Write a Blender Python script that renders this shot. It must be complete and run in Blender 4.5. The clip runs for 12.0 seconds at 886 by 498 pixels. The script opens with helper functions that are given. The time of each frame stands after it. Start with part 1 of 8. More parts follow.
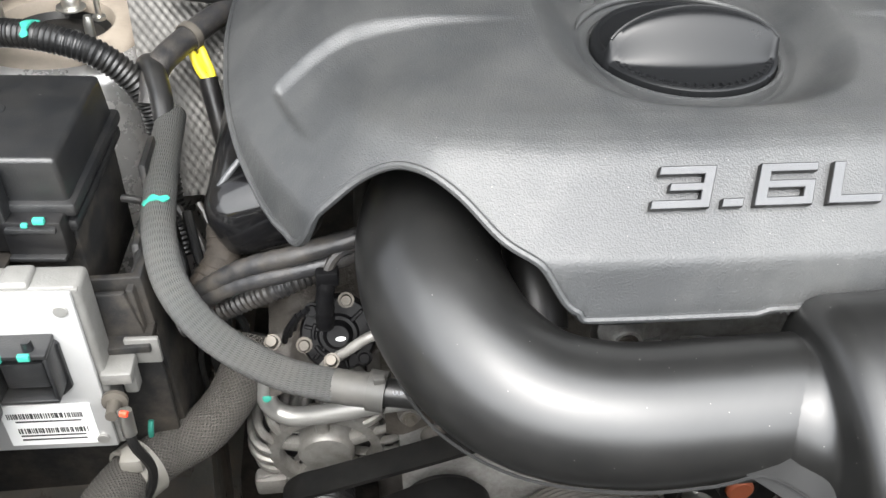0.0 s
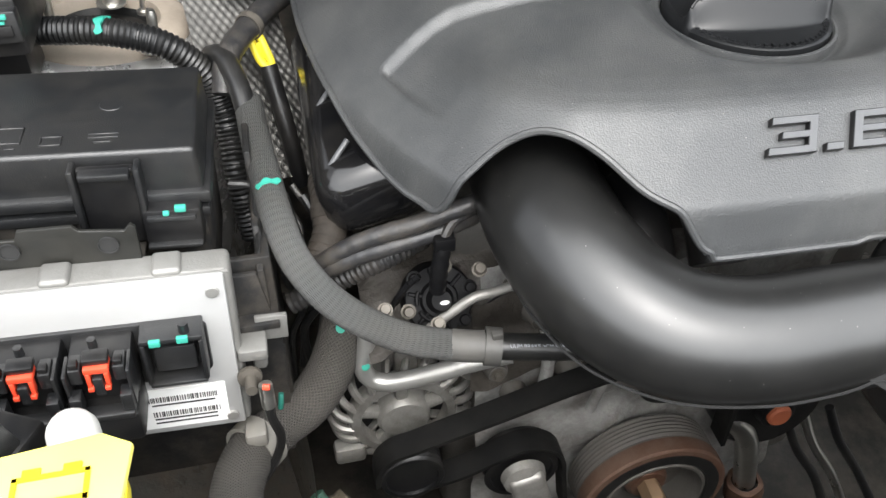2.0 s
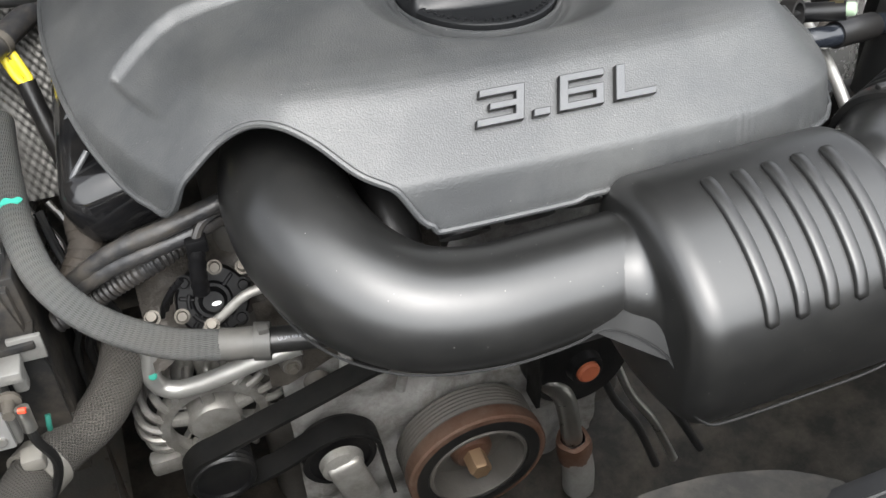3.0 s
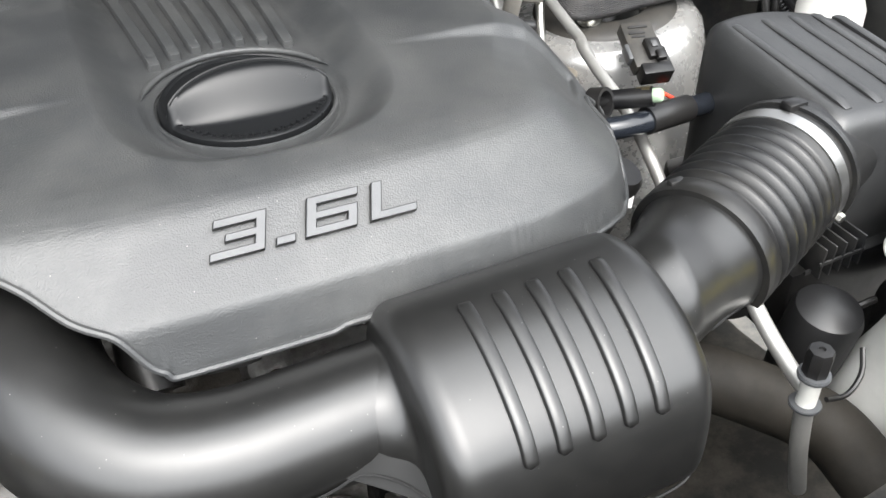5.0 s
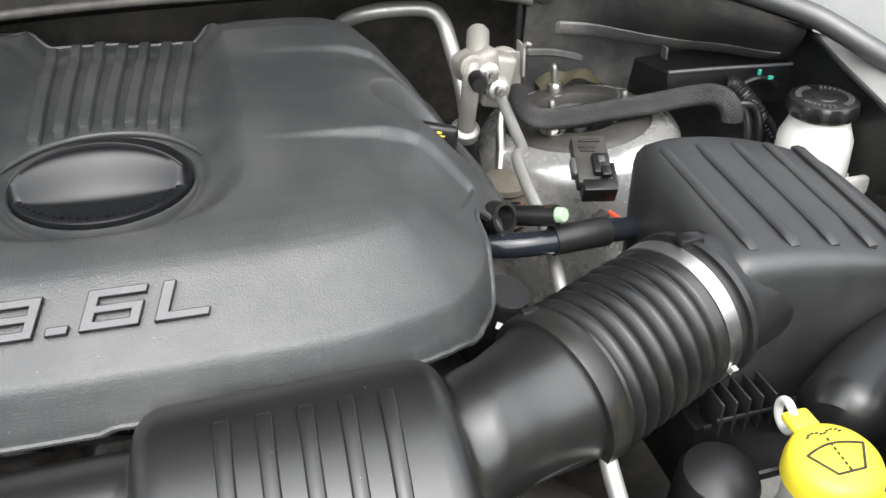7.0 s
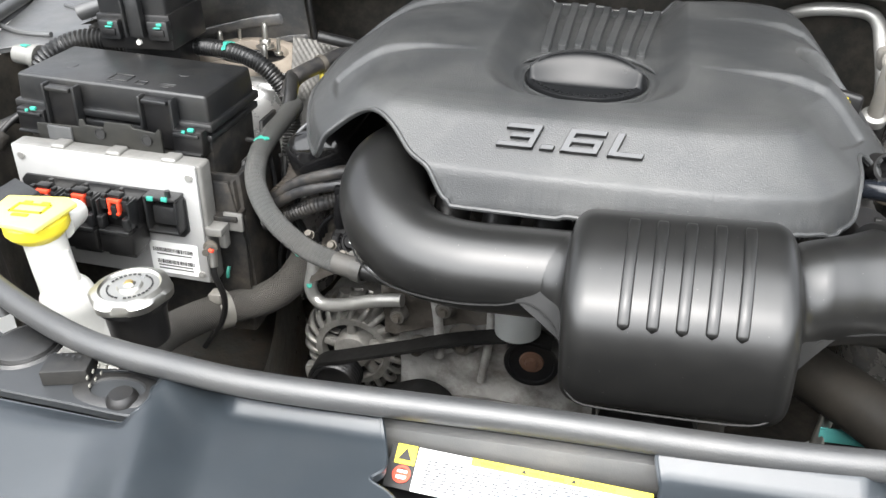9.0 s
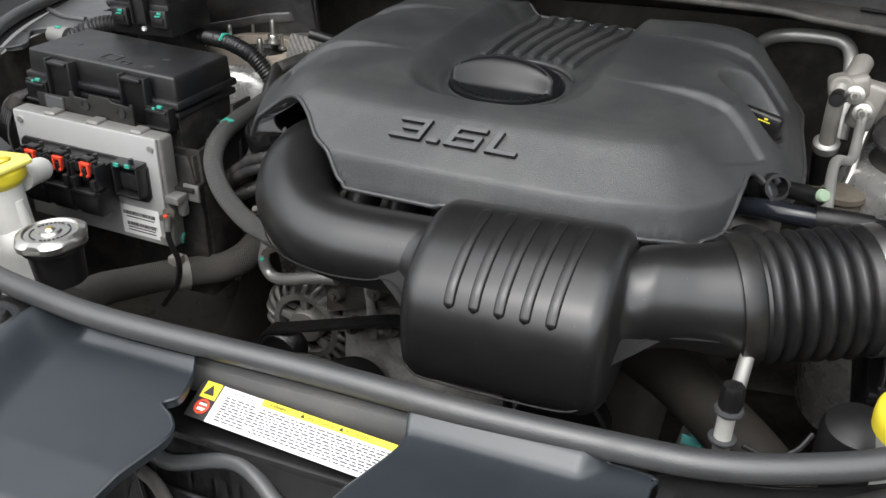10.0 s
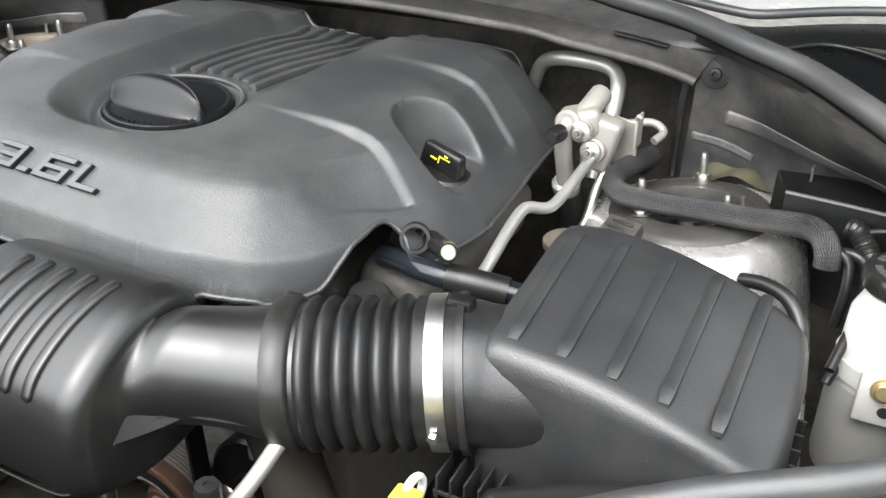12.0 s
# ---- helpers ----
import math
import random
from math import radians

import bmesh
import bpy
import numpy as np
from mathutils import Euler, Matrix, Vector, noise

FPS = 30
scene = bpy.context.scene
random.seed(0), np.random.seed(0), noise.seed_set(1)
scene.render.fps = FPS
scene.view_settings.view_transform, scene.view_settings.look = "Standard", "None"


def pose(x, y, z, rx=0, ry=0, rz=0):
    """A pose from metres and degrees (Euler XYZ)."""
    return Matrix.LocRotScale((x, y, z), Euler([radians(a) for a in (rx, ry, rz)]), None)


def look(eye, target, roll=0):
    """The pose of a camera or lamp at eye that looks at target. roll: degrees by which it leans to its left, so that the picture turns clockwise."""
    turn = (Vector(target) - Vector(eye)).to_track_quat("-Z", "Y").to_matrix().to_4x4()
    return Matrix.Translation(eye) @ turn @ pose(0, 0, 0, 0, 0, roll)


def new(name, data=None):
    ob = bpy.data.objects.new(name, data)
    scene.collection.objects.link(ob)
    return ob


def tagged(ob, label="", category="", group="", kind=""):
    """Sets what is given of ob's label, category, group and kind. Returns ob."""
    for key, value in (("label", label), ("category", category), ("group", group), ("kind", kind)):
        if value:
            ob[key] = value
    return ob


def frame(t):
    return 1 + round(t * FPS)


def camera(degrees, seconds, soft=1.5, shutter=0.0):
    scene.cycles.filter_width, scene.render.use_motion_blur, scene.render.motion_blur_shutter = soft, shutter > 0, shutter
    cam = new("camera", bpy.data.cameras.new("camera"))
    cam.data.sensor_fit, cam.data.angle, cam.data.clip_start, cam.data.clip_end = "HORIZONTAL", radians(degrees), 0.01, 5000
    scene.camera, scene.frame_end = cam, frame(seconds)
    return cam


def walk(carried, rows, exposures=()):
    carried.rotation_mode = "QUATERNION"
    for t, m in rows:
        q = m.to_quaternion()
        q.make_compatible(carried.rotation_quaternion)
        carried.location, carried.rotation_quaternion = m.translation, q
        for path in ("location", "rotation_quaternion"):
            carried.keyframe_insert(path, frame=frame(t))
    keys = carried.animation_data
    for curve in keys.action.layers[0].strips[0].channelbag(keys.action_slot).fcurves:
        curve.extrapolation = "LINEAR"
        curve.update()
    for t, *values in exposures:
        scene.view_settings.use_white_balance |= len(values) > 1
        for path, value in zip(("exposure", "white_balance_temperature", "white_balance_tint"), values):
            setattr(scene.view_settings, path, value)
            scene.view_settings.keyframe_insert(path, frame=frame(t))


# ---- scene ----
cam = camera(54.7, 12.0)
PATH = [
    (0, (-0.199, 0.022, 1.279), (-0.084, 1.551, -0.007), -1.1),
    (0.5, (-0.302, 0.024, 1.289), (-0.091, 1.531, -0.008), -1.8),
    (1, (-0.375, 0.027, 1.302), (-0.1, 1.517, -0.003), -0.9),
    (1.5, (-0.385, 0.019, 1.306), (-0.084, 1.496, -0.009), -0.3),
    (2, (-0.339, 0.002, 1.297), (-0.021, 1.474, -0.019), -0.2),
    (2.5, (-0.269, -0.021, 1.297), (0.036, 1.44, -0.034), -3.5),
    (3, (-0.234, -0.037, 1.3), (0.271, 1.364, -0.035), -1.5),
    (3.2, (-0.219, -0.045, 1.303), (0.353, 1.342, -0.02), -0.8),
    (4.8, (-0.118, -0.029, 1.309), (0.511, 1.362, 0.018), -2.0),
    (5, (-0.095, -0.025, 1.309), (0.535, 1.4, 0.055), -1.9),
    (5.5, (-0.044, -0.024, 1.311), (0.569, 1.481, 0.145), -1.3),
    (6, (0.02, -0.033, 1.301), (0.572, 1.53, 0.183), -1.0),
    (6.5, (0.078, -0.044, 1.3), (0.567, 1.554, 0.202), -1.0),
    (6.7, (0.09, -0.046, 1.299), (0.557, 1.564, 0.208), -1.1),
    (8.3, (0.05, -0.16, 1.287), (0.121, 1.525, 0.212), -1.4),
    (8.5, (0.038, -0.214, 1.289), (-0.024, 1.488, 0.24), -1.8),
    (9, (0.061, -0.321, 1.305), (-0.37, 1.356, 0.304), -2.0),
    (9.5, (0.136, -0.354, 1.305), (-0.488, 1.288, 0.348), -1.4),
    (10, (0.287, -0.318, 1.302), (-0.411, 1.29, 0.34), -1.1),
    (10.5, (0.424, -0.262, 1.291), (-0.321, 1.318, 0.318), -0.8),
    (11, (0.471, -0.15, 1.295), (-0.295, 1.423, 0.326), -0.5),
    (11.5, (0.51, -0.061, 1.297), (-0.265, 1.509, 0.329), -0.4),
    (12, (0.596, -0.055, 1.294), (-0.209, 1.497, 0.322), -0.2),
]
walk(cam, [(t, look(eye, target, roll)) for t, eye, target, roll in PATH], exposures=[(0, 1.95), (0.5, 1.93), (1.0, 1.69), (1.5, 1.67), (2.0, 1.60), (2.5, 1.46), (3.2, 1.76), (4.8, 1.80), (5.5, 1.62), (6.0, 1.42), (6.5, 1.28), (8.5, 1.96), (9.0, 1.77), (9.5, 0.92), (10.0, 0.62), (10.5, 0.94), (11.0, 1.57), (11.5, 1.73), (12, 1.73)])

# ---- sky and sun: an overcast day ----
world = bpy.data.worlds.new("sky")
scene.world = world
world.use_nodes = True
wn = world.node_tree
sky = wn.nodes.new("ShaderNodeTexSky")
sky.sky_type = "NISHITA"
sky.sun_disc = False
sky.sun_elevation, sky.sun_rotation = radians(58), radians(183)
sky.dust_density, sky.air_density, sky.ozone_density = 5.0, 1.0, 1.0
hsv = wn.nodes.new("ShaderNodeHueSaturation")
hsv.inputs["Saturation"].default_value = 0.22
wn.links.new(sky.outputs[0], hsv.inputs["Color"])
wn.links.new(hsv.outputs[0], wn.nodes["Background"].inputs[0])
wn.nodes["Background"].inputs[1].default_value = 0.15
sun = new("sun", bpy.data.lights.new("sun", "SUN"))
sun.data.energy, sun.data.angle, sun.data.color = 2.35, radians(116), (0.955, 0.985, 1.0)
sun.matrix_world = look((0.15, -2.3, 5.0), (0.0, 0.4, 1.0))


# ---- mesh helpers ----
BASE = {}


def thing(name, base, label, category, group="", kind=""):
    ob = new(name)
    ob.empty_display_size = 0.02
    ob.location = base
    BASE[ob] = Vector(base)
    return tagged(ob, label, category, group, kind)


def finish(bm, name, mat, angle=38):
    bmesh.ops.recalc_face_normals(bm, faces=bm.faces)
    me = bpy.data.meshes.new(name)
    bm.to_mesh(me)
    bm.free()
    me.materials.append(mat)
    me.shade_smooth()
    me.set_sharp_from_angle(angle=radians(angle))
    return me


def part(name, bm, mat, parent, label="", angle=38):
    """One mesh, given in world coordinates, under a thing or a part."""
    base = BASE[parent]
    bm.transform(Matrix.Translation(-base))
    ob = new(name, finish(bm, name, mat, angle))
    ob.parent = parent
    BASE[ob] = base
    return tagged(ob, label)


def solo(name, bm, mat, base, label, category, group="", kind="", angle=38):
    bm.transform(Matrix.Translation(-Vector(base)))
    ob = new(name, finish(bm, name, mat, angle))
    ob.location = base
    BASE[ob] = Vector(base)
    return tagged(ob, label, category, group, kind)


def join(*bms):
    out = bms[0]
    for b in bms[1:]:
        me = bpy.data.meshes.new("tmp")
        b.to_mesh(me)
        b.free()
        out.from_mesh(me)
        bpy.data.meshes.remove(me)
    return out


def box(cx, cy, cz, sx, sy, sz, bevel=0.003, seg=2, m=None, taper=1.0):
    """A bevelled box; taper scales its top."""
    bm = bmesh.new()
    bmesh.ops.create_cube(bm, size=1.0)
    for v in bm.verts:
        k = taper if v.co.z > 0 else 1.0
        v.co = Vector((v.co.x * sx * k, v.co.y * sy * k, v.co.z * sz))
    if bevel:
        bmesh.ops.bevel(bm, geom=bm.edges[:], offset=min(bevel, 0.45 * min(sx, sy, sz)), segments=seg, profile=0.5, affect="EDGES")
    bm.transform(Matrix.Translation((cx, cy, cz)) @ (m or Matrix()))
    return bm


def prism(pts, z0, z1, bevel=0.002, seg=2, m=None):
    """An upright slab over a plan of (x, y) points."""
    bm = bmesh.new()
    vs = [bm.verts.new((x, y, z0)) for x, y in pts]
    f = bm.faces.new(vs)
    top = bmesh.ops.extrude_face_region(bm, geom=[f])
    bmesh.ops.translate(bm, vec=(0, 0, z1 - z0), verts=[g for g in top["geom"] if isinstance(g, bmesh.types.BMVert)])
    bmesh.ops.recalc_face_normals(bm, faces=bm.faces)
    if bevel:
        rim = [e for e in bm.edges if len(e.link_faces) == 2 and e.calc_face_angle(0) > 0.6]
        bmesh.ops.bevel(bm, geom=rim, offset=bevel, segments=seg, profile=0.5, affect="EDGES")
    if m:
        bm.transform(m)
    return bm


def lathe(profile, n=32, m=None, wobble=None):
    """A body turned about z from (radius, height) pairs; wobble(angle, k) scales the radius."""
    bm = bmesh.new()
    rings = []
    for k, (r, h) in enumerate(profile):
        if r < 1e-6:
            rings.append([bm.verts.new((0, 0, h))])
            continue
        ring = []
        for i in range(n):
            a = 2 * math.pi * i / n
            q = r * (wobble(a, k) if wobble else 1.0)
            ring.append(bm.verts.new((q * math.cos(a), q * math.sin(a), h)))
        rings.append(ring)
    for a, b in zip(rings, rings[1:]):
        for i in range(n):
            j = (i + 1) % n
            if len(a) == 1 and len(b) == 1:
                continue
            if len(a) == 1:
                bm.faces.new((a[0], b[j], b[i]))
            elif len(b) == 1:
                bm.faces.new((a[i], a[j], b[0]))
            else:
                bm.faces.new((a[i], a[j], b[j], b[i]))
    if m:
        bm.transform(m)
    return bm


def sheet(fn, nu, nv):
    bm = bmesh.new()
    g = [[bm.verts.new(fn(i / nu, j / nv)) for j in range(nv + 1)] for i in range(nu + 1)]
    for i in range(nu):
        for j in range(nv):
            bm.faces.new((g[i][j], g[i + 1][j], g[i + 1][j + 1], g[i][j + 1]))
    return bm


def thicken(bm, d):
    bmesh.ops.solidify(bm, geom=bm.faces[:], thickness=d)
    return bm


def aim(base, towards):
    """Turns z into the way from base to towards."""
    d = Vector(towards) - Vector(base)
    return Matrix.Translation(base) @ d.to_track_quat("Z", "Y").to_matrix().to_4x4()


def spline(pts, step=0.006):
    """Evenly spaced points on a smooth curve through pts."""
    p = [Vector(q) for q in pts]
    p = [2 * p[0] - p[1]] + p + [2 * p[-1] - p[-2]]
    out = []
    for a, b, c, d in zip(p, p[1:], p[2:], p[3:]):
        n = max(2, int((c - b).length / step))
        for i in range(n):
            t = i / n
            out.append(0.5 * (2 * b + (c - a) * t + (2 * a - 5 * b + 4 * c - d) * t * t + (3 * b - a - 3 * c + d) * t ** 3))
    out.append(p[-2])
    return out


def frames(path):
    """Right and up vectors carried along a path without twist."""
    out = []
    up = None
    for i, q in enumerate(path):
        d = (path[min(i + 1, len(path) - 1)] - path[max(i - 1, 0)]).normalized()
        if up is None:
            up = Vector((0, 0, 1)) if abs(d.z) < 0.9 else Vector((0, 1, 0))
        up = (up - d * up.dot(d)).normalized()
        out.append((d.cross(up), up))
    return out


def tube(pts, r, n=14, step=0.006, radius=None, wide=1.0, caps=True, smooth=True):
    """A round pipe along a curve; radius(length, share) scales r; wide squashes it sideways. Writes UVs: round, length in metres."""
    path = spline(pts, step) if smooth else [Vector(q) for q in pts]
    bm = bmesh.new()
    uv = bm.loops.layers.uv.new("uv")
    total = sum((b - a).length for a, b in zip(path, path[1:]))
    s, rings, lens = 0.0, [], []
    fr = frames(path)
    for k, q in enumerate(path):
        if k:
            s += (q - path[k - 1]).length
        rr = r * (radius(s, s / total) if radius else 1.0)
        right, up = fr[k]
        rings.append([bm.verts.new(q + rr * (math.cos(2 * math.pi * i / n) * right * wide + math.sin(2 * math.pi * i / n) * up)) for i in range(n)])
        lens.append(s)
    for k in range(len(rings) - 1):
        for i in range(n):
            j = (i + 1) % n
            f = bm.faces.new((rings[k][i], rings[k][j], rings[k + 1][j], rings[k + 1][i]))
            for loop, (u, v) in zip(f.loops, ((i / n, lens[k]), ((i + 1) / n, lens[k]), ((i + 1) / n, lens[k + 1]), (i / n, lens[k + 1]))):
                loop[uv].uv = (u, v)
    if caps:
        bm.faces.new(rings[0][::-1])
        bm.faces.new(rings[-1])
    return bm


def ring_band(centre, axis, r, width, thick=0.002, n=36):
    """A flat band round an axis."""
    return lathe([(r, -width / 2), (r + thick, -width / 2), (r + thick, width / 2), (r, width / 2), (r, -width / 2)], n, aim(centre, Vector(centre) + Vector(axis)))


def smear(centre, axis, r, width, a0, a1, n=12):
    """A ragged daub of paint on a hose, between two angles round its axis (0 to the side, 90 up)."""
    d = Vector(axis).normalized()
    up = Vector((0, 0, 1)) if abs(d.z) < 0.9 else Vector((0, -1, 0))
    up = (up - d * up.dot(d)).normalized()
    right = d.cross(up)
    bm = bmesh.new()
    rows = []
    for k in range(n + 1):
        a = radians(a0 + (a1 - a0) * k / n)
        q = right * math.cos(a) + up * math.sin(a)
        w = width * (0.75 + 0.25 * math.sin(1.3 * k + 1)) * (0.3 if k in (0, n) else 1.0)
        s = 0.15 * width * math.sin(0.9 * k)
        rows.append([bm.verts.new(Vector(centre) + d * e + q * (r + h)) for e, h in ((s - w / 2, -0.001), (s - w / 2, 0.0006), (s + w / 2, 0.0006), (s + w / 2, -0.001))])
    for p, q in zip(rows, rows[1:]):
        for k in range(3):
            bm.faces.new((p[k], p[k + 1], q[k + 1], q[k]))
    return bm


def hexbolt(base, axis, r=0.006, h=0.006, washer=0.0):
    m = aim(base, Vector(base) + Vector(axis))
    prof = ([(0, 0), (washer, 0), (washer, 0.0015), (r, 0.0015)] if washer else [(0, 0), (r, 0)]) + [(r, h * 0.85), (r * 0.86, h), (0, h)]
    n = 6 if not washer else 12
    return lathe(prof, n, m)


def sstep(a, b, x):
    t = min(1.0, max(0.0, (x - a) / (b - a)))
    return t * t * (3 - 2 * t)


# ---- materials ----
def shader(name):
    mat = bpy.data.materials.new(name)
    mat.use_nodes = True
    nt = mat.node_tree
    return mat, nt, nt.nodes["Principled BSDF"]


def noise_node(nt, scale, detail=4.0, rough=0.6, coord="Object"):
    tc = nt.nodes.new("ShaderNodeTexCoord")
    nz = nt.nodes.new("ShaderNodeTexNoise")
    nz.inputs["Scale"].default_value, nz.inputs["Detail"].default_value, nz.inputs["Roughness"].default_value = scale, detail, rough
    nt.links.new(tc.outputs[coord], nz.inputs["Vector"])
    return nz


def ramp(nt, source, lo, hi, a, b):
    cr = nt.nodes.new("ShaderNodeValToRGB")
    cr.color_ramp.elements[0].position, cr.color_ramp.elements[1].position = lo, hi
    cr.color_ramp.elements[0].color, cr.color_ramp.elements[1].color = (*a, 1), (*b, 1)
    nt.links.new(source, cr.inputs[0])
    return cr.outputs[0]


def mix(nt, fac, a, b):
    mx = nt.nodes.new("ShaderNodeMix")
    mx.data_type = "RGBA"
    nt.links.new(fac, mx.inputs[0])
    for sock, val in ((mx.inputs[6], a), (mx.inputs[7], b)):
        if isinstance(val, tuple):
            sock.default_value = (*val, 1)
        else:
            nt.links.new(val, sock)
    return mx.outputs[2]


def surface(name, colour, rough=0.45, metal=0.0, grain=0.0, grain_scale=900.0, dust=0.0, dust_colour=(0.30, 0.27, 0.22), blotch=0.15, rough_var=0.12, spec=0.5, dents=0.0, dust_scale=14.0, specks=0.0):
    """Plastic, rubber, paint or metal with blotches, a film of dust, and fine relief."""
    mat, nt, b = shader(name)
    big = noise_node(nt, 9.0, 5.0, 0.65)
    dark = tuple(c * (1 - blotch) for c in colour)
    light = tuple(min(1.0, c * (1 + blotch)) for c in colour)
    col = ramp(nt, big.outputs[0], 0.3, 0.7, dark, light)
    if dust:
        dn = noise_node(nt, dust_scale, 8.0, 0.72)
        fac = ramp(nt, dn.outputs[0], 0.42, 0.78, (0, 0, 0), (dust, dust, dust))
        col = mix(nt, fac, col, dust_colour)
    if specks:
        tc = nt.nodes.new("ShaderNodeTexCoord")
        vo = nt.nodes.new("ShaderNodeTexVoronoi")
        vo.inputs["Scale"].default_value = 130.0
        nt.links.new(tc.outputs["Object"], vo.inputs["Vector"])
        dots = ramp(nt, vo.outputs["Distance"], 0.020, 0.050, (specks,) * 3, (0, 0, 0))
        col = mix(nt, dots, col, (0.34, 0.33, 0.30))
    nt.links.new(col, b.inputs["Base Color"])
    rn = noise_node(nt, 38.0, 6.0, 0.7)
    r0, r1 = max(0.03, rough - rough_var), min(1.0, rough + rough_var)
    nt.links.new(ramp(nt, rn.outputs[0], 0.3, 0.7, (r0,) * 3, (r1,) * 3), b.inputs["Roughness"])
    b.inputs["Metallic"].default_value = metal
    b.inputs["Specular IOR Level"].default_value = spec
    height = None
    if grain:
        gn = noise_node(nt, grain_scale, 2.0, 0.5)
        bp = nt.nodes.new("ShaderNodeBump")
        bp.inputs["Strength"].default_value, bp.inputs["Distance"].default_value = grain, 0.0006
        nt.links.new(gn.outputs[0], bp.inputs["Height"])
        height = bp
    if dents:
        dn2 = noise_node(nt, 60.0, 4.0, 0.6)
        bp2 = nt.nodes.new("ShaderNodeBump")
        bp2.inputs["Strength"].default_value, bp2.inputs["Distance"].default_value = dents, 0.003
        nt.links.new(dn2.outputs[0], bp2.inputs["Height"])
        if height:
            nt.links.new(height.outputs[0], bp2.inputs["Normal"])
        height = bp2
    if height:
        nt.links.new(height.outputs[0], b.inputs["Normal"])
    return mat


def braid(name, colour, light, around=14.0, pitch=0.0045, rough=0.6):
    """Woven sleeve: two sets of crossing strands on the tube's UVs."""
    mat, nt, b = shader(name)
    tc = nt.nodes.new("ShaderNodeTexCoord")
    sep = nt.nodes.new("ShaderNodeSeparateXYZ")
    nt.links.new(tc.outputs["UV"], sep.inputs[0])

    def op(kind, a, c):
        nd = nt.nodes.new("ShaderNodeMath")
        nd.operation = kind
        for sock, val in zip(nd.inputs, (a, c)):
            if isinstance(val, (int, float)):
                sock.default_value = val
            elif val is not None:
                nt.links.new(val, sock)
        return nd.outputs[0]

    u = op("MULTIPLY", sep.outputs[0], around)
    v = op("MULTIPLY", sep.outputs[1], 1.0 / pitch)
    w1 = op("SINE", op("MULTIPLY", op("ADD", u, v), 2 * math.pi), None)
    w2 = op("SINE", op("MULTIPLY", op("SUBTRACT", u, v), 2 * math.pi), None)
    h = op("MAXIMUM", w1, w2)
    nz = noise_node(nt, 25.0, 6.0, 0.7)
    strand = ramp(nt, h, 0.1, 0.95, colour, light)
    fac = ramp(nt, nz.outputs[0], 0.4, 0.75, (0, 0, 0), (0.35,) * 3)
    nt.links.new(mix(nt, fac, strand, (0.09, 0.08, 0.068)), b.inputs["Base Color"])
    b.inputs["Roughness"].default_value = rough
    bp = nt.nodes.new("ShaderNodeBump")
    bp.inputs["Strength"].default_value, bp.inputs["Distance"].default_value = 0.7, 0.0008
    nt.links.new(h, bp.inputs["Height"])
    nt.links.new(bp.outputs[0], b.inputs["Normal"])
    return mat


COVER = surface("cover_plastic", (0.031, 0.0325, 0.0335), 0.42, spec=0.60, grain=0.62, grain_scale=900, dust=0.20, dust_colour=(0.20, 0.195, 0.18), rough_var=0.035, blotch=0.10, dust_scale=8.0, specks=0.6)
KNOB = surface("knob_plastic", (0.008, 0.0084, 0.009), 0.30, spec=0.32, grain=0.06, grain_scale=2600, rough_var=0.04, blotch=0.05)
LETTER = surface("letter_plastic", (0.055, 0.057, 0.06), 0.42, spec=0.6, grain=0.2, grain_scale=2600, rough_var=0.05)
DUCT = surface("duct_plastic", (0.009, 0.009, 0.0088), 0.335, spec=0.74, dust=0.05, dust_colour=(0.10, 0.095, 0.085), dust_scale=45.0, rough_var=0.025, blotch=0.06, specks=0.6)
WEBP = surface("web_plastic", (0.010, 0.010, 0.0098), 0.58, spec=0.45, rough_var=0.03)
RUBBER = surface("rubber", (0.008, 0.0082, 0.0085), 0.36, spec=0.5, grain=0.12, dust=0.06, rough_var=0.06)
SEAL = surface("seal_rubber", (0.036, 0.037, 0.038), 0.40, spec=0.85, grain=0.3, grain_scale=900, dust=0.06, rough_var=0.08)
BOXP = surface("box_plastic", (0.0095, 0.010, 0.0108), 0.36, spec=0.62, grain=0.35, grain_scale=1100, dust=0.06, rough_var=0.05, specks=0.45)
DUSTY = surface("dusty_plastic", (0.011, 0.011, 0.011), 0.55, spec=0.35, grain=0.2, dust=0.6, dust_colour=(0.11, 0.092, 0.072), dust_scale=22.0)
BLACK = surface("black_plastic", (0.006, 0.006, 0.0065), 0.38, rough_var=0.1, dust=0.05, spec=0.45)
PANEL = surface("panel_plastic", (0.018, 0.023, 0.028), 0.33, spec=0.8, grain=0.15, grain_scale=2200, rough_var=0.02, dust=0.02)
ACALU = surface("pale_cast_aluminium", (0.26, 0.248, 0.225), 0.5, metal=0.3, grain=0.4, grain_scale=500, dust=0.4, dust_colour=(0.30, 0.26, 0.21), dust_scale=40.0)
ALU = surface("cast_aluminium", (0.36, 0.355, 0.335), 0.50, metal=0.5, grain=0.5, grain_scale=500, dust=0.75, dust_colour=(0.15, 0.13, 0.105), dust_scale=24.0)
BRIGHT = surface("dull_aluminium_pipe", (0.42, 0.415, 0.395), 0.42, metal=0.7, dust=0.35, dust_colour=(0.26, 0.24, 0.21))
PLATE = surface("controller_plate", (0.39, 0.39, 0.385), 0.42, metal=0.25, rough_var=0.05, dust=0.15, blotch=0.05)
STEEL = surface("zinc_steel", (0.62, 0.61, 0.57), 0.35, metal=1.0, dust=0.2)
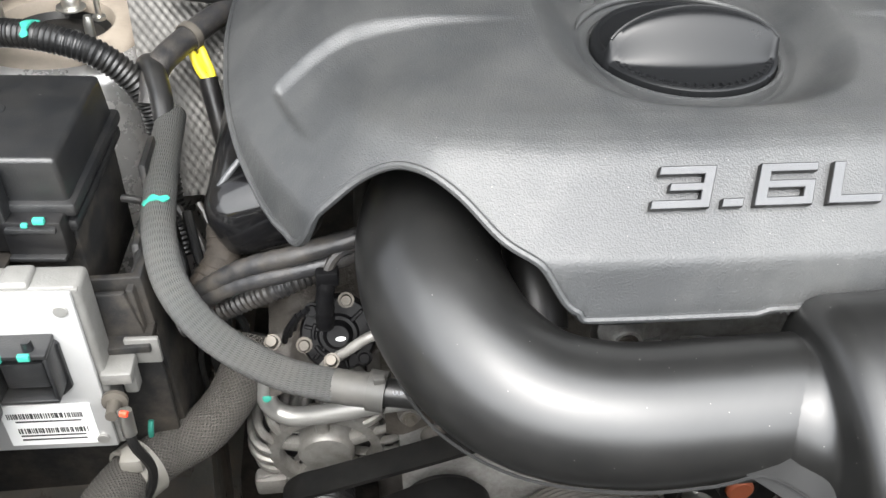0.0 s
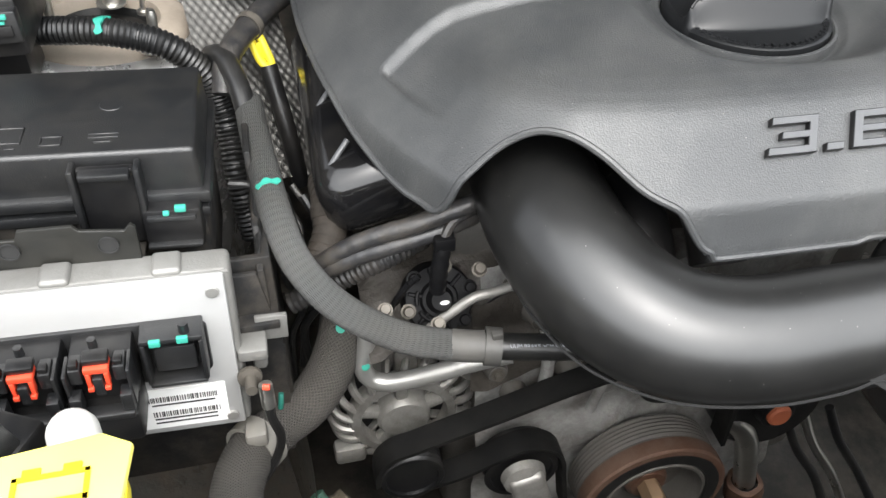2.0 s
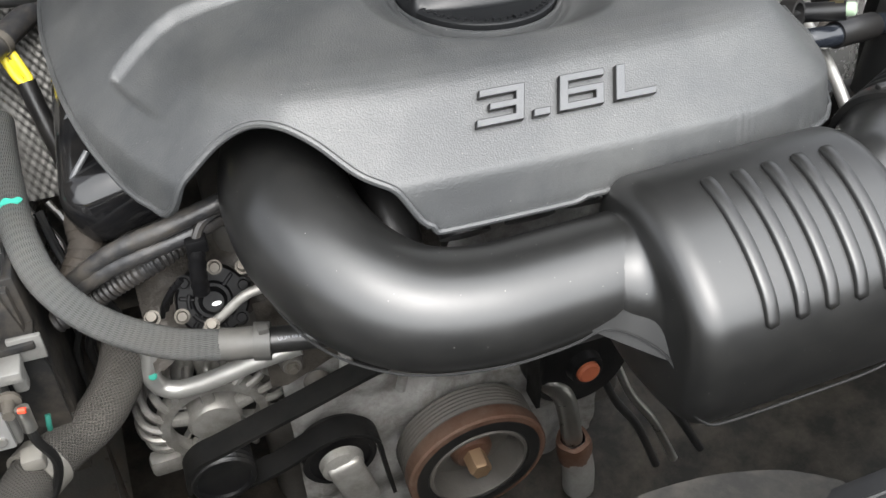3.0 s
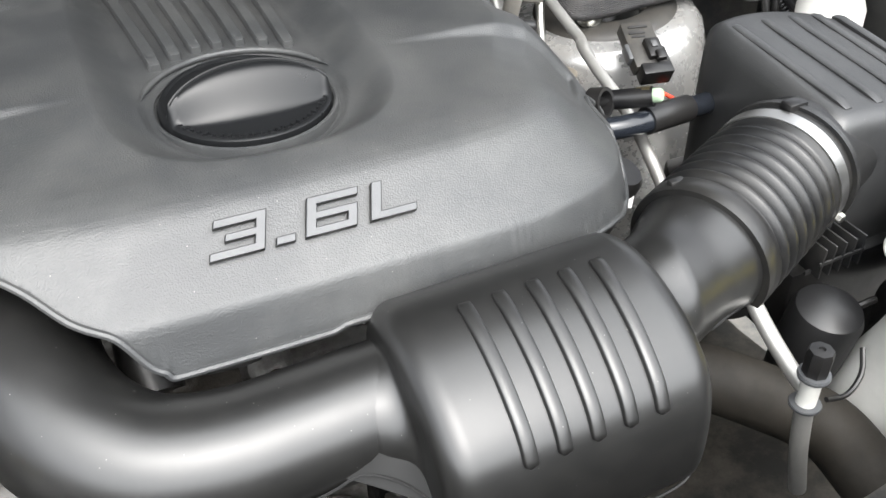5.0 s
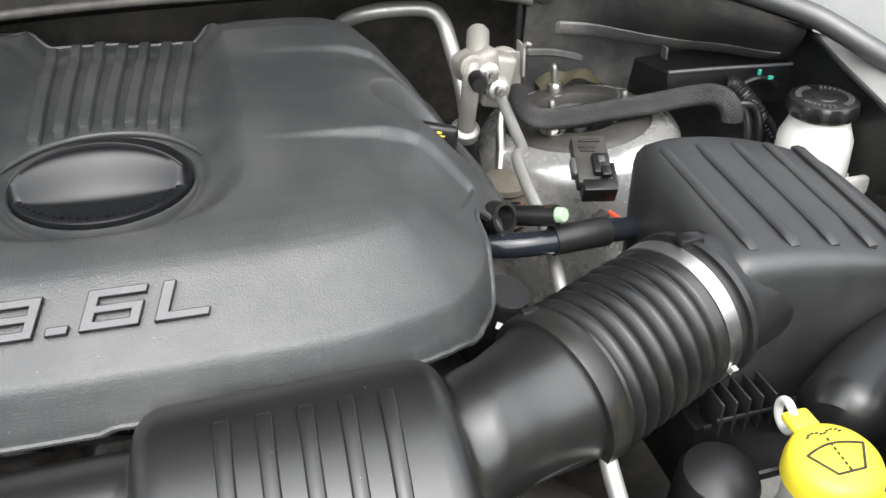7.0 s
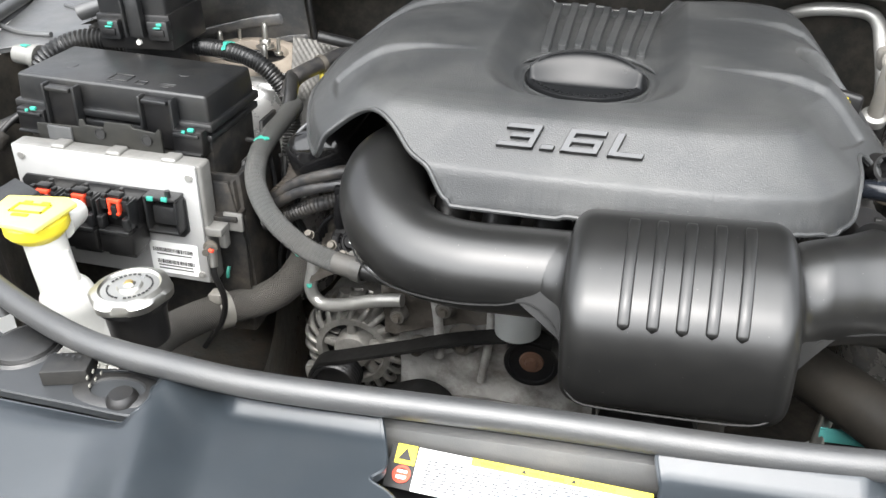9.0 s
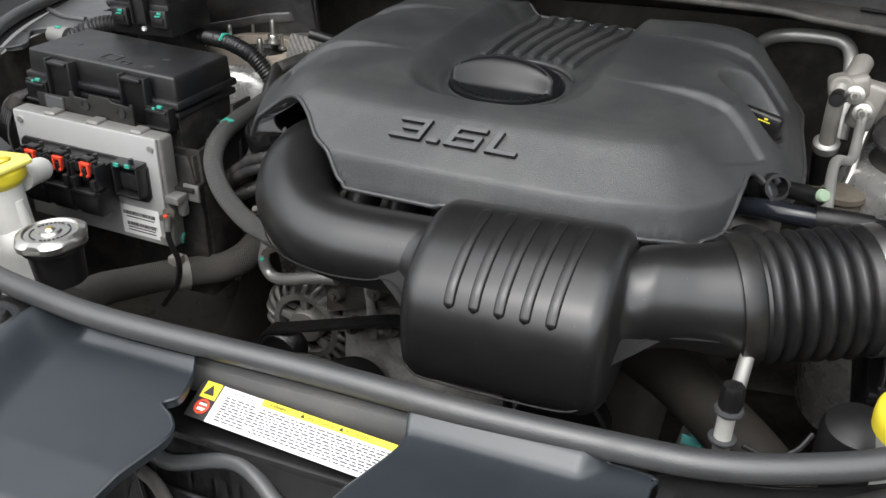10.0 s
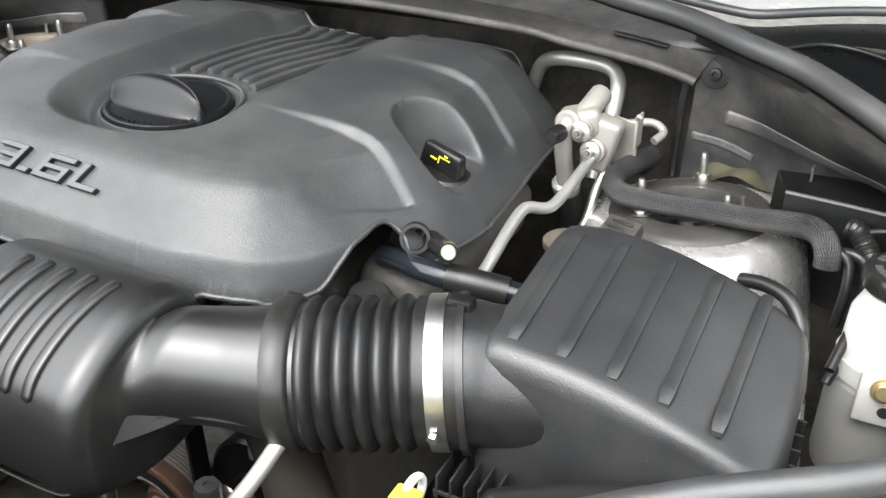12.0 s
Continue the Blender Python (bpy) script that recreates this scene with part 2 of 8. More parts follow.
GREASY = surface("oily_casting", (0.40, 0.395, 0.38), 0.42, metal=0.35, grain=0.4, grain_scale=300, dust=1.0, dust_colour=(0.075, 0.058, 0.043), dents=0.8, dust_scale=22.0)
DARKCAST = surface("dark_casting", (0.10, 0.094, 0.086), 0.6, metal=0.3, dust=0.5, dust_colour=(0.12, 0.10, 0.08), dents=0.4)
RUST = surface("rusty_steel", (0.10, 0.047, 0.028), 0.65, metal=0.3, dust=0.3, grain=0.4)
PAINT = surface("silver_body_paint", (0.55, 0.545, 0.53), 0.27, metal=0.65, dust_scale=9.0, dust=0.6, dust_colour=(0.17, 0.145, 0.11))
WHITEPAINT = surface("white_body_paint", (0.80, 0.80, 0.79), 0.2, blotch=0.03)
APRON = surface("apron_paint", (0.036, 0.0345, 0.0315), 0.45, dust=0.75, dust_colour=(0.20, 0.172, 0.138), dents=0.15, specks=0.5)
WHITEP = surface("white_plastic", (0.64, 0.635, 0.60), 0.4, dust=0.15, rough_var=0.08)
YELLOW = surface("yellow_plastic", (0.85, 0.70, 0.045), 0.4, blotch=0.04)
RED = surface("red_plastic", (0.75, 0.07, 0.03), 0.4)
TEAL = surface("teal_paint_mark", (0.035, 0.30, 0.225), 0.5)
GREENCAP = surface("pale_green_plastic", (0.27, 0.36, 0.25), 0.5)
BLUEP = surface("blue_plastic", (0.03, 0.16, 0.50), 0.45)
TAPE = surface("cloth_tape", (0.016, 0.014, 0.012), 0.75, dust=0.5, dust_colour=(0.09, 0.073, 0.055), grain=0.5, grain_scale=350, dents=0.4)
LABEL = surface("label_paper", (0.82, 0.82, 0.80), 0.5, blotch=0.02)
INK = surface("ink", (0.02, 0.02, 0.02), 0.5)
DUSTGREY = surface("dusty_grey_steel", (0.036, 0.035, 0.033), 0.6, spec=0.4, dust=0.6, dust_colour=(0.125, 0.112, 0.093), dents=0.08, dust_scale=40.0)
SHIELD = surface("dusty_shield", (0.052, 0.053, 0.055), 0.45, spec=0.65, dust=0.75, dust_colour=(0.21, 0.195, 0.17), dents=0.10, blotch=0.25, specks=0.55)
LINER = surface("hood_liner", (0.012, 0.012, 0.012), 0.9, dents=0.3)
GROUND = surface("asphalt_ground", (0.075, 0.075, 0.073), 0.9, dust=0.4, grain=0.3)
CLAMP = surface("polished_band", (0.52, 0.515, 0.50), 0.36, metal=1.0, dust=0.1)
DARKTOP = surface("dark_tower_top", (0.028, 0.027, 0.025), 0.5, dust=0.5, dust_colour=(0.10, 0.085, 0.065), dents=0.15)
BELT = surface("belt_rubber", (0.006, 0.006, 0.006), 0.55, spec=0.2, dust=0.03)
STEELGREY = surface("grey_painted_steel", (0.06, 0.062, 0.064), 0.36, spec=0.6, dust=0.12, rough_var=0.05)
TOWERTOP = surface("dusty_tower_top", (0.27, 0.23, 0.185), 0.7, dust=0.5, dust_colour=(0.06, 0.05, 0.04), dents=0.2)
BRAID = braid("grey_braid", (0.030, 0.031, 0.030), (0.075, 0.077, 0.074), around=46, pitch=0.0095)
BRAID_DARK = braid("dark_braid", (0.004, 0.004, 0.0045), (0.027, 0.027, 0.029), around=30, pitch=0.0062, rough=0.45)
WEAVE = braid("dusty_weave", (0.034, 0.032, 0.028), (0.060, 0.055, 0.048), around=34, pitch=0.0036, rough=0.85)
OILY = surface("oily_black_plastic", (0.0045, 0.0045, 0.005), 0.45, spec=0.12, dust=0.1, dust_colour=(0.03, 0.028, 0.025), dust_scale=60.0)
DUSTHOSE = surface("dusty_hose", (0.019, 0.019, 0.02), 0.42, dust=0.7, dust_colour=(0.085, 0.073, 0.058), dust_scale=40.0, grain=0.5, grain_scale=420)
BROWNTAPE = surface("brown_cloth_tape", (0.018, 0.014, 0.010), 0.8, dust=0.6, dust_colour=(0.05, 0.038, 0.027), grain=0.6, grain_scale=420, dents=0.5, dust_scale=30.0)
DULLBOLT = surface("dull_zinc_bolt", (0.11, 0.10, 0.085), 0.55, metal=0.5, dust=0.5, dust_colour=(0.12, 0.10, 0.08), dust_scale=50.0)

# ---- engine cover: a moulded shell over the engine ----
LEAN_COVER = Matrix.Translation((0, 0, 1.03)) @ Matrix.Rotation(radians(2.2), 4, "Y") @ Matrix.Translation((0, 0, -1.03))
RIM = [(-0.243, 0.394), (-0.20, 0.356), (-0.15, 0.344), (-0.094, 0.3395), (0.0, 0.3385), (0.12, 0.3405), (0.176, 0.349), (0.222, 0.370), (0.252, 0.407),
       (0.270, 0.45), (0.292, 0.49), (0.308, 0.53), (0.313, 0.585), (0.311, 0.65), (0.306, 0.72), (0.303, 0.80), (0.292, 0.870), (0.262, 0.897),
       (0.12, 0.890), (0.085, 0.874), (-0.085, 0.874), (-0.12, 0.882), (-0.21, 0.880), (-0.275, 0.850), (-0.305, 0.80), (-0.316, 0.735), (-0.317, 0.66), (-0.312, 0.60),
       (-0.306, 0.545), (-0.2955, 0.50), (-0.280, 0.4585), (-0.265, 0.428)]


def dense(poly, step=0.004):
    p = [Vector((x, y, 0)) for x, y in poly]
    n = len(p)
    out = []
    for i in range(n):
        a, b, c, d = p[i - 1], p[i], p[(i + 1) % n], p[(i + 2) % n]
        k = max(2, int((c - b).length / step))
        for j in range(k):
            t = j / k
            q = 0.5 * (2 * b + (c - a) * t + (2 * a - 5 * b + 4 * c - d) * t * t + (3 * b - a - 3 * c + d) * t ** 3)
            out.append((q.x, q.y))
    return np.array(out)


RIM_D = dense(RIM)


def rim_distance(x, y):
    return float(np.sqrt(((RIM_D - (x, y)) ** 2).sum(1).min()))


DROP_D = [0.0, 0.0015, 0.0085, 0.0098, 0.0115, 0.0320, 0.0520, 0.0570, 0.063, 0.072, 0.085, 0.11, 0.2]
DROP_H = [0.0775, 0.0730, 0.0478, 0.0455, 0.0438, 0.0282, 0.0125, 0.0092, 0.0066, 0.0042, 0.0022, 0.0005, 0.0]
LEFT_D = [0.0, 0.003, 0.010, 0.020, 0.040, 0.055, 0.070, 0.085, 0.10, 0.13, 0.2]
LEFT_H = [0.066, 0.0605, 0.0535, 0.0450, 0.0290, 0.0190, 0.0110, 0.0056, 0.0026, 0.0004, 0.0]
RIGHT_D = [0.0, 0.003, 0.019, 0.0215, 0.0245, 0.054, 0.060, 0.067, 0.075, 0.10, 0.2]
RIGHT_H = [0.092, 0.086, 0.0645, 0.0610, 0.0570, 0.0260, 0.0200, 0.0145, 0.0090, 0.003, 0.0]
KNOB_AT = (0.0, 0.524)
OIL_AT = (0.256, 0.603)


def ramp_up(a, b, x):
    """A straight rise with slightly rounded ends."""
    t = np.clip((x - a) / (b - a), 0.0, 1.0)
    return 0.45 * t + 0.55 * t * t * (3 - 2 * t)


def soft_step(a, b, x):
    t = np.clip((x - a) / (b - a), 0.0, 1.0)
    return t * t * (3 - 2 * t)


def cover_heights(x, y, d):
    """The cover's height at arrays of places, d being the distance from its rim."""
    ax = np.abs(x)
    front = 1 - soft_step(0.42, 0.52, y - 0.25 * np.maximum(0.0, ax - 0.2))
    side = np.where(x < 0, np.interp(d, LEFT_D, LEFT_H), np.interp(d, RIGHT_D, RIGHT_H))
    drop = front * np.interp(d, DROP_D, DROP_H) + (1 - front) * side * (1 - 0.85 * soft_step(0.76, 0.84, y) * (1 - soft_step(0.20, 0.25, ax)))
    z = 1.030 + 0.010 * soft_step(0.43, 0.55, y) - 0.012 * soft_step(0.16, 0.30, ax)
    # the rear falls away behind the second step
    z = z - 0.17 * np.maximum(0.0, y - 0.775) * soft_step(0.085, 0.10, ax)
    # valley round the knob and along the ribs
    e = ((ax / 0.100) ** 2.6 + (np.abs(np.minimum(0.0, y - KNOB_AT[1])) / 0.097) ** 2.6) ** (1 / 2.6)
    z = z - (0.020 + 0.012 * soft_step(0.60, 0.82, y)) * (1 - ramp_up(0.70, 1.0, e))
    # pocket round the knob, stepped down from the ribbed floor
    r = np.hypot(x - KNOB_AT[0], y - KNOB_AT[1])
    z = z - 0.004 * (1 - soft_step(0.0665, 0.0735, r))
    # stepped grooves
    gy = np.interp(ax, [0.10, 0.175, 0.218, 0.238, 0.290], [0.526, 0.531, 0.536, 0.533, 0.519])
    depth = 0.0068 * np.clip((ax - 0.106) / 0.10, 0, 1) * soft_step(0.030, 0.036, d)
    f = gy - y
    wide = 0.004 + 0.005 * np.clip((ax - 0.106) / 0.10, 0, 1)
    z = z - depth * ramp_up(0.0, 1.0, f / wide) * (1 - soft_step(0.016, 0.10, f))
    gy2 = np.interp(ax, [0.13, 0.224, 0.245, 0.29], [0.708, 0.724, 0.724, 0.716])
    depth2 = 0.0070 * np.clip((ax - 0.125) / 0.09, 0, 1) * soft_step(0.016, 0.030, d)
    f2 = gy2 - y
    z = z - depth2 * ramp_up(0.0, 0.009, f2) * (1 - soft_step(0.012, 0.07, f2))
    z = z - drop
    # level pocket under the oil filler
    q = np.hypot((x - 0.256) / 0.049, (y - 0.606) / 0.048)
    w = 1 - ramp_up(0.80, 1.0, q)
    return np.where(x > 0, z + w * np.minimum(0.0, 0.9720 + 0.05 * (y - 0.603) - z), z)


def cover_height(x, y):
    return float(cover_heights(np.array([x]), np.array([y]), np.array([rim_distance(x, y)]))[0])


# the shell's true edge: the rim with the arch over the duct and the notch beside the hose
EDGE = [(-0.2603, 0.4252), (-0.2553, 0.4158), (-0.2514, 0.4102), (-0.2445, 0.4058), (-0.2332, 0.4076), (-0.2147, 0.4108), (-0.1955, 0.4071), (-0.178, 0.3956), (-0.1593, 0.3804), (-0.1397, 0.3603), (-0.118, 0.3480), (-0.103, 0.3410), (-0.085, 0.3390),
        (0.0, 0.3385), (0.12, 0.3405), (0.176, 0.349), (0.222, 0.370), (0.248, 0.402), (0.2555, 0.430), (0.2585, 0.455), (0.2595, 0.476), (0.265, 0.488), (0.277, 0.492), (0.2885, 0.4875), (0.296, 0.495), (0.306, 0.53),
        (0.313, 0.585), (0.310, 0.65), (0.304, 0.72), (0.300, 0.80), (0.288, 0.866), (0.260, 0.892),
        (0.12, 0.885), (0.085, 0.870), (-0.085, 0.870), (-0.12, 0.878), (-0.21, 0.875), (-0.272, 0.846), (-0.302, 0.797), (-0.314, 0.735), (-0.315, 0.66), (-0.310, 0.60),
        (-0.303, 0.545), (-0.2925, 0.50), (-0.277, 0.4585), (-0.2665, 0.436)]
EDGE_D = dense(EDGE, 0.0015)


def nearest(px, py, poly):
    """Index of the nearest point of a dense outline, and its distance."""
    best = np.full(px.shape, 9.0)
    idx = np.zeros(px.shape, int)
    for k, (qx, qy) in enumerate(poly):
        dd = np.hypot(px - qx, py - qy)
        m = dd < best
        best[m] = dd[m]
        idx[m] = k
    return idx, best


def inside_all(px, py, poly):
    qx, qy = poly[:, 0], poly[:, 1]
    count = np.zeros(px.shape, int)
    for ax_, ay_, bx_, by_ in zip(qx, qy, np.roll(qx, -1), np.roll(qy, -1)):
        c = (ay_ > py) != (by_ > py)
        count += c & (px < (bx_ - ax_) * (py - ay_) / (by_ - ay_ + 1e-12) + ax_)
    return count % 2 == 1


def cover_shell():
    step = 0.0018
    gx, gy = np.meshgrid(np.arange(-0.322, 0.322, step), np.arange(0.334, 0.902, step), indexing="ij")
    keep = inside_all(gx, gy, EDGE_D)
    for (cx, cy), rad in ((KNOB_AT, 0.063), (OIL_AT, 0.0270)):
        keep &= np.hypot(gx - cx, gy - cy) > rad
    # loose grid corners at the rim slide onto the true edge
    cell = keep[:-1, :-1] & keep[1:, :-1] & keep[1:, 1:] & keep[:-1, 1:]
    used = np.zeros_like(keep)
    full = np.zeros(keep.shape, int)
    for a, b in ((0, 0), (1, 0), (1, 1), (0, 1)):
        sl = (slice(a, keep.shape[0] - 1 + a), slice(b, keep.shape[1] - 1 + b))
        used[sl] |= cell
        full[sl] += cell
    border = used & (full < 4)
    bx, by = gx[border], gy[border]
    idx, dist = nearest(bx, by, EDGE_D)
    sx, sy = np.where(dist < 2.2 * step, EDGE_D[idx, 0], bx), np.where(dist < 2.2 * step, EDGE_D[idx, 1], by)
    for (cx, cy), rad in ((KNOB_AT, 0.063), (OIL_AT, 0.0270)):
        rr = np.hypot(bx - cx, by - cy)
        m = rr < rad + 2.2 * step
        sx[m], sy[m] = cx + (bx[m] - cx) * rad / rr[m], cy + (by[m] - cy) * rad / rr[m]
    gx[border], gy[border] = sx, sy
    ux, uy = gx[used], gy[used]
    _, d = nearest(ux, uy, RIM_D)
    d = np.where(inside_all(ux, uy, RIM_D), d, 0.0)
    uz = cover_heights(ux, uy, d)
    number = np.full(used.shape, -1)
    number[used] = np.arange(used.sum())
    ci, cj = np.nonzero(cell)
    quads = np.stack([number[ci, cj], number[ci + 1, cj], number[ci + 1, cj + 1], number[ci, cj + 1]], 1)
    me = bpy.data.meshes.new("shell")
    me.from_pydata(np.stack([ux, uy, uz], 1).tolist(), [], quads.tolist())
    bm = bmesh.new()
    bm.from_mesh(me)
    bpy.data.meshes.remove(me)
    # folded lip and inner skirt
    edge = [e for e in bm.edges if len(e.link_faces) == 1]
    ext = bmesh.ops.extrude_edge_only(bm, edges=edge)
    for v in [g for g in ext["geom"] if isinstance(g, bmesh.types.BMVert)]:
        v.co.z -= 0.0025
    ext2 = bmesh.ops.extrude_edge_only(bm, edges=[g for g in ext["geom"] if isinstance(g, bmesh.types.BMEdge)])
    for v in [g for g in ext2["geom"] if isinstance(g, bmesh.types.BMVert)]:
        dx, dy = v.co.x, v.co.y - 0.58
        k = 0.003 / max(0.05, math.hypot(dx, dy))
        v.co.x, v.co.y, v.co.z = v.co.x - dx * k, v.co.y - dy * k, v.co.z - 0.001
    bm.transform(LEAN_COVER)
    return bm


engine_cover = thing("engine_cover", (0, 0.58, 0.94), "matt black moulded plastic engine cover with raised lettering", "engine cover")
part("shell", cover_shell(), COVER, engine_cover, angle=60)


LIP_AT = np.stack([EDGE_D[:, 0], EDGE_D[:, 1], cover_heights(EDGE_D[:, 0], EDGE_D[:, 1], np.where(inside_all(EDGE_D[:, 0], EDGE_D[:, 1], RIM_D), nearest(EDGE_D[:, 0], EDGE_D[:, 1], RIM_D)[1], 0.0))], 1)
for _ in range(3):
    LIP_AT = (np.roll(LIP_AT, 1, 0) + 2 * LIP_AT + np.roll(LIP_AT, -1, 0)) / 4
lip_path = LIP_AT[::2].tolist()
lip = tube(lip_path + lip_path[:1], 0.0024, 8, smooth=False, caps=False)
lip.transform(LEAN_COVER)
part("rolled_edge", lip, COVER, engine_cover)
pocket = tube([(KNOB_AT[0] + 0.0705 * math.cos(radians(15 + 150 * k / 30)), KNOB_AT[1] + 0.0705 * math.sin(radians(15 + 150 * k / 30)), cover_height(KNOB_AT[0] + 0.0735 * math.cos(radians(15 + 150 * k / 30)), KNOB_AT[1] + 0.0735 * math.sin(radians(15 + 150 * k / 30))) + 0.0005) for k in range(31)], 0.0026, 10, radius=lambda s, t: min(1.0, 0.1 + 9 * min(t, 1 - t)), smooth=False)
pocket.transform(LEAN_COVER)
part("pocket_lip", pocket, COVER, engine_cover)


def knob():
    bm = bmesh.new()
    n, m, R = 144, 60, 0.0605
    rows = []
    for k in range(m + 1):
        r = R * k / m
        row = []
        for i in range(n):
            a = 2 * math.pi * i / n
            u, v = r * math.cos(a), r * math.sin(a)
            s = math.sqrt(max(0.0, 1 - (u / R) ** 2))
            crest = 0.40 * R * s - 0.46 * R
            top = 0.029 * s ** 0.9
            lip = 0.0012 * sstep(0.90, 0.94, r / R)
            if v < crest:
                # level at the crest, then a slope, then the level front
                t = min(1.0, max(0.0, (v + R * s * 0.95) / (crest + R * s * 0.95 + 1e-6)))
                z = lip + top * (0.12 * t + 0.88 * sstep(0.40, 0.92, t))
            else:
                t = min(1.0, (v - crest) / (R * s - crest + 1e-6))
                z = lip + top * (1 - 0.74 * min(1.0, t / 0.13) - 0.12 * sstep(0.13, 0.9, t))
            z = min(z, 0.0012 + 0.05 * max(0.0, 1 - r / R) + (top if v > crest * 0.9 else 0.05)) * sstep(1.0, 0.97, r / R)
            row.append(bm.verts.new((u + KNOB_AT[0], v + KNOB_AT[1], 1.017 + z)))
        rows.append(row)
    centre = bm.verts.new(rows[0][0].co)
    for i in range(n):
        bm.faces.new((centre, rows[1][i], rows[1][(i + 1) % n]))
    for a, b in zip(rows[1:], rows[2:]):
        for i in range(n):
            bm.faces.new((a[i], b[i], b[(i + 1) % n], a[(i + 1) % n]))
    for v in rows[0]:
        bm.verts.remove(v)
    skirt = bmesh.ops.extrude_edge_only(bm, edges=[e for e in bm.edges if len(e.link_faces) == 1])
    for v in [g for g in skirt["geom"] if isinstance(g, bmesh.types.BMVert)]:
        v.co.z -= 0.02
    bm.transform(LEAN_COVER)
    return bm


knob_ob = part("knob", knob(), KNOB, engine_cover, "glossy black round twist knob", 50)
crest_path = []
for k in range(61):
    u = 0.0605 * 0.90 * math.sin(radians(-90 + 3 * k))
    s = math.sqrt(max(0.0, 1 - (u / 0.0605) ** 2))
    crest_path.append((u, KNOB_AT[1] + 0.40 * 0.0605 * s - 0.46 * 0.0605, 1.0172 + 0.029 * s ** 0.9))
crest = tube(crest_path, 0.0013, 8, smooth=False)
crest.transform(LEAN_COVER)
part("crest_bead", crest, KNOB, knob_ob)
part("knob_rim", lathe([(0.0612, 0.006), (0.0616, 0.0102), (0.063, 0.0113), (0.0650, 0.0108), (0.0662, 0.006), (0.0662, -0.02), (0.0612, -0.02), (0.0612, 0.006)], 72, LEAN_COVER @ Matrix.Translation((*KNOB_AT, 1.003))), COVER, engine_cover)
for i in range(26):
    a = radians(200 + 140 * i / 25)
    grip = (box(KNOB_AT[0] + 0.0555 * math.cos(a), KNOB_AT[1] + 0.0555 * math.sin(a), 1.0185, 0.0016 + 0.0012 * (i % 3), 0.0022, 0.002, 0, m=Matrix.Rotation(a, 4, "Z")))
    grip.transform(LEAN_COVER)
    part("grip_mark", grip, KNOB, knob_ob)

for i in range(7):
    f = i / 6 - 0.5
    pts = []
    for k in range(24):
        t = k / 23
        y = 0.605 - 0.020 * (2 * f) ** 2 + (0.0 if k == 0 else 0.0022 if k == 1 else t * 0.258)
        x = f * (0.100 + 0.030 * t)
        pts.append((x, y, cover_height(x, y) + 0.0004))
    rib = bmesh.new()
    rows = []
    for k, (x, y, z) in enumerate(pts):
        w = 0.0052 * (0.62 if k == 0 else 0.9 if k == 1 else 1.0)
        h = 0.0044 if k == 0 else 0.0055
        rows.append([rib.verts.new((x + u * w, y, z + v)) for u, v in ((-1.0, -0.002), (-0.98, h * 0.7), (-0.78, h), (0.78, h), (0.98, h * 0.7), (1.0, -0.002))])
    for p, q in zip(rows, rows[1:]):
        for k in range(5):
            rib.faces.new((p[k], p[k + 1], q[k + 1], q[k]))
    rib.faces.new(rows[0])
    rib.transform(LEAN_COVER)
    part("rib", rib, COVER, engine_cover)


def letter(pts, lift, tall, inset):
    """A raised character cut from bars: rectangles (x0, y0, x1, y1) in em."""
    out = bmesh.new()
    for x0, y0, x1, y1 in pts:
        out = join(out, box((x0 + x1) / 2, (y0 + y1) / 2, 0.0008 + lift, x1 - x0 - 2 * inset, y1 - y0 - 2 * inset, tall, 0.0003, 1))
    return out


def text_matrix(bm, x0, width, size):
    """Lays a character, drawn in metres, onto the cover's front slope, slanted."""
    for v in bm.verts:
        u, h, d = (v.co.x + 0.30 * v.co.y + x0) * 1.04 + 0.001, v.co.y, v.co.z
        y = 0.3690 + h * 0.765
        zz = np.interp(y, [0.33, 0.40], [0, 0])
        v.co = Vector((u, y - d * 0.64, text_height(y) + d * 0.77 + zz))
    bm.transform(LEAN_COVER)
    return bm


def text_height(y):
    return cover_height(0.0, y)


S, W = 0.0052, 0.0
three = [(0.001, 0.019, 0.031, 0.0242), (0.025, 0.0, 0.031, 0.0242), (0.0, 0.0, 0.031, 0.0052), (0.008, 0.0098, 0.031, 0.0146)]
dot = [(0.0, 0.0, 0.0115, 0.0052)]
six = [(0.0, 0.0, 0.0065, 0.0242), (0.0, 0.019, 0.031, 0.0242), (0.0, 0.0, 0.031, 0.0052), (0.0, 0.0098, 0.031, 0.0146), (0.0250, 0.0, 0.031, 0.0146)]
ell = [(0.0, 0.0, 0.0068, 0.0242), (0.0, 0.0, 0.029, 0.0052)]
for name, shape, x0 in (("digit", three, -0.0625), ("point", dot, -0.0255), ("digit", six, -0.0085), ("letter", ell, 0.0305)):
    # shade on the downward sides is put in as a black body
    block = part(name, text_matrix(letter(shape, 0.0, 0.0068, 0.0), x0, 0, 0), BLACK, engine_cover, "raised character, its sides coloured black for shade")
    part("face", text_matrix(letter(shape, 0.0034, 0.0010, 0.0003), x0, 0, 0), LETTER, block, "grey face")

# ---- intake duct with its resonator box ----
def loft(sections, closed_ends=True):
    """A skin over rings of equal length."""
    bm = bmesh.new()
    rings = [[bm.verts.new(p) for p in ring] for ring in sections]
    n = len(rings[0])
    for a, b in zip(rings, rings[1:]):
        for i in range(n):
            bm.faces.new((a[i], a[(i + 1) % n], b[(i + 1) % n], b[i]))
    if closed_ends:
        bm.faces.new(rings[0][::-1])
        bm.faces.new(rings[-1])
    return bm


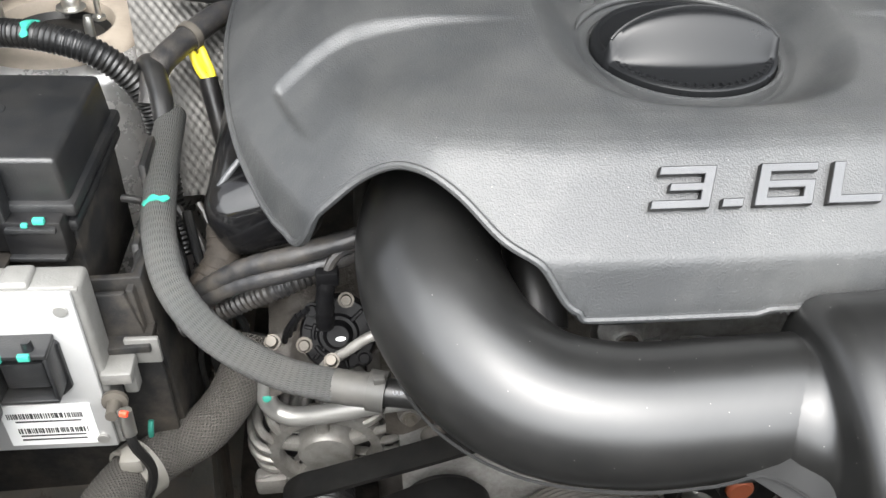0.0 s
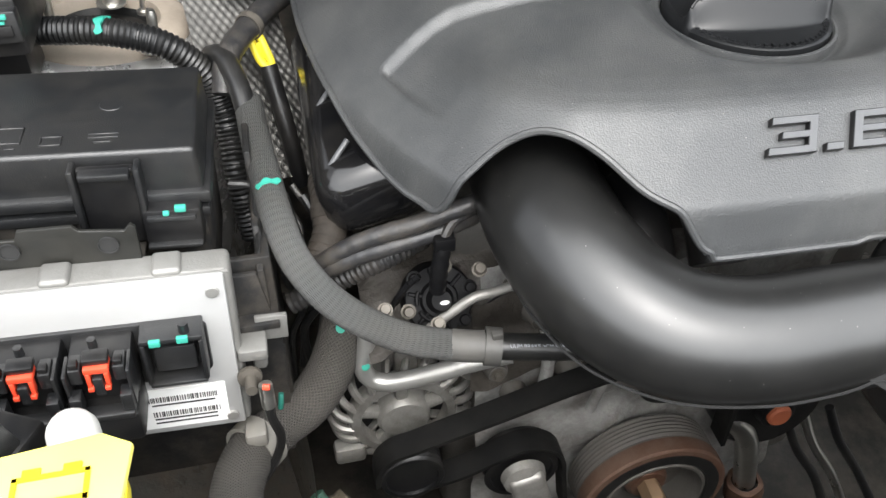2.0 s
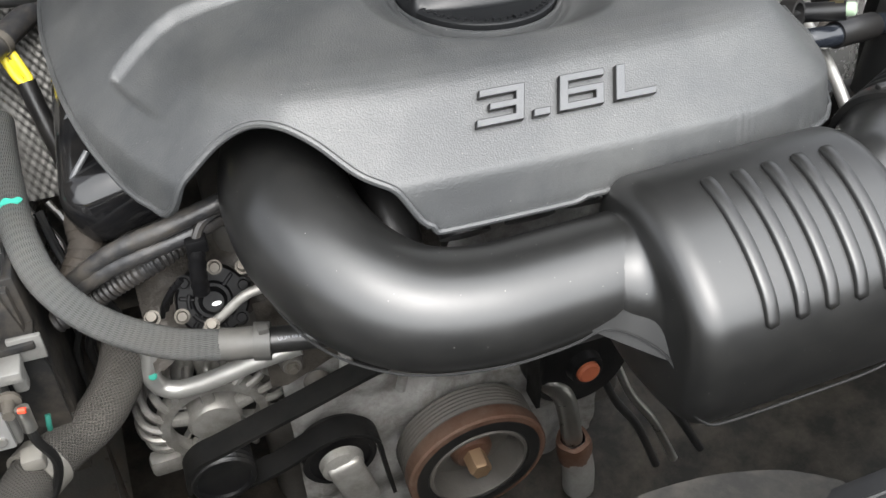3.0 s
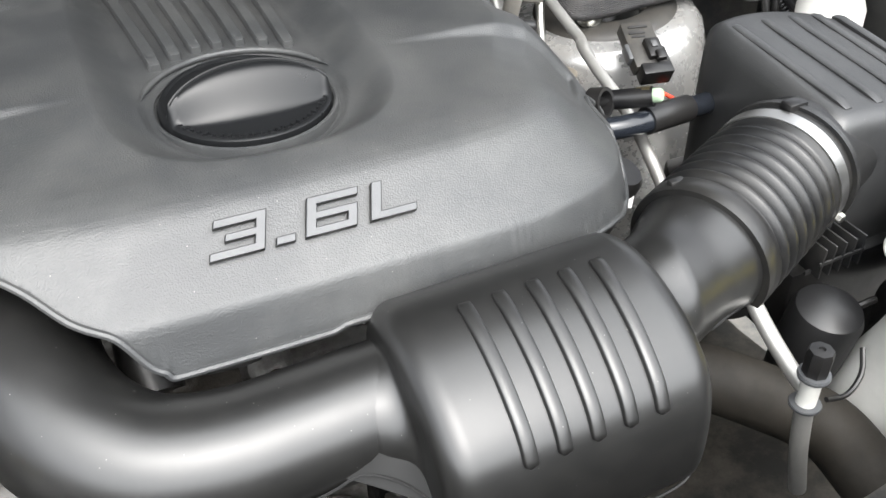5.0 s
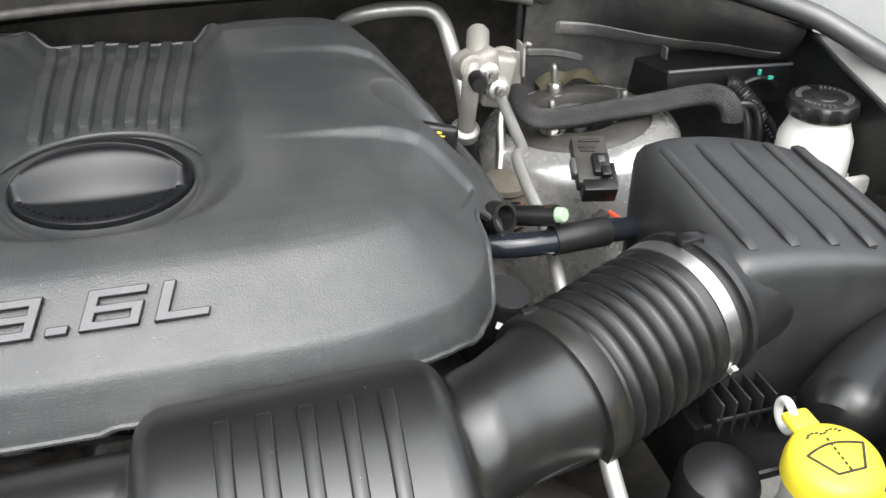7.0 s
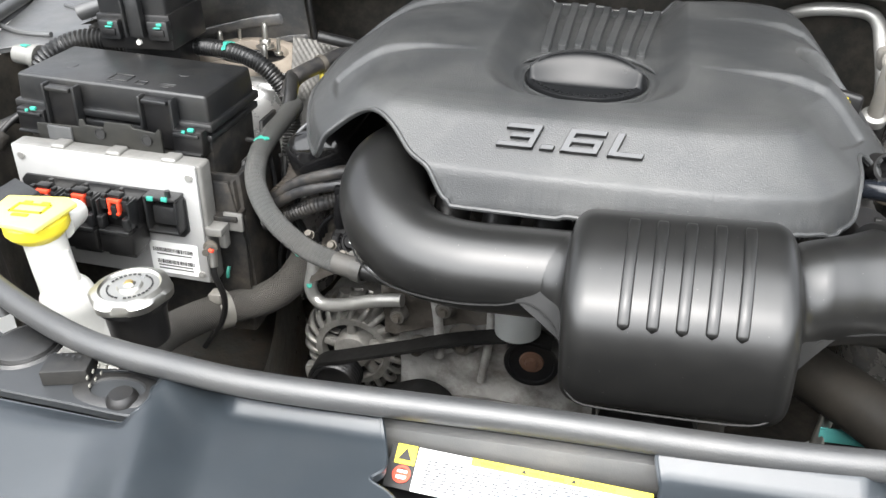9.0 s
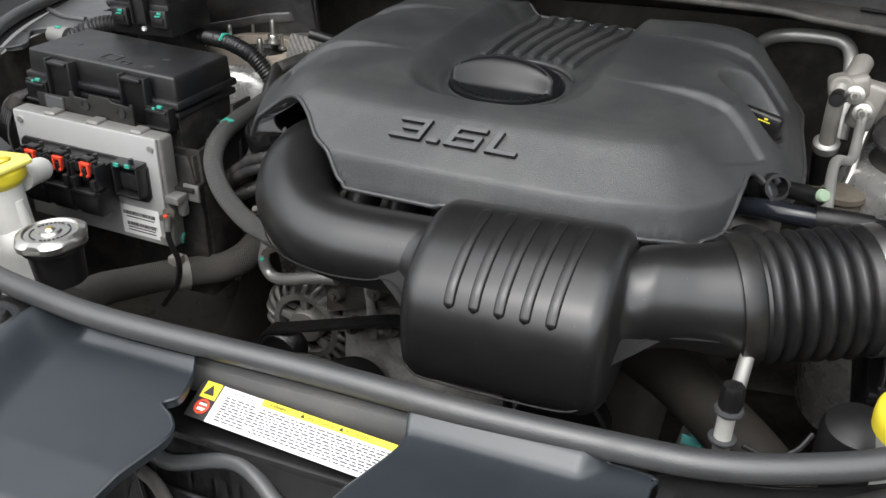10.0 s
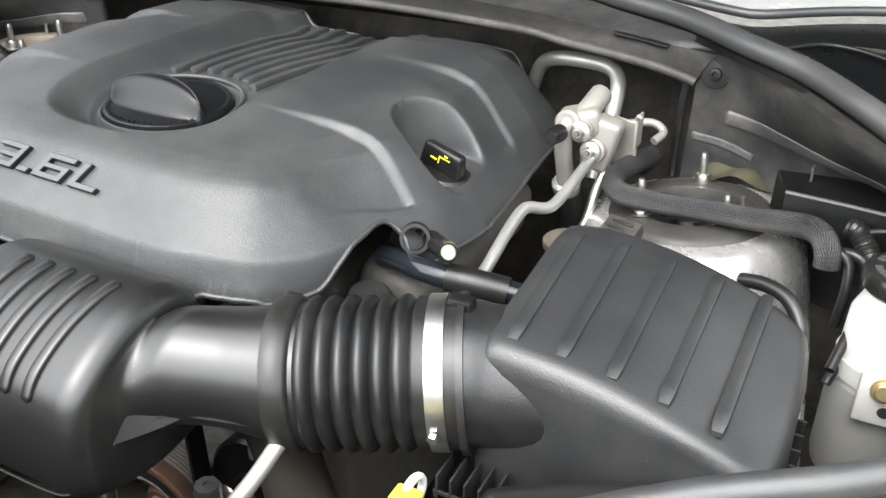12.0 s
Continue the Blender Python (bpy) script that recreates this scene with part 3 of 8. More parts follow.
intake = thing("intake_duct", (0.03, 0.30, 0.84), "smooth black plastic air intake duct with ribbed resonator box", "air duct")
DUCT_PATH = [(-0.168, 0.50, 0.928), (-0.176, 0.455, 0.939), (-0.179, 0.415, 0.944), (-0.174, 0.376, 0.940), (-0.157, 0.341, 0.931), (-0.127, 0.316, 0.922), (-0.085, 0.305, 0.918), (-0.03, 0.304, 0.917), (0.05, 0.304, 0.917)]
part("left_pipe", tube(DUCT_PATH, 0.0395, 44, 0.005, radius=lambda s, t: 1.10 - 0.12 * sstep(0.25, 0.65, t)), DUCT, intake, angle=80)
RIGHT_PATH = [(0.200, 0.3075, 0.9215), (0.220, 0.3130, 0.9208), (0.235, 0.3215, 0.9190), (0.260, 0.3325, 0.9165), (0.285, 0.3435, 0.9150)]


def resonator():
    """A box with rounded rims whose sides flare into the pipes."""
    prof = [(0.352, 0.885), (0.350, 0.938), (0.343, 0.958), (0.330, 0.9700), (0.312, 0.9755), (0.294, 0.9755), (0.274, 0.9715), (0.254, 0.9640), (0.236, 0.9535), (0.2235, 0.9430), (0.2155, 0.930), (0.2105, 0.912), (0.2085, 0.890), (0.2085, 0.870), (0.2120, 0.858), (0.222, 0.850), (0.246, 0.841), (0.29, 0.836), (0.335, 0.848)]
    ring = spline([(0, y, z) for y, z in prof + prof[:1]], 0.005)[:-1]
    cy, cz = 0.285, 0.905
    left = (0.304, 0.917, 0.0378)
    right = (0.3070, 0.9215, 0.0440)

    def inset(d):
        k = 1 - d / 0.068
        return [(cy + (p.y - cy) * k, cz + (p.z - cz) * k) for p in ring]

    def towards(pts, pipe, m):
        out = []
        for y, z in pts:
            dy, dz = y - pipe[0], z - pipe[1]
            r = math.hypot(dy, dz)
            q = r + (pipe[2] - r) * m
            out.append((pipe[0] + dy / r * q, pipe[1] + dz / r * q))
        return out

    def side(x_out, sign, pipe, slant, flare):
        rows = []
        for k in range(13):
            m = (k / 12) ** 0.8
            x = x_out + sign * (slant * m + flare * max(0.0, (m - 0.42) / 0.58) ** 2.2)
            rows.append((x, towards(inset(0.0155 + 0.004 * m), pipe, m)))
        return rows

    rim = 0.0185
    rows = [(0.0115 + rim * (1 - math.cos(math.pi / 2 * k / 8)), inset(0.0155 * (1 - math.sin(math.pi / 2 * k / 8)))) for k in range(9)]
    body = rows + [(0.187 - (x - 0.0115), pts) for x, pts in rows[::-1]]
    rings = [[(x, y, z) for y, z in pts] for x, pts in side(0.0115, -1, left, 0.003, 0.020)[::-1][:-1] + body + side(0.187, 1, right, 0.006, 0.016)[1:]]
    # the outlet swings round and widens towards the hose
    turn = [math.atan2(z - right[1], y - right[0]) for x, y, z in rings[-1]]
    path = spline([(rings[-1][0][0], right[0], right[1])] + RIGHT_PATH[1:], 0.004)
    for i in range(1, len(path)):
        d = (path[min(i + 1, len(path) - 1)] - path[i - 1]).normalized()
        d = Vector((1, 0, 0)).lerp(d, sstep(0.0, 0.75, i / (len(path) - 1))).normalized()
        across = Vector((-d.y, d.x, 0)).normalized()
        up = d.cross(across)
        up = up if up.z > 0 else -up
        r = right[2] * (1.0 + 0.19 * sstep(0.25, 1.0, i / (len(path) - 1)))
        rings.append([tuple(path[i] + (across * math.cos(a) + up * math.sin(a)) * r) for a in turn])
    return loft(rings)


def moulded_rib(path, w, h):
    """A flat-topped rib with round ends along a path, standing on its upper side."""
    p = spline(path, 0.0025)
    total = sum((b - a).length for a, b in zip(p, p[1:]))
    bm, rows, run = bmesh.new(), [], 0.0
    for i, q in enumerate(p):
        run += (q - p[i - 1]).length if i else 0.0
        d = (p[min(i + 1, len(p) - 1)] - p[max(i - 1, 0)]).normalized()
        side = Vector((1, 0, 0)) - d * d.x
        up = side.cross(d).normalized()
        up = up if up.z - up.y > 0 else -up
        e = min(run, total - run)
        k = math.sqrt(max(0.02, 1 - max(0.0, 1 - e / w) ** 2))
        t = sstep(0.0, 0.6 * w, e)
        rows.append([bm.verts.new(q + side * (u * w * k) + up * v) for u, v in ((-1.0, -0.002), (-0.97, 0.3 * h * t), (-0.86, 0.8 * h * t), (-0.70, h * t), (0.70, h * t), (0.86, 0.8 * h * t), (0.97, 0.3 * h * t), (1.0, -0.002))])
    for a, b in zip(rows, rows[1:]):
        for k in range(7):
            bm.faces.new((a[k], a[k + 1], b[k + 1], b[k]))
    bm.faces.new(rows[0])
    bm.faces.new(rows[-1])
    return bm


part("resonator_box", resonator(), DUCT, intake, angle=80)
for i in range(5):
    x = 0.0590 + i * 0.02125
    xb = 0.0610 + i * 0.0222
    path = [(x + (xb - x) * (y - 0.2175) / 0.0855, y, z) for y, z in ((0.304, 0.9755), (0.292, 0.9753), (0.274, 0.9713), (0.2540, 0.9638), (0.2360, 0.9533), (0.2237, 0.9430), (0.2150, 0.9290))]
    part("rib", moulded_rib(path, 0.0048, 0.0032), DUCT, intake, angle=60)
seam = tube([(-0.212, 0.40, 0.918), (-0.205, 0.358, 0.912), (-0.183, 0.315, 0.905), (-0.143, 0.283, 0.902), (-0.090, 0.268, 0.902), (-0.045, 0.2645, 0.906), (-0.022, 0.264, 0.912), (-0.004, 0.254, 0.908), (0.009, 0.240, 0.900), (0.0135, 0.228, 0.888), (0.0165, 0.216, 0.872), (0.026, 0.2095, 0.8615), (0.045, 0.2080, 0.8585), (0.10, 0.2080, 0.8575), (0.150, 0.2080, 0.8585), (0.170, 0.2100, 0.8625), (0.181, 0.218, 0.873), (0.186, 0.232, 0.886), (0.192, 0.248, 0.8955), (0.212, 0.2690, 0.9045), (0.240, 0.2785, 0.9045), (0.268, 0.2875, 0.903)], 0.0010, 6)
part("mould_seam", seam, surface("seam_plastic", (0.012, 0.012, 0.012), 0.6, spec=0.3), intake)
for a, b, c in (((-0.030, 0.2655, 0.9125), (0.0065, 0.268, 0.936), (0.0125, 0.235, 0.897)), ((0.226, 0.2795, 0.9045), (0.196, 0.274, 0.936), (0.1875, 0.239, 0.892))):
    a, b, c = Vector(a), Vector(b), Vector(c)
    web = sheet(lambda u, v: a.lerp(c, u).lerp(b, v) + Vector((0, 0.004, -0.003)) * math.sin(math.pi * u) * (1 - v), 12, 8)
    bmesh.ops.remove_doubles(web, verts=web.verts[:], dist=0.0001)
    part("gusset", thicken(web, 0.002), WEBP, intake, angle=70)

# ---- bellows hose between the duct and the air box ----
hose = thing("bellows_hose", (0.335, 0.35, 0.87), "black rubber bellows air hose with steel band clamp", "air hose")
A0, A1 = Vector((0.2628, 0.3343, 0.9137)), Vector((0.3985, 0.3895, 0.9255))
axis = (A1 - A0).normalized()
L = (A1 - A0).length
prof = [(0.0500, 0.0), (0.0555, 0.0), (0.0562, 0.003), (0.0562, 0.016), (0.0540, 0.018)]
for i in range(6):
    z0 = 0.0205 + i * 0.0132
    prof += [(0.0495, z0), (0.0525, z0 + 0.0018), (0.0555, z0 + 0.0044), (0.0562, z0 + 0.0066), (0.0555, z0 + 0.0088), (0.0525, z0 + 0.0114)]
prof += [(0.0505, 0.1000), (0.0535, 0.1015), (0.0545, 0.1035), (0.0545, 0.132), (0.0500, 0.132)]
part("bellows", lathe(prof, 72, aim(A0, A1)), RUBBER, hose, angle=50)
cl = A0 + axis * 0.117
clamp = part("band_clamp", ring_band(cl, axis, 0.0547, 0.0125, 0.0012, 72), CLAMP, hose, "bright steel band clamp")
part("clamp_screw", hexbolt(cl + Vector((0.0200, -0.0515, -0.012)), (0.1, -1, -0.2), 0.0042, 0.004), STEEL, clamp)
for ang, w in ((60, 0.02), (285, 0.018)):
    d = (Matrix.Rotation(radians(ang), 4, axis) @ Vector((0, 0, 1)).cross(axis).to_4d()).to_3d().normalized()
    c = A0 + axis * 0.010 + d * 0.056
    part("key_tab", box(c.x, c.y, c.z, 0.012, 0.006, 0.004, 0.001), RUBBER, hose)
c = A0 + axis * 0.122 + Vector((0.006, 0.006, 0.0545))
part("clip_tab", box(c.x, c.y, c.z, 0.018, 0.012, 0.012, 0.002), BLACK, hose)

# ---- air filter box ----
AIRLID = surface("airbox_plastic", (0.019, 0.0195, 0.020), 0.42, spec=0.75, grain=0.35, grain_scale=1000, dust=0.25, dust_colour=(0.085, 0.083, 0.078), rough_var=0.05, dust_scale=8.0, specks=0.6)
airbox = thing("air_filter_box", (0.49, 0.45, 0.82), "black ribbed plastic air filter box", "air filter box")


def lid():
    # sections from the foot to the crown
    levels = [(0.835, 0.0, 0.0), (0.900, 0.0, 0.0), (0.958, 0.0004, 0.0), (0.9665, 0.0018, 0.0), (0.9718, 0.0048, 0.0), (0.9748, 0.0090, 0.0), (0.9760, 0.0140, 0.0)]
    plan = spline([(0.402, 0.372, 0), (0.408, 0.358, 0), (0.440, 0.356, 0), (0.50, 0.356, 0), (0.56, 0.356, 0), (0.588, 0.358, 0), (0.598, 0.372, 0), (0.602, 0.44, 0), (0.599, 0.505, 0),
                   (0.586, 0.522, 0), (0.540, 0.531, 0), (0.47, 0.533, 0), (0.42, 0.528, 0), (0.404, 0.512, 0), (0.402, 0.44, 0), (0.402, 0.372, 0)], 0.006)[:-1]
    cx, cy = 0.497, 0.445
    out = []
    for z, s, _ in levels:
        ring = []
        for p in plan:
            dz = (z - 0.835) / 0.141
            tilt = (lid_height(p.x, p.y) - 0.9760) * sstep(0.15, 1.0, dz)
            ring.append((cx + (p.x - cx) * (1 - s / 0.095), cy + (p.y - cy) * (1 - s / 0.088), z + tilt))
        out.append(ring)
    bm = loft(out, False)
    bm.verts.ensure_lookup_table()
    n = len(plan)
    last = [bm.verts[i] for i in range(len(bm.verts) - n, len(bm.verts))]
    mid = bm.verts.new((cx, cy, lid_height(cx, cy) + 0.001))
    rim2 = [bm.verts.new(((v.co.x - cx) * 0.5 + cx, (v.co.y - cy) * 0.5 + cy, lid_height((v.co.x - cx) * 0.5 + cx, (v.co.y - cy) * 0.5 + cy) + 0.0005)) for v in last]
    for i in range(n):
        j = (i + 1) % n
        bm.faces.new((last[i], last[j], rim2[j], rim2[i]))
        bm.faces.new((rim2[i], rim2[j], mid))
    return bm


def lid_height(x, y):
    """Bowed across, rising to the back, falling towards the wing."""
    u = x - 0.425
    return 0.9725 - 0.060 * u - 0.95 * max(0.0, u) ** 2 + 0.098 * (y - 0.370)


part("lid", lid(), AIRLID, airbox, angle=60)
for i in range(5):
    x = 0.4250 + 0.0336 * i
    rib = bmesh.new()
    rows = []
    for k in range(19):
        y = 0.3720 + (0.139 + 0.003 * i) * k / 18
        w = 0.0048 * (0.75 if k in (0, 18) else 1.0)
        h = 0.0002 if k in (0, 18) else 0.0030
        xx = x + (0.0015 * i - 0.002) * k / 18
        rows.append([rib.verts.new((xx + u * w, y, lid_height(xx, y) + v)) for u, v in ((-1.0, -0.004), (-0.95, h * 0.75), (-0.70, h), (0.70, h), (0.95, h * 0.75), (1.0, -0.004))])
    for p, q in zip(rows, rows[1:]):
        for k in range(5):
            rib.faces.new((p[k], p[k + 1], q[k + 1], q[k]))
    rib.faces.new(rows[0])
    rib.faces.new(rows[-1])
    part("rib", rib, AIRLID, airbox)
part("inlet_tube", tube([(0.379, 0.3805, 0.9240), (0.390, 0.385, 0.9245), (0.405, 0.391, 0.923), (0.425, 0.400, 0.921), (0.450, 0.412, 0.918), (0.480, 0.43, 0.914)], 0.0530, 44, 0.003, radius=lambda s, t: 1.0 - 0.05 * sstep(0.06, 0.20, t) + 0.10 * sstep(0.25, 0.8, t)), BOXP, airbox, angle=60)
part("tube_flange", ring_band((0.3870, 0.3838, 0.9243), axis, 0.050, 0.005, 0.0075, 60), BOXP, airbox)
part("base_tray", prism([(0.385, 0.345), (0.595, 0.345), (0.605, 0.365), (0.605, 0.53), (0.40, 0.54), (0.388, 0.52)], 0.76, 0.838, 0.004), BLACK, airbox)
for i in range(9):
    y = 0.372 + 0.018 * i
    part("edge_fin", box(0.600, y, 0.850, 0.018, 0.0025, 0.030, 0.0006), BLACK, airbox)
for i in range(5):
    x = 0.392 + 0.0105 * i
    part("edge_fin", box(x, 0.340, 0.862, 0.0018, 0.026, 0.030, 0.0005), BOXP, airbox)
part("edge_rail", box(0.413, 0.3280, 0.862, 0.048, 0.0020, 0.0035, 0.0006), BOXP, airbox)
part("edge_rail", box(0.413, 0.3360, 0.849, 0.056, 0.0025, 0.004, 0.0006), BOXP, airbox)


# ---- ground, body shell and hood ----
def ruled(a, b, nv=6, sag=0.0, n=60, power=1.0):
    """A sheet from curve a to curve b."""
    pa, pb = spline(a, 0.01), spline(b, 0.01)

    def at(p, t):
        k = t * (len(p) - 1)
        i = min(int(k), len(p) - 2)
        return p[i].lerp(p[i + 1], k - i)

    return sheet(lambda u, v: at(pa, u).lerp(at(pb, u), v) - Vector((0, 0, sag * math.sin(math.pi * v))), n, nv)


solo("ground", box(0, 0, -0.05, 400, 400, 0.1, 0), GROUND, (0, 0, 0), "dark grey asphalt under the car", "ground", kind="structure")
# unseen dark ring, added to block the low sky in light and reflections
solo("horizon_ring", lathe([(7.0, 0.0), (7.0, 2.1), (7.3, 2.1), (7.3, 0.0)], 48, wobble=lambda a, k: 1 + 0.05 * math.sin(5 * a)), surface("dark_horizon_ring", (0.07, 0.075, 0.06), 0.9, dust=0.3, dents=0.3, dust_scale=3.0), (0, 0, 0), "unseen dark ring added to block low sky light", "wall", kind="structure")

hood = thing("hood", (0, 1.26, 1.08), "raised white hood with black liner underneath", "hood")
part("liner", thicken(sheet(lambda u, v: (-0.72 + 1.44 * u, 1.24 - 0.81 * v, 1.10 + 0.86 * v - 0.03 * (2 * u - 1) ** 2), 12, 12), 0.02), LINER, hood)
part("skin", thicken(sheet(lambda u, v: (-0.76 + 1.52 * u, 1.28 - 0.83 * v, 1.10 + 0.90 * v - 0.03 * (2 * u - 1) ** 2), 12, 12), 0.004), WHITEPAINT, hood)

# firewall, lower bay and inner wings
solo("firewall", thicken(sheet(lambda u, v: (-0.72 + 1.44 * u, 0.945 + 0.010 * math.sin(11 * u) * math.sin(3 * v) + 0.015 * v, 0.30 + 0.735 * v), 40, 16), 0.02), APRON, (0, 0.96, 0.30), "dark dusty firewall behind the engine", "firewall", kind="structure")
solo("bay_floor", thicken(sheet(lambda u, v: (-0.70 + 1.40 * u, 0.14 + 0.80 * v, 0.40 + 0.03 * math.sin(8 * u) * math.sin(7 * v)), 20, 14), 0.01), APRON, (0, 0.5, 0.4), "dirty splash shield below the engine", "splash shield", kind="structure")
radiator = solo("radiator_wall", box(0.0, 0.110, 0.64, 1.10, 0.05, 0.50, 0.006), BLACK, (0, 0.11, 0.4), "black radiator and fan shroud at the front", "radiator", kind="structure")
part("shroud_lip", thicken(ruled([(-0.075, 0.150, 0.882), (-0.068, 0.163, 0.885), (-0.050, 0.168, 0.888), (-0.005, 0.164, 0.888), (0.035, 0.152, 0.887), (0.060, 0.137, 0.884)], [(-0.080, 0.105, 0.894), (-0.070, 0.105, 0.894), (-0.050, 0.105, 0.894), (-0.005, 0.105, 0.894), (0.035, 0.105, 0.894), (0.064, 0.105, 0.894)], 4), 0.004), DUSTGREY, radiator, "dusty dark grey lip")

COWL_SEAL = [(-0.70, 0.70, 1.015), (-0.59, 0.735, 1.047), (-0.478, 0.825, 1.063), (-0.36, 0.895, 1.070), (-0.25, 0.940, 1.073), (0.0, 0.975, 1.078), (0.25, 0.940, 1.073), (0.33, 0.905, 1.071), (0.41, 0.865, 1.068), (0.478, 0.812, 1.063), (0.54, 0.772, 1.056), (0.59, 0.722, 1.048), (0.62, 0.694, 1.040), (0.66, 0.654, 1.027), (0.70, 0.616, 1.003), (0.735, 0.585, 0.982), (0.775, 0.53, 0.972)]
cseal = solo("cowl_seal", tube(COWL_SEAL, 0.0112, 16, 0.010), SEAL, (0, 0.975, 1.06), "smooth black rubber seal along the edge of the cowl", "rubber seal")
part("carrier", thicken(ruled([(x, y - 0.004, z - 0.010) for x, y, z in COWL_SEAL[1:13]], [(x, y - 0.014, z - 0.016) for x, y, z in COWL_SEAL[1:13]], 2, n=120), 0.002), BLACK, cseal)
COWL_MID = [(-0.60, 1.04, 1.054), (-0.47, 0.985, 1.058), (-0.30, 1.01, 1.064), (0.0, 1.04, 1.068), (0.31, 1.005, 1.062), (0.373, 0.984, 1.059), (0.442, 0.962, 1.056), (0.472, 0.965, 1.055), (0.526, 1.005, 1.055), (0.593, 1.045, 1.054), (0.72, 1.10, 1.050)]
cowl = solo("cowl_panel", thicken(ruled([(x, y + 0.010, z - 0.012) for x, y, z in COWL_SEAL[:13]] + [(0.70, 0.66, 1.0)], [(x, y, z - 0.012) for x, y, z in COWL_MID], 8, 0.012), 0.004), KNOB, (0, 1.0, 1.05), "glossy black plastic cowl panel below a white painted ledge", "cowl panel", kind="structure")
part("moulded_line", tube([(0.500, 0.850, 1.046), (0.512, 0.890, 1.043), (0.539, 0.930, 1.040), (0.57, 0.935, 1.038), (0.61, 0.92, 1.034), (0.66, 0.89, 1.028)], 0.003, 10, 0.006), KNOB, cowl)
part("painted_ledge", thicken(ruled([(x, y + 0.004, z + 0.004) for x, y, z in COWL_MID], [(-0.66, 1.22, 1.070), (-0.5, 1.25, 1.075), (-0.3, 1.26, 1.078), (0.0, 1.27, 1.080), (0.31, 1.26, 1.078), (0.40, 1.25, 1.076), (0.48, 1.24, 1.075), (0.55, 1.23, 1.074), (0.62, 1.22, 1.072), (0.70, 1.20, 1.070), (0.85, 1.17, 1.066)], 6), 0.004), WHITEPAINT, cowl, "white painted ledge")
part("ledge_bead", tube([(x, y, z + 0.002) for x, y, z in COWL_MID], 0.0055, 10, 0.015), SEAL, cowl)
# the flange below the seal, and its rolled lip over the firewall
FLANGE = [(-0.45, 0.836, 1.042), (-0.345, 0.843, 1.050), (-0.20, 0.885, 1.053), (0.0, 0.905, 1.056), (0.20, 0.885, 1.053), (0.28, 0.861, 1.052), (0.345, 0.843, 1.050), (0.40, 0.838, 1.046), (0.45, 0.836, 1.042)]
LIP = [(-0.43, 0.830, 1.015), (-0.352, 0.831, 1.029), (-0.22, 0.838, 1.043), (0.0, 0.850, 1.047), (0.22, 0.838, 1.043), (0.288, 0.832, 1.036), (0.352, 0.831, 1.029), (0.40, 0.831, 1.021), (0.432, 0.832, 1.012)]
pan = thing("cowl_flange", (0.0, 0.90, 1.0), "dusty grey steel cowl flange with a rolled lip", "cowl flange", kind="structure")
part("top_strip", thicken(ruled([(-0.478, 0.818, 1.052), (-0.36, 0.888, 1.060), (-0.25, 0.930, 1.063), (0.0, 0.968, 1.066), (0.25, 0.930, 1.063), (0.33, 0.896, 1.060), (0.41, 0.856, 1.057), (0.45, 0.838, 1.054), (0.478, 0.806, 1.052)], FLANGE, 4), 0.003), SHIELD, pan, "cleaner grey strip")
part("face", thicken(ruled(FLANGE, LIP, 6, -0.003), 0.003), DUSTGREY, pan)
part("rolled_lip", tube(LIP, 0.005, 10, 0.01), DUSTGREY, pan)
part("underside", thicken(ruled(LIP, [(-0.43, 0.938, 1.0), (-0.352, 0.940, 1.004), (-0.22, 0.942, 1.008), (0.0, 0.944, 1.01), (0.22, 0.942, 1.008), (0.288, 0.940, 1.006), (0.352, 0.939, 1.004), (0.40, 0.938, 1.0), (0.432, 0.936, 0.995)], 6, -0.010), 0.003), APRON, pan)
part("clip_strip", tube([(0.340, 0.8395, 1.051), (0.370, 0.8365, 1.0485), (0.400, 0.834, 1.045)], 0.0022, 8, 0.004, wide=2.4), BLACK, pan)

# shields behind the strut towers
WALL_TOP = [(0.4325, 0.839, 1.0435), (0.479, 0.829, 1.040), (0.508, 0.795, 1.040), (0.540, 0.752, 1.038), (0.580, 0.700, 1.034), (0.616, 0.672, 1.028), (0.660, 0.666, 1.010), (0.684, 0.690, 0.999)]
WALL_LOW = [(0.424, 0.846, 0.80), (0.470, 0.842, 0.80), (0.510, 0.834, 0.80), (0.550, 0.822, 0.80), (0.590, 0.806, 0.80), (0.625, 0.790, 0.80), (0.660, 0.770, 0.80), (0.690, 0.745, 0.80)]


def wall_point(u, v):
    """On the shield: upright below, its crest leaning forward."""
    pa, pb = WALL_CURVES
    k = u * (len(pa) - 1)
    i = min(int(k), len(pa) - 2)
    a = pa[i].lerp(pa[i + 1], k - i)
    k = u * (len(pb) - 1)
    i = min(int(k), len(pb) - 2)
    b = pb[i].lerp(pb[i + 1], k - i)
    w = 1 - (1 - v) ** 1.0
    lean = sstep(0.0, 0.42, v)
    return Vector((a.x + (b.x - a.x) * w, a.y + (b.y - a.y) * lean, a.z + (b.z - a.z) * w))


WALL_CURVES = (spline(WALL_TOP, 0.004), spline(WALL_LOW, 0.004))


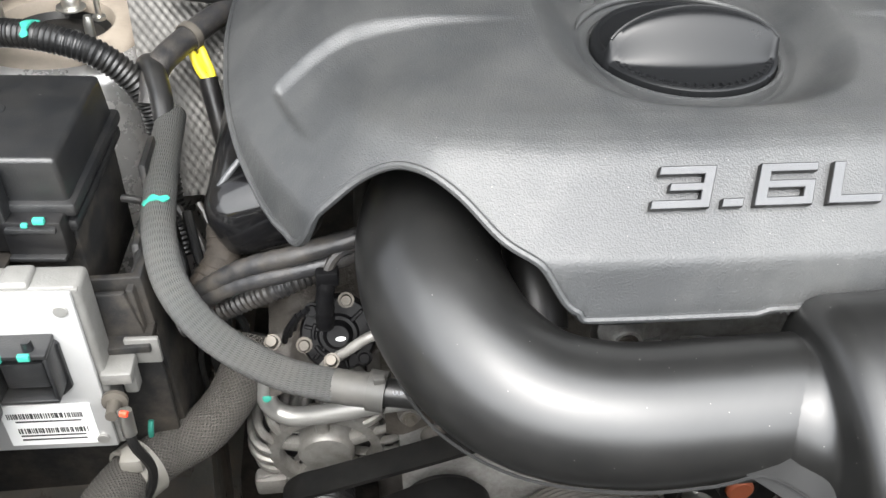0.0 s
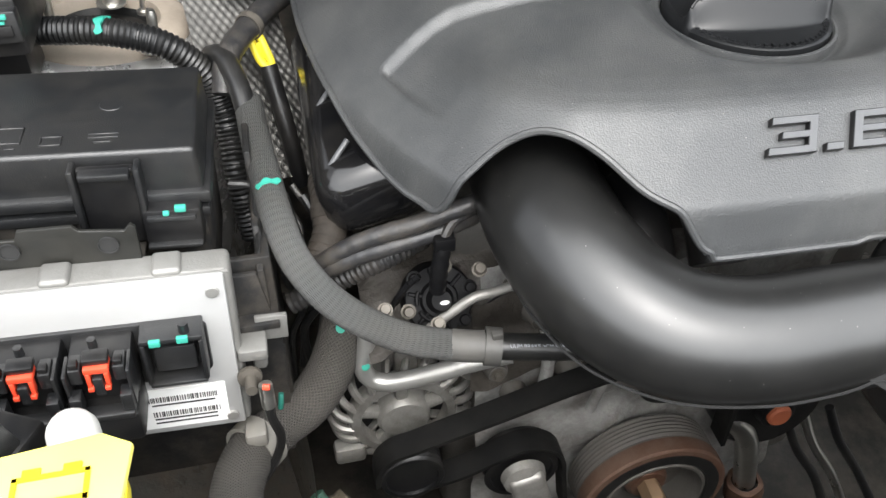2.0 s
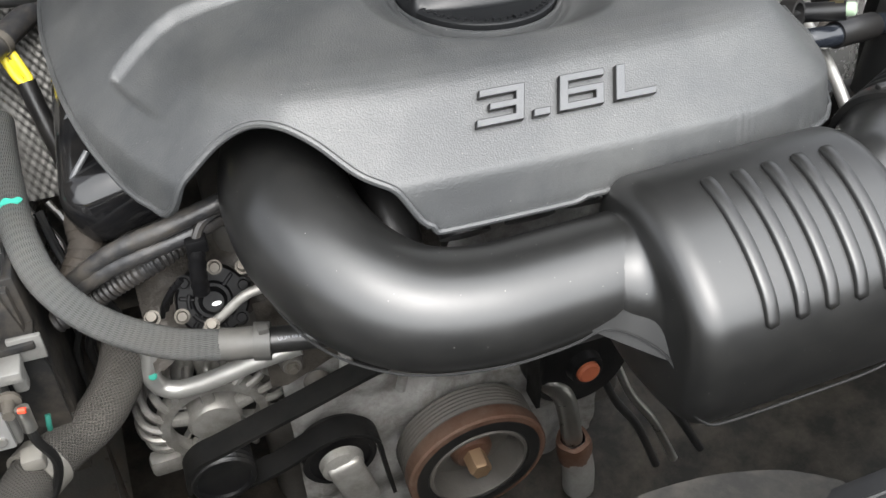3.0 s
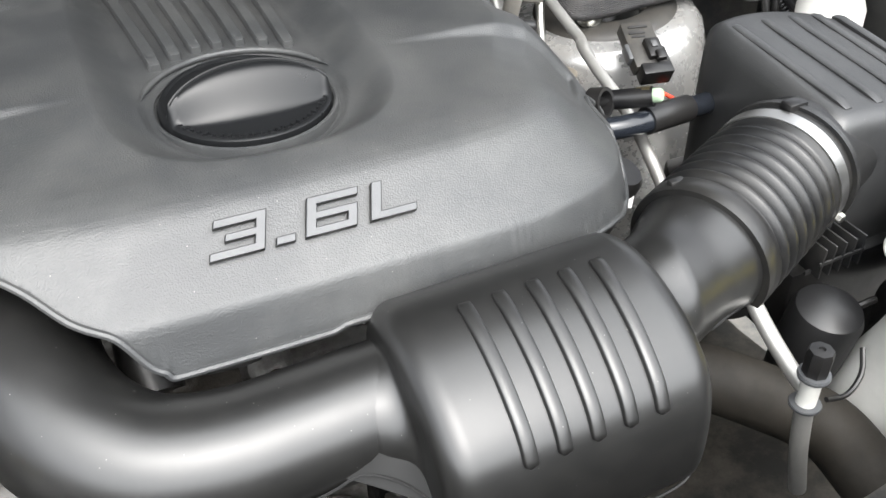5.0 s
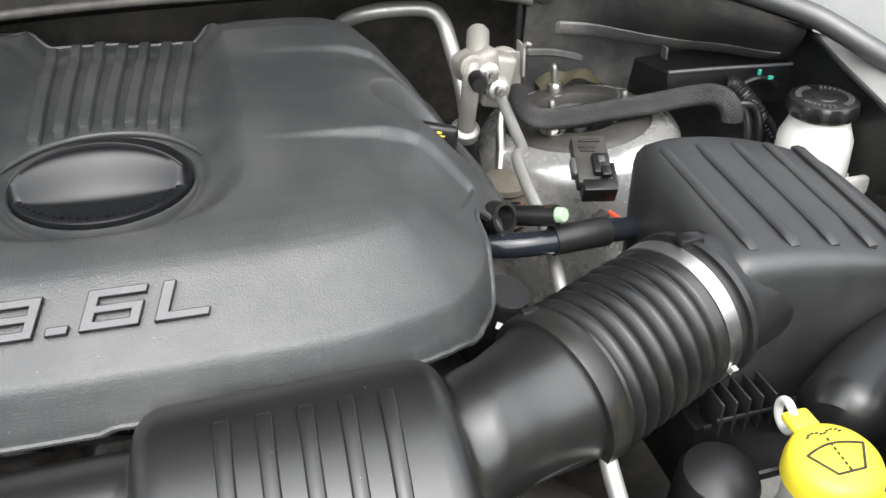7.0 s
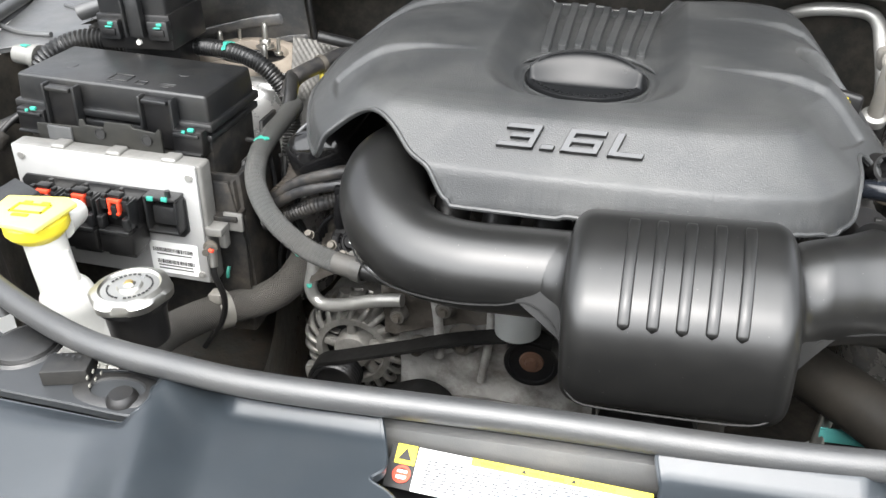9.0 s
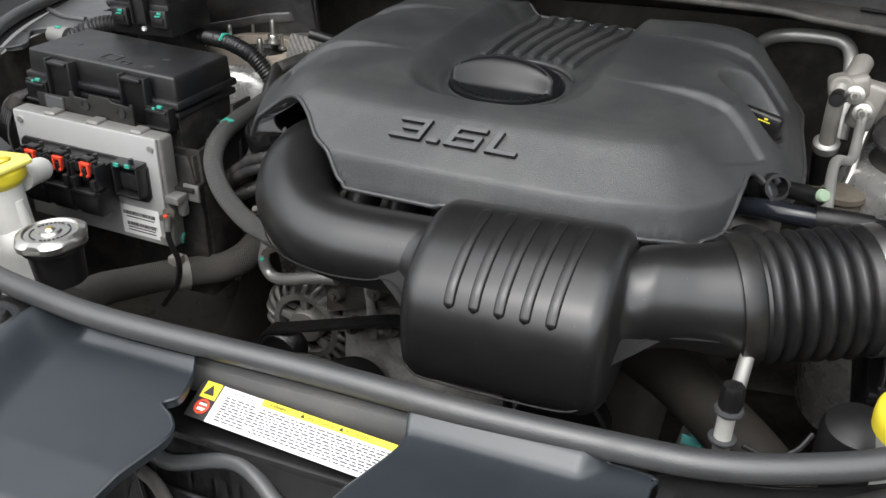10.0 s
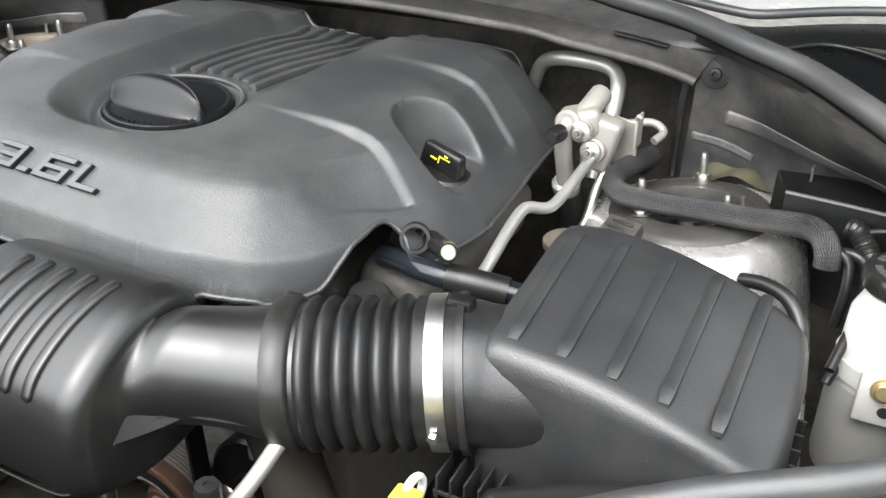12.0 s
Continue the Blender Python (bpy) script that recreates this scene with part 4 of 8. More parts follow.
def shield(side, label):
    flip = Matrix.Diagonal((side, 1, 1, 1))
    ob = thing("inner_wing_shield", (0.55 * side, 0.86, 0.90), label, "plastic shield", "inner wing shields")

    def put(name, bm, mat, label=""):
        bm.transform(flip)
        if side < 0:
            bmesh.ops.reverse_faces(bm, faces=bm.faces[:])
        part(name, bm, mat, ob, label)

    put("panel", thicken(sheet(wall_point, 60, 30), 0.003), SHIELD)
    put("crest_flange", thicken(ruled(WALL_TOP[:7], [(x, y - 0.010, z - 0.012) for x, y, z in ((0.45, 0.860, 1.055), (0.478, 0.820, 1.060), (0.510, 0.797, 1.059), (0.548, 0.766, 1.054), (0.59, 0.724, 1.047), (0.622, 0.695, 1.039), (0.662, 0.656, 1.027))], 3), 0.003), DUSTGREY, "dusty grey flange under the seal")
    put("stiffening_rib", pressed([(0.105, 0.265), (0.16, 0.268), (0.26, 0.272), (0.40, 0.285), (0.55, 0.295), (0.70, 0.285), (0.82, 0.25), (0.93, 0.20)], 0.038, 0.004), SHIELD)
    put("lower_lip", pressed([(0.01, 0.385), (0.12, 0.392), (0.265, 0.43)], 0.020, 0.0035), SHIELD)
    put("push_clip", lathe([(0, 0.001), (0.0028, 0.001), (0.0034, 0.0045), (0.0058, 0.0042), (0.0068, 0.0018), (0.0145, 0.0012), (0.0150, 0.0)], 32, aim((0.451, 0.8365, 1.022), (0.451, 0.5, 1.06))), BLACK)
    put("edge_strip", tube([(0.4245, 0.842, 1.040), (0.422, 0.838, 1.000), (0.420, 0.840, 0.96), (0.419, 0.842, 0.90)], 0.0042, 8, 0.006), BLACK)
    return ob


def pressed(line, half, h):
    """A long rib pressed out of the shield, flat on top."""
    path = spline([(u, v, 0.0) for u, v in line], 0.012)
    bm = bmesh.new()
    rows = []
    for i, q in enumerate(path):
        end = i in (0, len(path) - 1)
        k, o = (0.6, 0.0) if end else (1.0, 1.0)
        rows.append([bm.verts.new(wall_point(q.x, q.y + w * half * k) + Vector((0, 0.001 - d * h * o, 0))) for w, d in ((-1.0, 0.0), (-0.82, 0.7), (-0.62, 1.0), (0.62, 1.0), (0.82, 0.7), (1.0, 0.0))])
    for p, q in zip(rows, rows[1:]):
        for k in range(5):
            bm.faces.new((p[k], p[k + 1], q[k + 1], q[k]))
    bm.faces.new(rows[0])
    bm.faces.new(rows[-1])
    return bm


shield(1, "dusty black plastic shield beside the firewall")
shield(-1, "dusty black plastic shield behind the fuse box tower")

# strut towers with their studs
def tower(cx, cy, zt, side, label, top, studs, small, reach, slim=1.0):
    ob = thing("strut_tower", (cx, cy, zt - 0.3), label, "strut tower", "strut towers")
    lean = Matrix.Translation((cx, cy, zt)) @ Matrix.Rotation(radians(5 * side), 4, "Y")
    part("tower", lathe([(r * slim, z) for r, z in ((0.150, -0.35), (0.142, -0.15), (0.132, -0.06), (0.124, -0.022), (0.113, -0.007), (0.098, -0.002))] + [(0.060, -0.002)], 56, lean), PAINT, ob, "silver painted steel with dust")
    part("top_plate", lathe([(0.0, -0.014), (0.046, -0.012), (0.048, 0.0), (0.050, 0.005), (0.054, 0.0065), (0.060, 0.0055), (0.060 + 0.42 * (reach - 0.06), 0.0052), (0.060 + 0.69 * (reach - 0.06), 0.0028), (0.060 + 0.88 * (reach - 0.06), -0.0010), (reach, -0.010)], 56, lean), top, ob, "dusty top")
    part("strut_mount", lathe([(0.0, -0.006), (0.018, -0.006), (0.020, -0.010), (0.040, -0.011), (0.046, -0.006)], 40, lean), RUBBER, ob)
    up = lean.to_3x3() @ Vector((0, 0, 1))
    for x, y in studs:
        p = Vector((x, y, zt + 0.003))
        st = part("stud", lathe([(0, 0.036), (0.0030, 0.0355), (0.0036, 0.033), (0.0042, 0.030), (0.0042, 0.0)], 12, aim(p, p + up)), STEEL, ob, "zinc threaded stud")
        part("nut", hexbolt(p, up, 0.0080, 0.012, 0.0135), STEEL, st)
    for x, y in small:
        p = Vector((x, y, zt))
        part("small_stud", lathe([(0, 0.024), (0.0026, 0.0235), (0.0028, 0.003), (0.006, 0.003), (0.006, 0.0)], 10, aim(p, p + up)), STEEL, ob)
    return ob


tower(-0.486, 0.768, 0.943, 1, "silver strut tower with dusty top and zinc studs", TOWERTOP, [(-0.527, 0.752), (-0.481, 0.800), (-0.4375, 0.700)], [(-0.528, 0.815), (-0.4516, 0.779)], 0.080, 0.80)
tower(0.460, 0.752, 0.906, -1, "silver strut tower with bright studs beside the firewall", DARKTOP, [(0.459, 0.813), (0.501, 0.720), (0.4187, 0.7187)], [(0.5106, 0.755), (0.447, 0.728)], 0.084, 0.9)
paper = solo("foil_scrap", thicken(sheet(lambda u, v: (0.445 + 0.090 * u, 0.846 - 0.035 * v * (1 - 0.5 * u), 0.912 + 0.016 * math.sin(3 * u) - 0.010 * v + 0.004 * math.sin(9 * u + 4 * v)), 12, 6), 0.001), surface("olive_foil", (0.13, 0.12, 0.07), 0.45, metal=0.3, dust=0.4), (0.47, 0.85, 0.92), "crumpled olive insulation scrap on the tower", "insulation")

# left inner wing
SEAL_LINE = [(-0.905, 0.93, 1.005), (-0.884, 0.819, 1.0), (-0.825, 0.62, 0.995), (-0.725, 0.443, 0.980), (-0.655, 0.341, 0.970), (-0.57, 0.249, 0.962), (-0.500, 0.200, 0.956), (-0.426, 0.150, 0.951), (-0.321, 0.104, 0.948), (-0.235, 0.088, 0.947), (-0.156, 0.083, 0.945),
             (0.0, 0.090, 0.940), (0.125, 0.093, 0.936), (0.221, 0.098, 0.935), (0.280, 0.104, 0.935), (0.335, 0.122, 0.936), (0.386, 0.149, 0.938), (0.444, 0.198, 0.945), (0.492, 0.248, 0.953), (0.560, 0.297, 0.962), (0.632, 0.338, 0.970), (0.70, 0.39, 0.974), (0.75, 0.46, 0.972), (0.775, 0.52, 0.971)]
seal = solo("hood_seal", tube(SEAL_LINE, 0.0094, 16, 0.008), SEAL, (0, 0.09, 0.93), "black rubber bulb seal round the engine bay", "rubber seal")
part("carrier", ruled([(x, y - 0.004, z - 0.010) for x, y, z in SEAL_LINE], [(x, y + 0.016, z - 0.016) for x, y, z in SEAL_LINE], 2, n=160), BLACK, seal)

RAILDIRT = surface("dirty_rail_paint", (0.15, 0.145, 0.13), 0.35, dust=1.0, dust_colour=(0.21, 0.165, 0.12), dents=0.5, dust_scale=16.0)
left_wing = thing("inner_wing", (-0.72, 0.55, 0.60), "dark plastic inner wing with dusty pockets", "inner wing", kind="")
INNER = [(-0.80, 0.92, 0.985), (-0.80, 0.66, 0.970), (-0.787, 0.56, 0.962), (-0.735, 0.462, 0.954), (-0.660, 0.394, 0.949), (-0.597, 0.328, 0.945), (-0.53, 0.262, 0.941)]
part("wall", thicken(ruled(INNER, [(-0.74, 0.92, 0.45), (-0.74, 0.66, 0.45), (-0.73, 0.56, 0.45), (-0.69, 0.46, 0.45), (-0.63, 0.39, 0.45), (-0.58, 0.325, 0.45), (-0.53, 0.25, 0.45)], 8), 0.004), APRON, left_wing)
part("bay_side", thicken(ruled([(-0.40, 0.62, 0.80), (-0.365, 0.50, 0.72), (-0.36, 0.40, 0.66), (-0.40, 0.28, 0.64)], [(-0.40, 0.66, 0.42), (-0.38, 0.52, 0.42), (-0.38, 0.40, 0.42), (-0.42, 0.26, 0.42)], 8), 0.006), RAILDIRT, left_wing, "dirty painted frame rail")
part("bay_floor", thicken(ruled([(-0.36, 0.20, 0.50), (-0.38, 0.60, 0.50), (-0.38, 0.93, 0.52)], [(-0.76, 0.20, 0.53), (-0.76, 0.60, 0.55), (-0.76, 0.93, 0.58)], 8), 0.006), RAILDIRT, left_wing, "dirt-covered bay floor")
BROWNCAST = surface("dusty_brown_casting", (0.10, 0.085, 0.06), 0.7, dust=0.8, dust_colour=(0.035, 0.028, 0.02), dust_scale=45.0, grain=0.4, grain_scale=300, dents=0.9)
flange = thing("frame_bracket", (-0.37, 0.41, 0.56), "dusty brown cast bracket with small bolts", "bracket")
part("arm", tube([(-0.405, 0.375, 0.575), (-0.380, 0.395, 0.595), (-0.350, 0.415, 0.615), (-0.325, 0.432, 0.628)], 0.022, 16, 0.004, radius=lambda s, t: 1 + 0.10 * math.sin(s * 210) + 0.05 * math.sin(s * 530)), BROWNCAST, flange)
part("foot", box(-0.385, 0.385, 0.560, 0.070, 0.050, 0.040, 0.010, 3, Matrix.Rotation(radians(0), 4, "Z")), BROWNCAST, flange)
for p in ((-0.392, 0.378, 0.602), (-0.368, 0.394, 0.622), (-0.348, 0.408, 0.636)):
    part("bolt", hexbolt(p, (0.1, -0.35, 1), 0.0055, 0.006, 0.008), DULLBOLT, flange)
solo("green_strap", tube([(-0.318, 0.432, 0.668), (-0.313, 0.427, 0.658), (-0.293, 0.420, 0.630), (-0.267, 0.413, 0.600), (-0.245, 0.409, 0.580), (-0.22, 0.40, 0.56)], 0.0042, 12, 0.005, wide=1.6), surface("green_webbing", (0.030, 0.085, 0.060), 0.7, dust=0.5, dust_colour=(0.06, 0.07, 0.05), grain=0.4, grain_scale=500), (-0.27, 0.41, 0.57), "faded green strap hanging low beside the alternator", "strap").location += Vector((-0.040, 0.0, -0.014))
right_wing = thing("inner_wing", (0.70, 0.50, 0.60), "black plastic inner wing beside the air box", "inner wing")
part("shelf", thicken(ruled([(0.445, 0.215, 0.925), (0.50, 0.262, 0.930), (0.57, 0.312, 0.935), (0.64, 0.352, 0.942), (0.70, 0.41, 0.95), (0.745, 0.50, 0.955), (0.755, 0.56, 0.95)], [(0.435, 0.30, 0.80), (0.49, 0.335, 0.80), (0.58, 0.345, 0.80), (0.645, 0.40, 0.82), (0.665, 0.47, 0.84), (0.68, 0.56, 0.86), (0.70, 0.70, 0.88)], 6), 0.004), BLACK, right_wing)
part("moulded_duct", tube([(0.442, 0.279, 0.880), (0.455, 0.288, 0.884), (0.50, 0.314, 0.885), (0.56, 0.342, 0.886), (0.62, 0.376, 0.888), (0.66, 0.41, 0.888)], 0.033, 32, 0.006, radius=lambda s, t: math.sqrt(max(0.06, 1 - max(0.0, 1 - t / 0.075) ** 2)), wide=0.95), surface("duct_black", (0.010, 0.010, 0.0105), 0.35, spec=0.6, rough_var=0.04, specks=0.3), right_wing, "smooth black moulded duct")
part("ledge_panel", thicken(ruled([(0.534, 0.772, 0.957), (0.61, 0.776, 0.957), (0.69, 0.75, 0.957)], [(0.548, 0.722, 0.955), (0.612, 0.715, 0.955), (0.690, 0.703, 0.955)], 3), 0.004), BOXP, right_wing)
part("ledge_front", thicken(ruled([(0.548, 0.7215, 0.956), (0.612, 0.7145, 0.956), (0.690, 0.7025, 0.956)], [(0.548, 0.716, 0.920), (0.612, 0.710, 0.918), (0.690, 0.698, 0.916)], 3), 0.003), BOXP, right_wing)
part("ledge_end", thicken(ruled([(0.5475, 0.7225, 0.955), (0.5335, 0.771, 0.957)], [(0.548, 0.716, 0.920), (0.532, 0.780, 0.915)], 3), 0.003), BOXP, right_wing)
part("ledge_edge", tube([(0.548, 0.7215, 0.957), (0.612, 0.7145, 0.957), (0.690, 0.7025, 0.957)], 0.0022, 8, 0.006), LETTER, right_wing)
part("corner_tab", box(0.565, 0.763, 0.962, 0.003, 0.012, 0.016, 0.0008, 1), LETTER, right_wing)
RAIL_IN = [(0.692, 0.790, 0.998), (0.684, 0.690, 0.999), (0.683, 0.620, 0.982), (0.690, 0.535, 0.957), (0.700, 0.47, 0.945), (0.66, 0.40, 0.93)]
part("wall", thicken(ruled(RAIL_IN, [(0.70, 0.80, 0.45), (0.70, 0.74, 0.45), (0.70, 0.66, 0.45), (0.70, 0.56, 0.45), (0.68, 0.47, 0.45), (0.66, 0.38, 0.45)], 8), 0.004), BOXP, right_wing)
part("wall_edge", tube(RAIL_IN, 0.003, 8, 0.01), BOXP, right_wing)
part("top_rail", thicken(ruled(RAIL_IN[1:5], [(0.700, 0.645, 1.000), (0.712, 0.612, 0.990), (0.745, 0.572, 0.970), (0.77, 0.53, 0.960)], 4), 0.004), surface("pale_dusty_rail", (0.42, 0.42, 0.41), 0.34, metal=0.3, dust=0.5, dust_colour=(0.16, 0.145, 0.12)), right_wing, "pale grey dusty rail")

# wings and bumper skin outside the seal
for side in (-1, 1):
    x0 = 1.0 if side < 0 else 0.86

    def wing_skin(u, v, side=side, x0=x0):
        """From the bonnet gap over the shoulder and down to the sill."""
        out = x0 + 0.05 * min(1.0, v / 0.3) + 0.02 * math.sin(3 * u) - 0.06 * max(0.0, v - 0.5)
        down = 0.10 * min(1.0, v / 0.3) ** 2 + 0.62 * max(0.0, v - 0.3) / 0.7
        return (side * out, 0.45 + 1.1 * u, 1.03 - 0.02 * u - 0.05 * (1 - u) ** 2 - down)

    solo("fender", thicken(sheet(wing_skin, 16, 20), 0.003), WHITEPAINT, (side * x0, 0.9, 0.32), "white painted front fender", "fender", "fenders")
solo("fender_trim", thicken(ruled([(-0.925, 0.93, 1.0), (-0.905, 0.82, 0.992), (-0.845, 0.61, 0.986), (-0.745, 0.43, 0.970), (-0.67, 0.325, 0.958), (-0.60, 0.25, 0.946)], [(-1.03, 0.93, 1.03), (-1.02, 0.82, 1.022), (-1.0, 0.58, 1.005), (-0.95, 0.38, 0.978), (-0.86, 0.25, 0.96), (-0.74, 0.17, 0.940)], 4, 0.006), 0.003), BOXP, (-0.8, 0.5, 0.97), "black plastic trim between seal and fender", "trim panel", kind="structure")

# ---- fuse box ----
fuse = thing("fuse_box", (-0.512, 0.50, 0.86), "black lidded fuse box with latches, dusty at the side", "fuse box")
lid_bm = box(-0.515, 0.516, 0.983, 0.240, 0.107, 0.034, 0.0032, 3, taper=0.975)
fuse_lid = part("lid", lid_bm, BOXP, fuse)
part("lid_flange", box(-0.515, 0.516, 0.9655, 0.248, 0.116, 0.010, 0.003, 2), BOXP, fuse_lid)
part("lid_flange", box(-0.515, 0.516, 0.953, 0.244, 0.113, 0.008, 0.002, 2), BOXP, fuse_lid)
part("body", box(-0.514, 0.514, 0.912, 0.236, 0.100, 0.090, 0.004, 2), DUSTY, fuse)
for x in (-0.570, -0.451):
    latch = part("latch", box(x, 0.4560, 0.966, 0.034, 0.006, 0.058, 0.002), BLACK, fuse)
    part("latch_rib", box(x - 0.019, 0.4545, 0.972, 0.004, 0.013, 0.050, 0.0015), BOXP, latch)
    part("latch_rib", box(x + 0.019, 0.4545, 0.972, 0.004, 0.013, 0.050, 0.0015), BOXP, latch)
    part("latch_lip", box(x, 0.4510, 0.9925, 0.030, 0.009, 0.005, 0.0015), BOXP, latch)
for x in (-0.612, -0.416):
    sock = part("side_socket", box(x, 0.4555, 0.950, 0.036, 0.016, 0.030, 0.002), BLACK, fuse)
    part("socket_lip", box(x, 0.4495, 0.960, 0.030, 0.010, 0.004, 0.001), BOXP, sock)
    part("socket_lip", box(x, 0.4480, 0.939, 0.034, 0.010, 0.003, 0.001), BOXP, sock)
    part("paint_mark", box(x + 0.006, 0.4475, 0.9665, 0.007, 0.004, 0.004, 0.0008), TEAL, sock)
    part("paint_mark", box(x - 0.003, 0.4470, 0.9635, 0.004, 0.003, 0.003, 0.0008), TEAL, sock)
bracket = part("bracket", prism([(-0.590, 0.004), (-0.435, 0.0), (-0.435, 0.034), (-0.438, 0.037), (-0.442, 0.032), (-0.468, 0.034), (-0.471, 0.038), (-0.502, 0.037), (-0.505, 0.030), (-0.527, 0.030), (-0.529, 0.036), (-0.534, 0.036), (-0.536, 0.027), (-0.590, 0.025)], 0, 0.003, 0.0008, m=Matrix.Translation((0, 0.432, 0.934)) @ Matrix.Rotation(radians(90), 4, "X")), surface("olive_steel", (0.012, 0.012, 0.0105), 0.5, spec=0.4, dust=0.4, dust_colour=(0.05, 0.045, 0.036)), fuse, "folded dusty steel bracket")
part("bracket_shelf", box(-0.512, 0.444, 0.934, 0.152, 0.024, 0.003, 0.001), DUSTY, bracket)
for x in (-0.509, -0.4525):
    part("bolt_hole", lathe([(0.0062, 0.0), (0.0062, 0.0016), (0.0056, 0.0016), (0.0055, 0.0006), (0, 0.0006)], 20, aim((x, 0.4285, 0.957), (x, 0.3, 0.957))), INK, bracket)
part("clear_cover", box(-0.560, 0.4285, 0.950, 0.030, 0.004, 0.018, 0.001), STEELGREY, fuse)
# pressed symbols on the lid
for x0, y0, x1, y1 in ((-0.525, 0.495, -0.501, 0.4960), (-0.525, 0.478, -0.501, 0.4790), (-0.525, 0.478, -0.5240, 0.4960), (-0.5020, 0.478, -0.501, 0.4960), (-0.523, 0.472, -0.517, 0.4730), (-0.509, 0.472, -0.503, 0.4730), (-0.490, 0.474, -0.489, 0.484), (-0.478, 0.474, -0.477, 0.484), (-0.490, 0.483, -0.477, 0.4840), (-0.490, 0.474, -0.477, 0.4750), (-0.462, 0.484, -0.444, 0.4850), (-0.462, 0.480, -0.444, 0.4810), (-0.458, 0.475, -0.448, 0.4760)):
    part("pressed_symbol", box((x0 + x1) / 2, (y0 + y1) / 2, 1.0003, x1 - x0, y1 - y0, 0.0012, 0.0003, 1), BOXP, fuse_lid)
part("pressed_disc", lathe([(0, 0.0007), (0.0075, 0.0006), (0.0082, 0.0)], 24, Matrix.Translation((-0.452, 0.520, 0.9998))), BOXP, fuse_lid)
part("pressed_disc", lathe([(0, 0.0007), (0.0075, 0.0006), (0.0082, 0.0)], 24, Matrix.Translation((-0.590, 0.505, 0.9998))), BOXP, fuse_lid)
tray = thing("fuse_box_tray", (-0.45, 0.47, 0.70), "dusty black plastic tray holding the fuse box", "plastic tray")
part("front", prism([(-0.615, 0.0), (-0.368, 0.0), (-0.362, 0.12), (-0.372, 0.195), (-0.395, 0.195), (-0.400, 0.180), (-0.60, 0.180)], 0, 0.005, 0.0015, m=Matrix.Translation((0, 0.442, 0.715)) @ Matrix.Rotation(radians(90), 4, "X")), DUSTY, tray)
part("side", prism([(0.44, 0.0), (0.57, 0.0), (0.57, 0.23), (0.53, 0.23), (0.525, 0.205), (0.475, 0.205), (0.47, 0.195), (0.44, 0.195)], 0, 0.005, 0.0015, m=Matrix.Translation((-0.372, 0, 0.715)) @ Matrix(((0, 0, 1, 0), (1, 0, 0, 0), (0, 1, 0, 0), (0, 0, 0, 1)))), DUSTY, tray)
part("corner_lip", tube([(-0.398, 0.452, 0.908), (-0.376, 0.450, 0.909), (-0.368, 0.458, 0.911), (-0.368, 0.475, 0.914), (-0.368, 0.50, 0.922), (-0.369, 0.515, 0.925), (-0.385, 0.520, 0.926)], 0.0028, 8, 0.004), BOXP, tray)
post = [(-0.398, 0.447), (-0.362, 0.447), (-0.362, 0.535), (-0.368, 0.535), (-0.368, 0.453), (-0.398, 0.453)]
part("corner_post", prism(post, 0.74, 0.915, 0.0015), DUSTY, tray)
part("post_shelf", prism([(-0.42, 0.425), (-0.362, 0.425), (-0.362, 0.452), (-0.42, 0.452)], 0.868, 0.874, 0.001), DUSTY, tray)
part("wire_plug", lathe([(0, 0.018), (0.003, 0.017), (0.0042, 0.012), (0.0042, 0.0)], 14, aim((-0.404, 0.501, 0.910), (-0.402, 0.49, 0.95))), WHITEP, tray, "white wire plug")
part("wire_plug", lathe([(0, 0.010), (0.0045, 0.009), (0.0055, 0.0)], 12, aim((-0.411, 0.502, 0.896), (-0.409, 0.49, 0.93))), BLUEP, tray, "blue wire plug")

# ---- engine control module ----
MODULE = surface("module_casting", (0.22, 0.217, 0.205), 0.5, metal=0.45, grain=0.4, grain_scale=600, dust=0.4, dust_colour=(0.12, 0.11, 0.095), dust_scale=40.0)
ecm = thing("engine_control_module", (-0.495, 0.41, 0.80), "silver aluminium control module with black plugs", "control module")
plate = part("face_plate", join(box(-0.494, 0.4035, 0.8735, 0.218, 0.004, 0.143, 0.0015, 2)), PLATE, ecm, "brushed aluminium plate")
part("housing", box(-0.494, 0.4175, 0.8715, 0.226, 0.024, 0.146, 0.004, 3), MODULE, ecm)
part("edge_step", box(-0.494, 0.4080, 0.9425, 0.224, 0.004, 0.003, 0.001), MODULE, ecm)
for x in (-0.550, -0.4835, -0.4187):
    part("top_lug", box(x, 0.417, 0.9445, 0.018, 0.020, 0.007, 0.003, 3), MODULE, ecm)
for x, z in ((-0.592, 0.934), (-0.393, 0.932), (-0.393, 0.812)):
    part("screw", lathe([(0, 0.0012), (0.0026, 0.0022), (0.0042, 0.0018), (0.0044, 0)], 14, aim((x, 0.4015, z), (x, 0.3, z))), BRIGHT, ecm)
RECESS = [(-0.597, 0.0), (-0.592, -0.005), (-0.407, -0.005), (-0.400, 0.003), (-0.400, 0.042), (-0.407, 0.049), (-0.590, 0.049), (-0.597, 0.042)]
rec = part("connector_base", prism(RECESS, 0, 0.004, 0.0015, m=Matrix.Translation((0, 0.4025, 0.864)) @ Matrix.Rotation(radians(90), 4, "X")), BOXP, ecm)
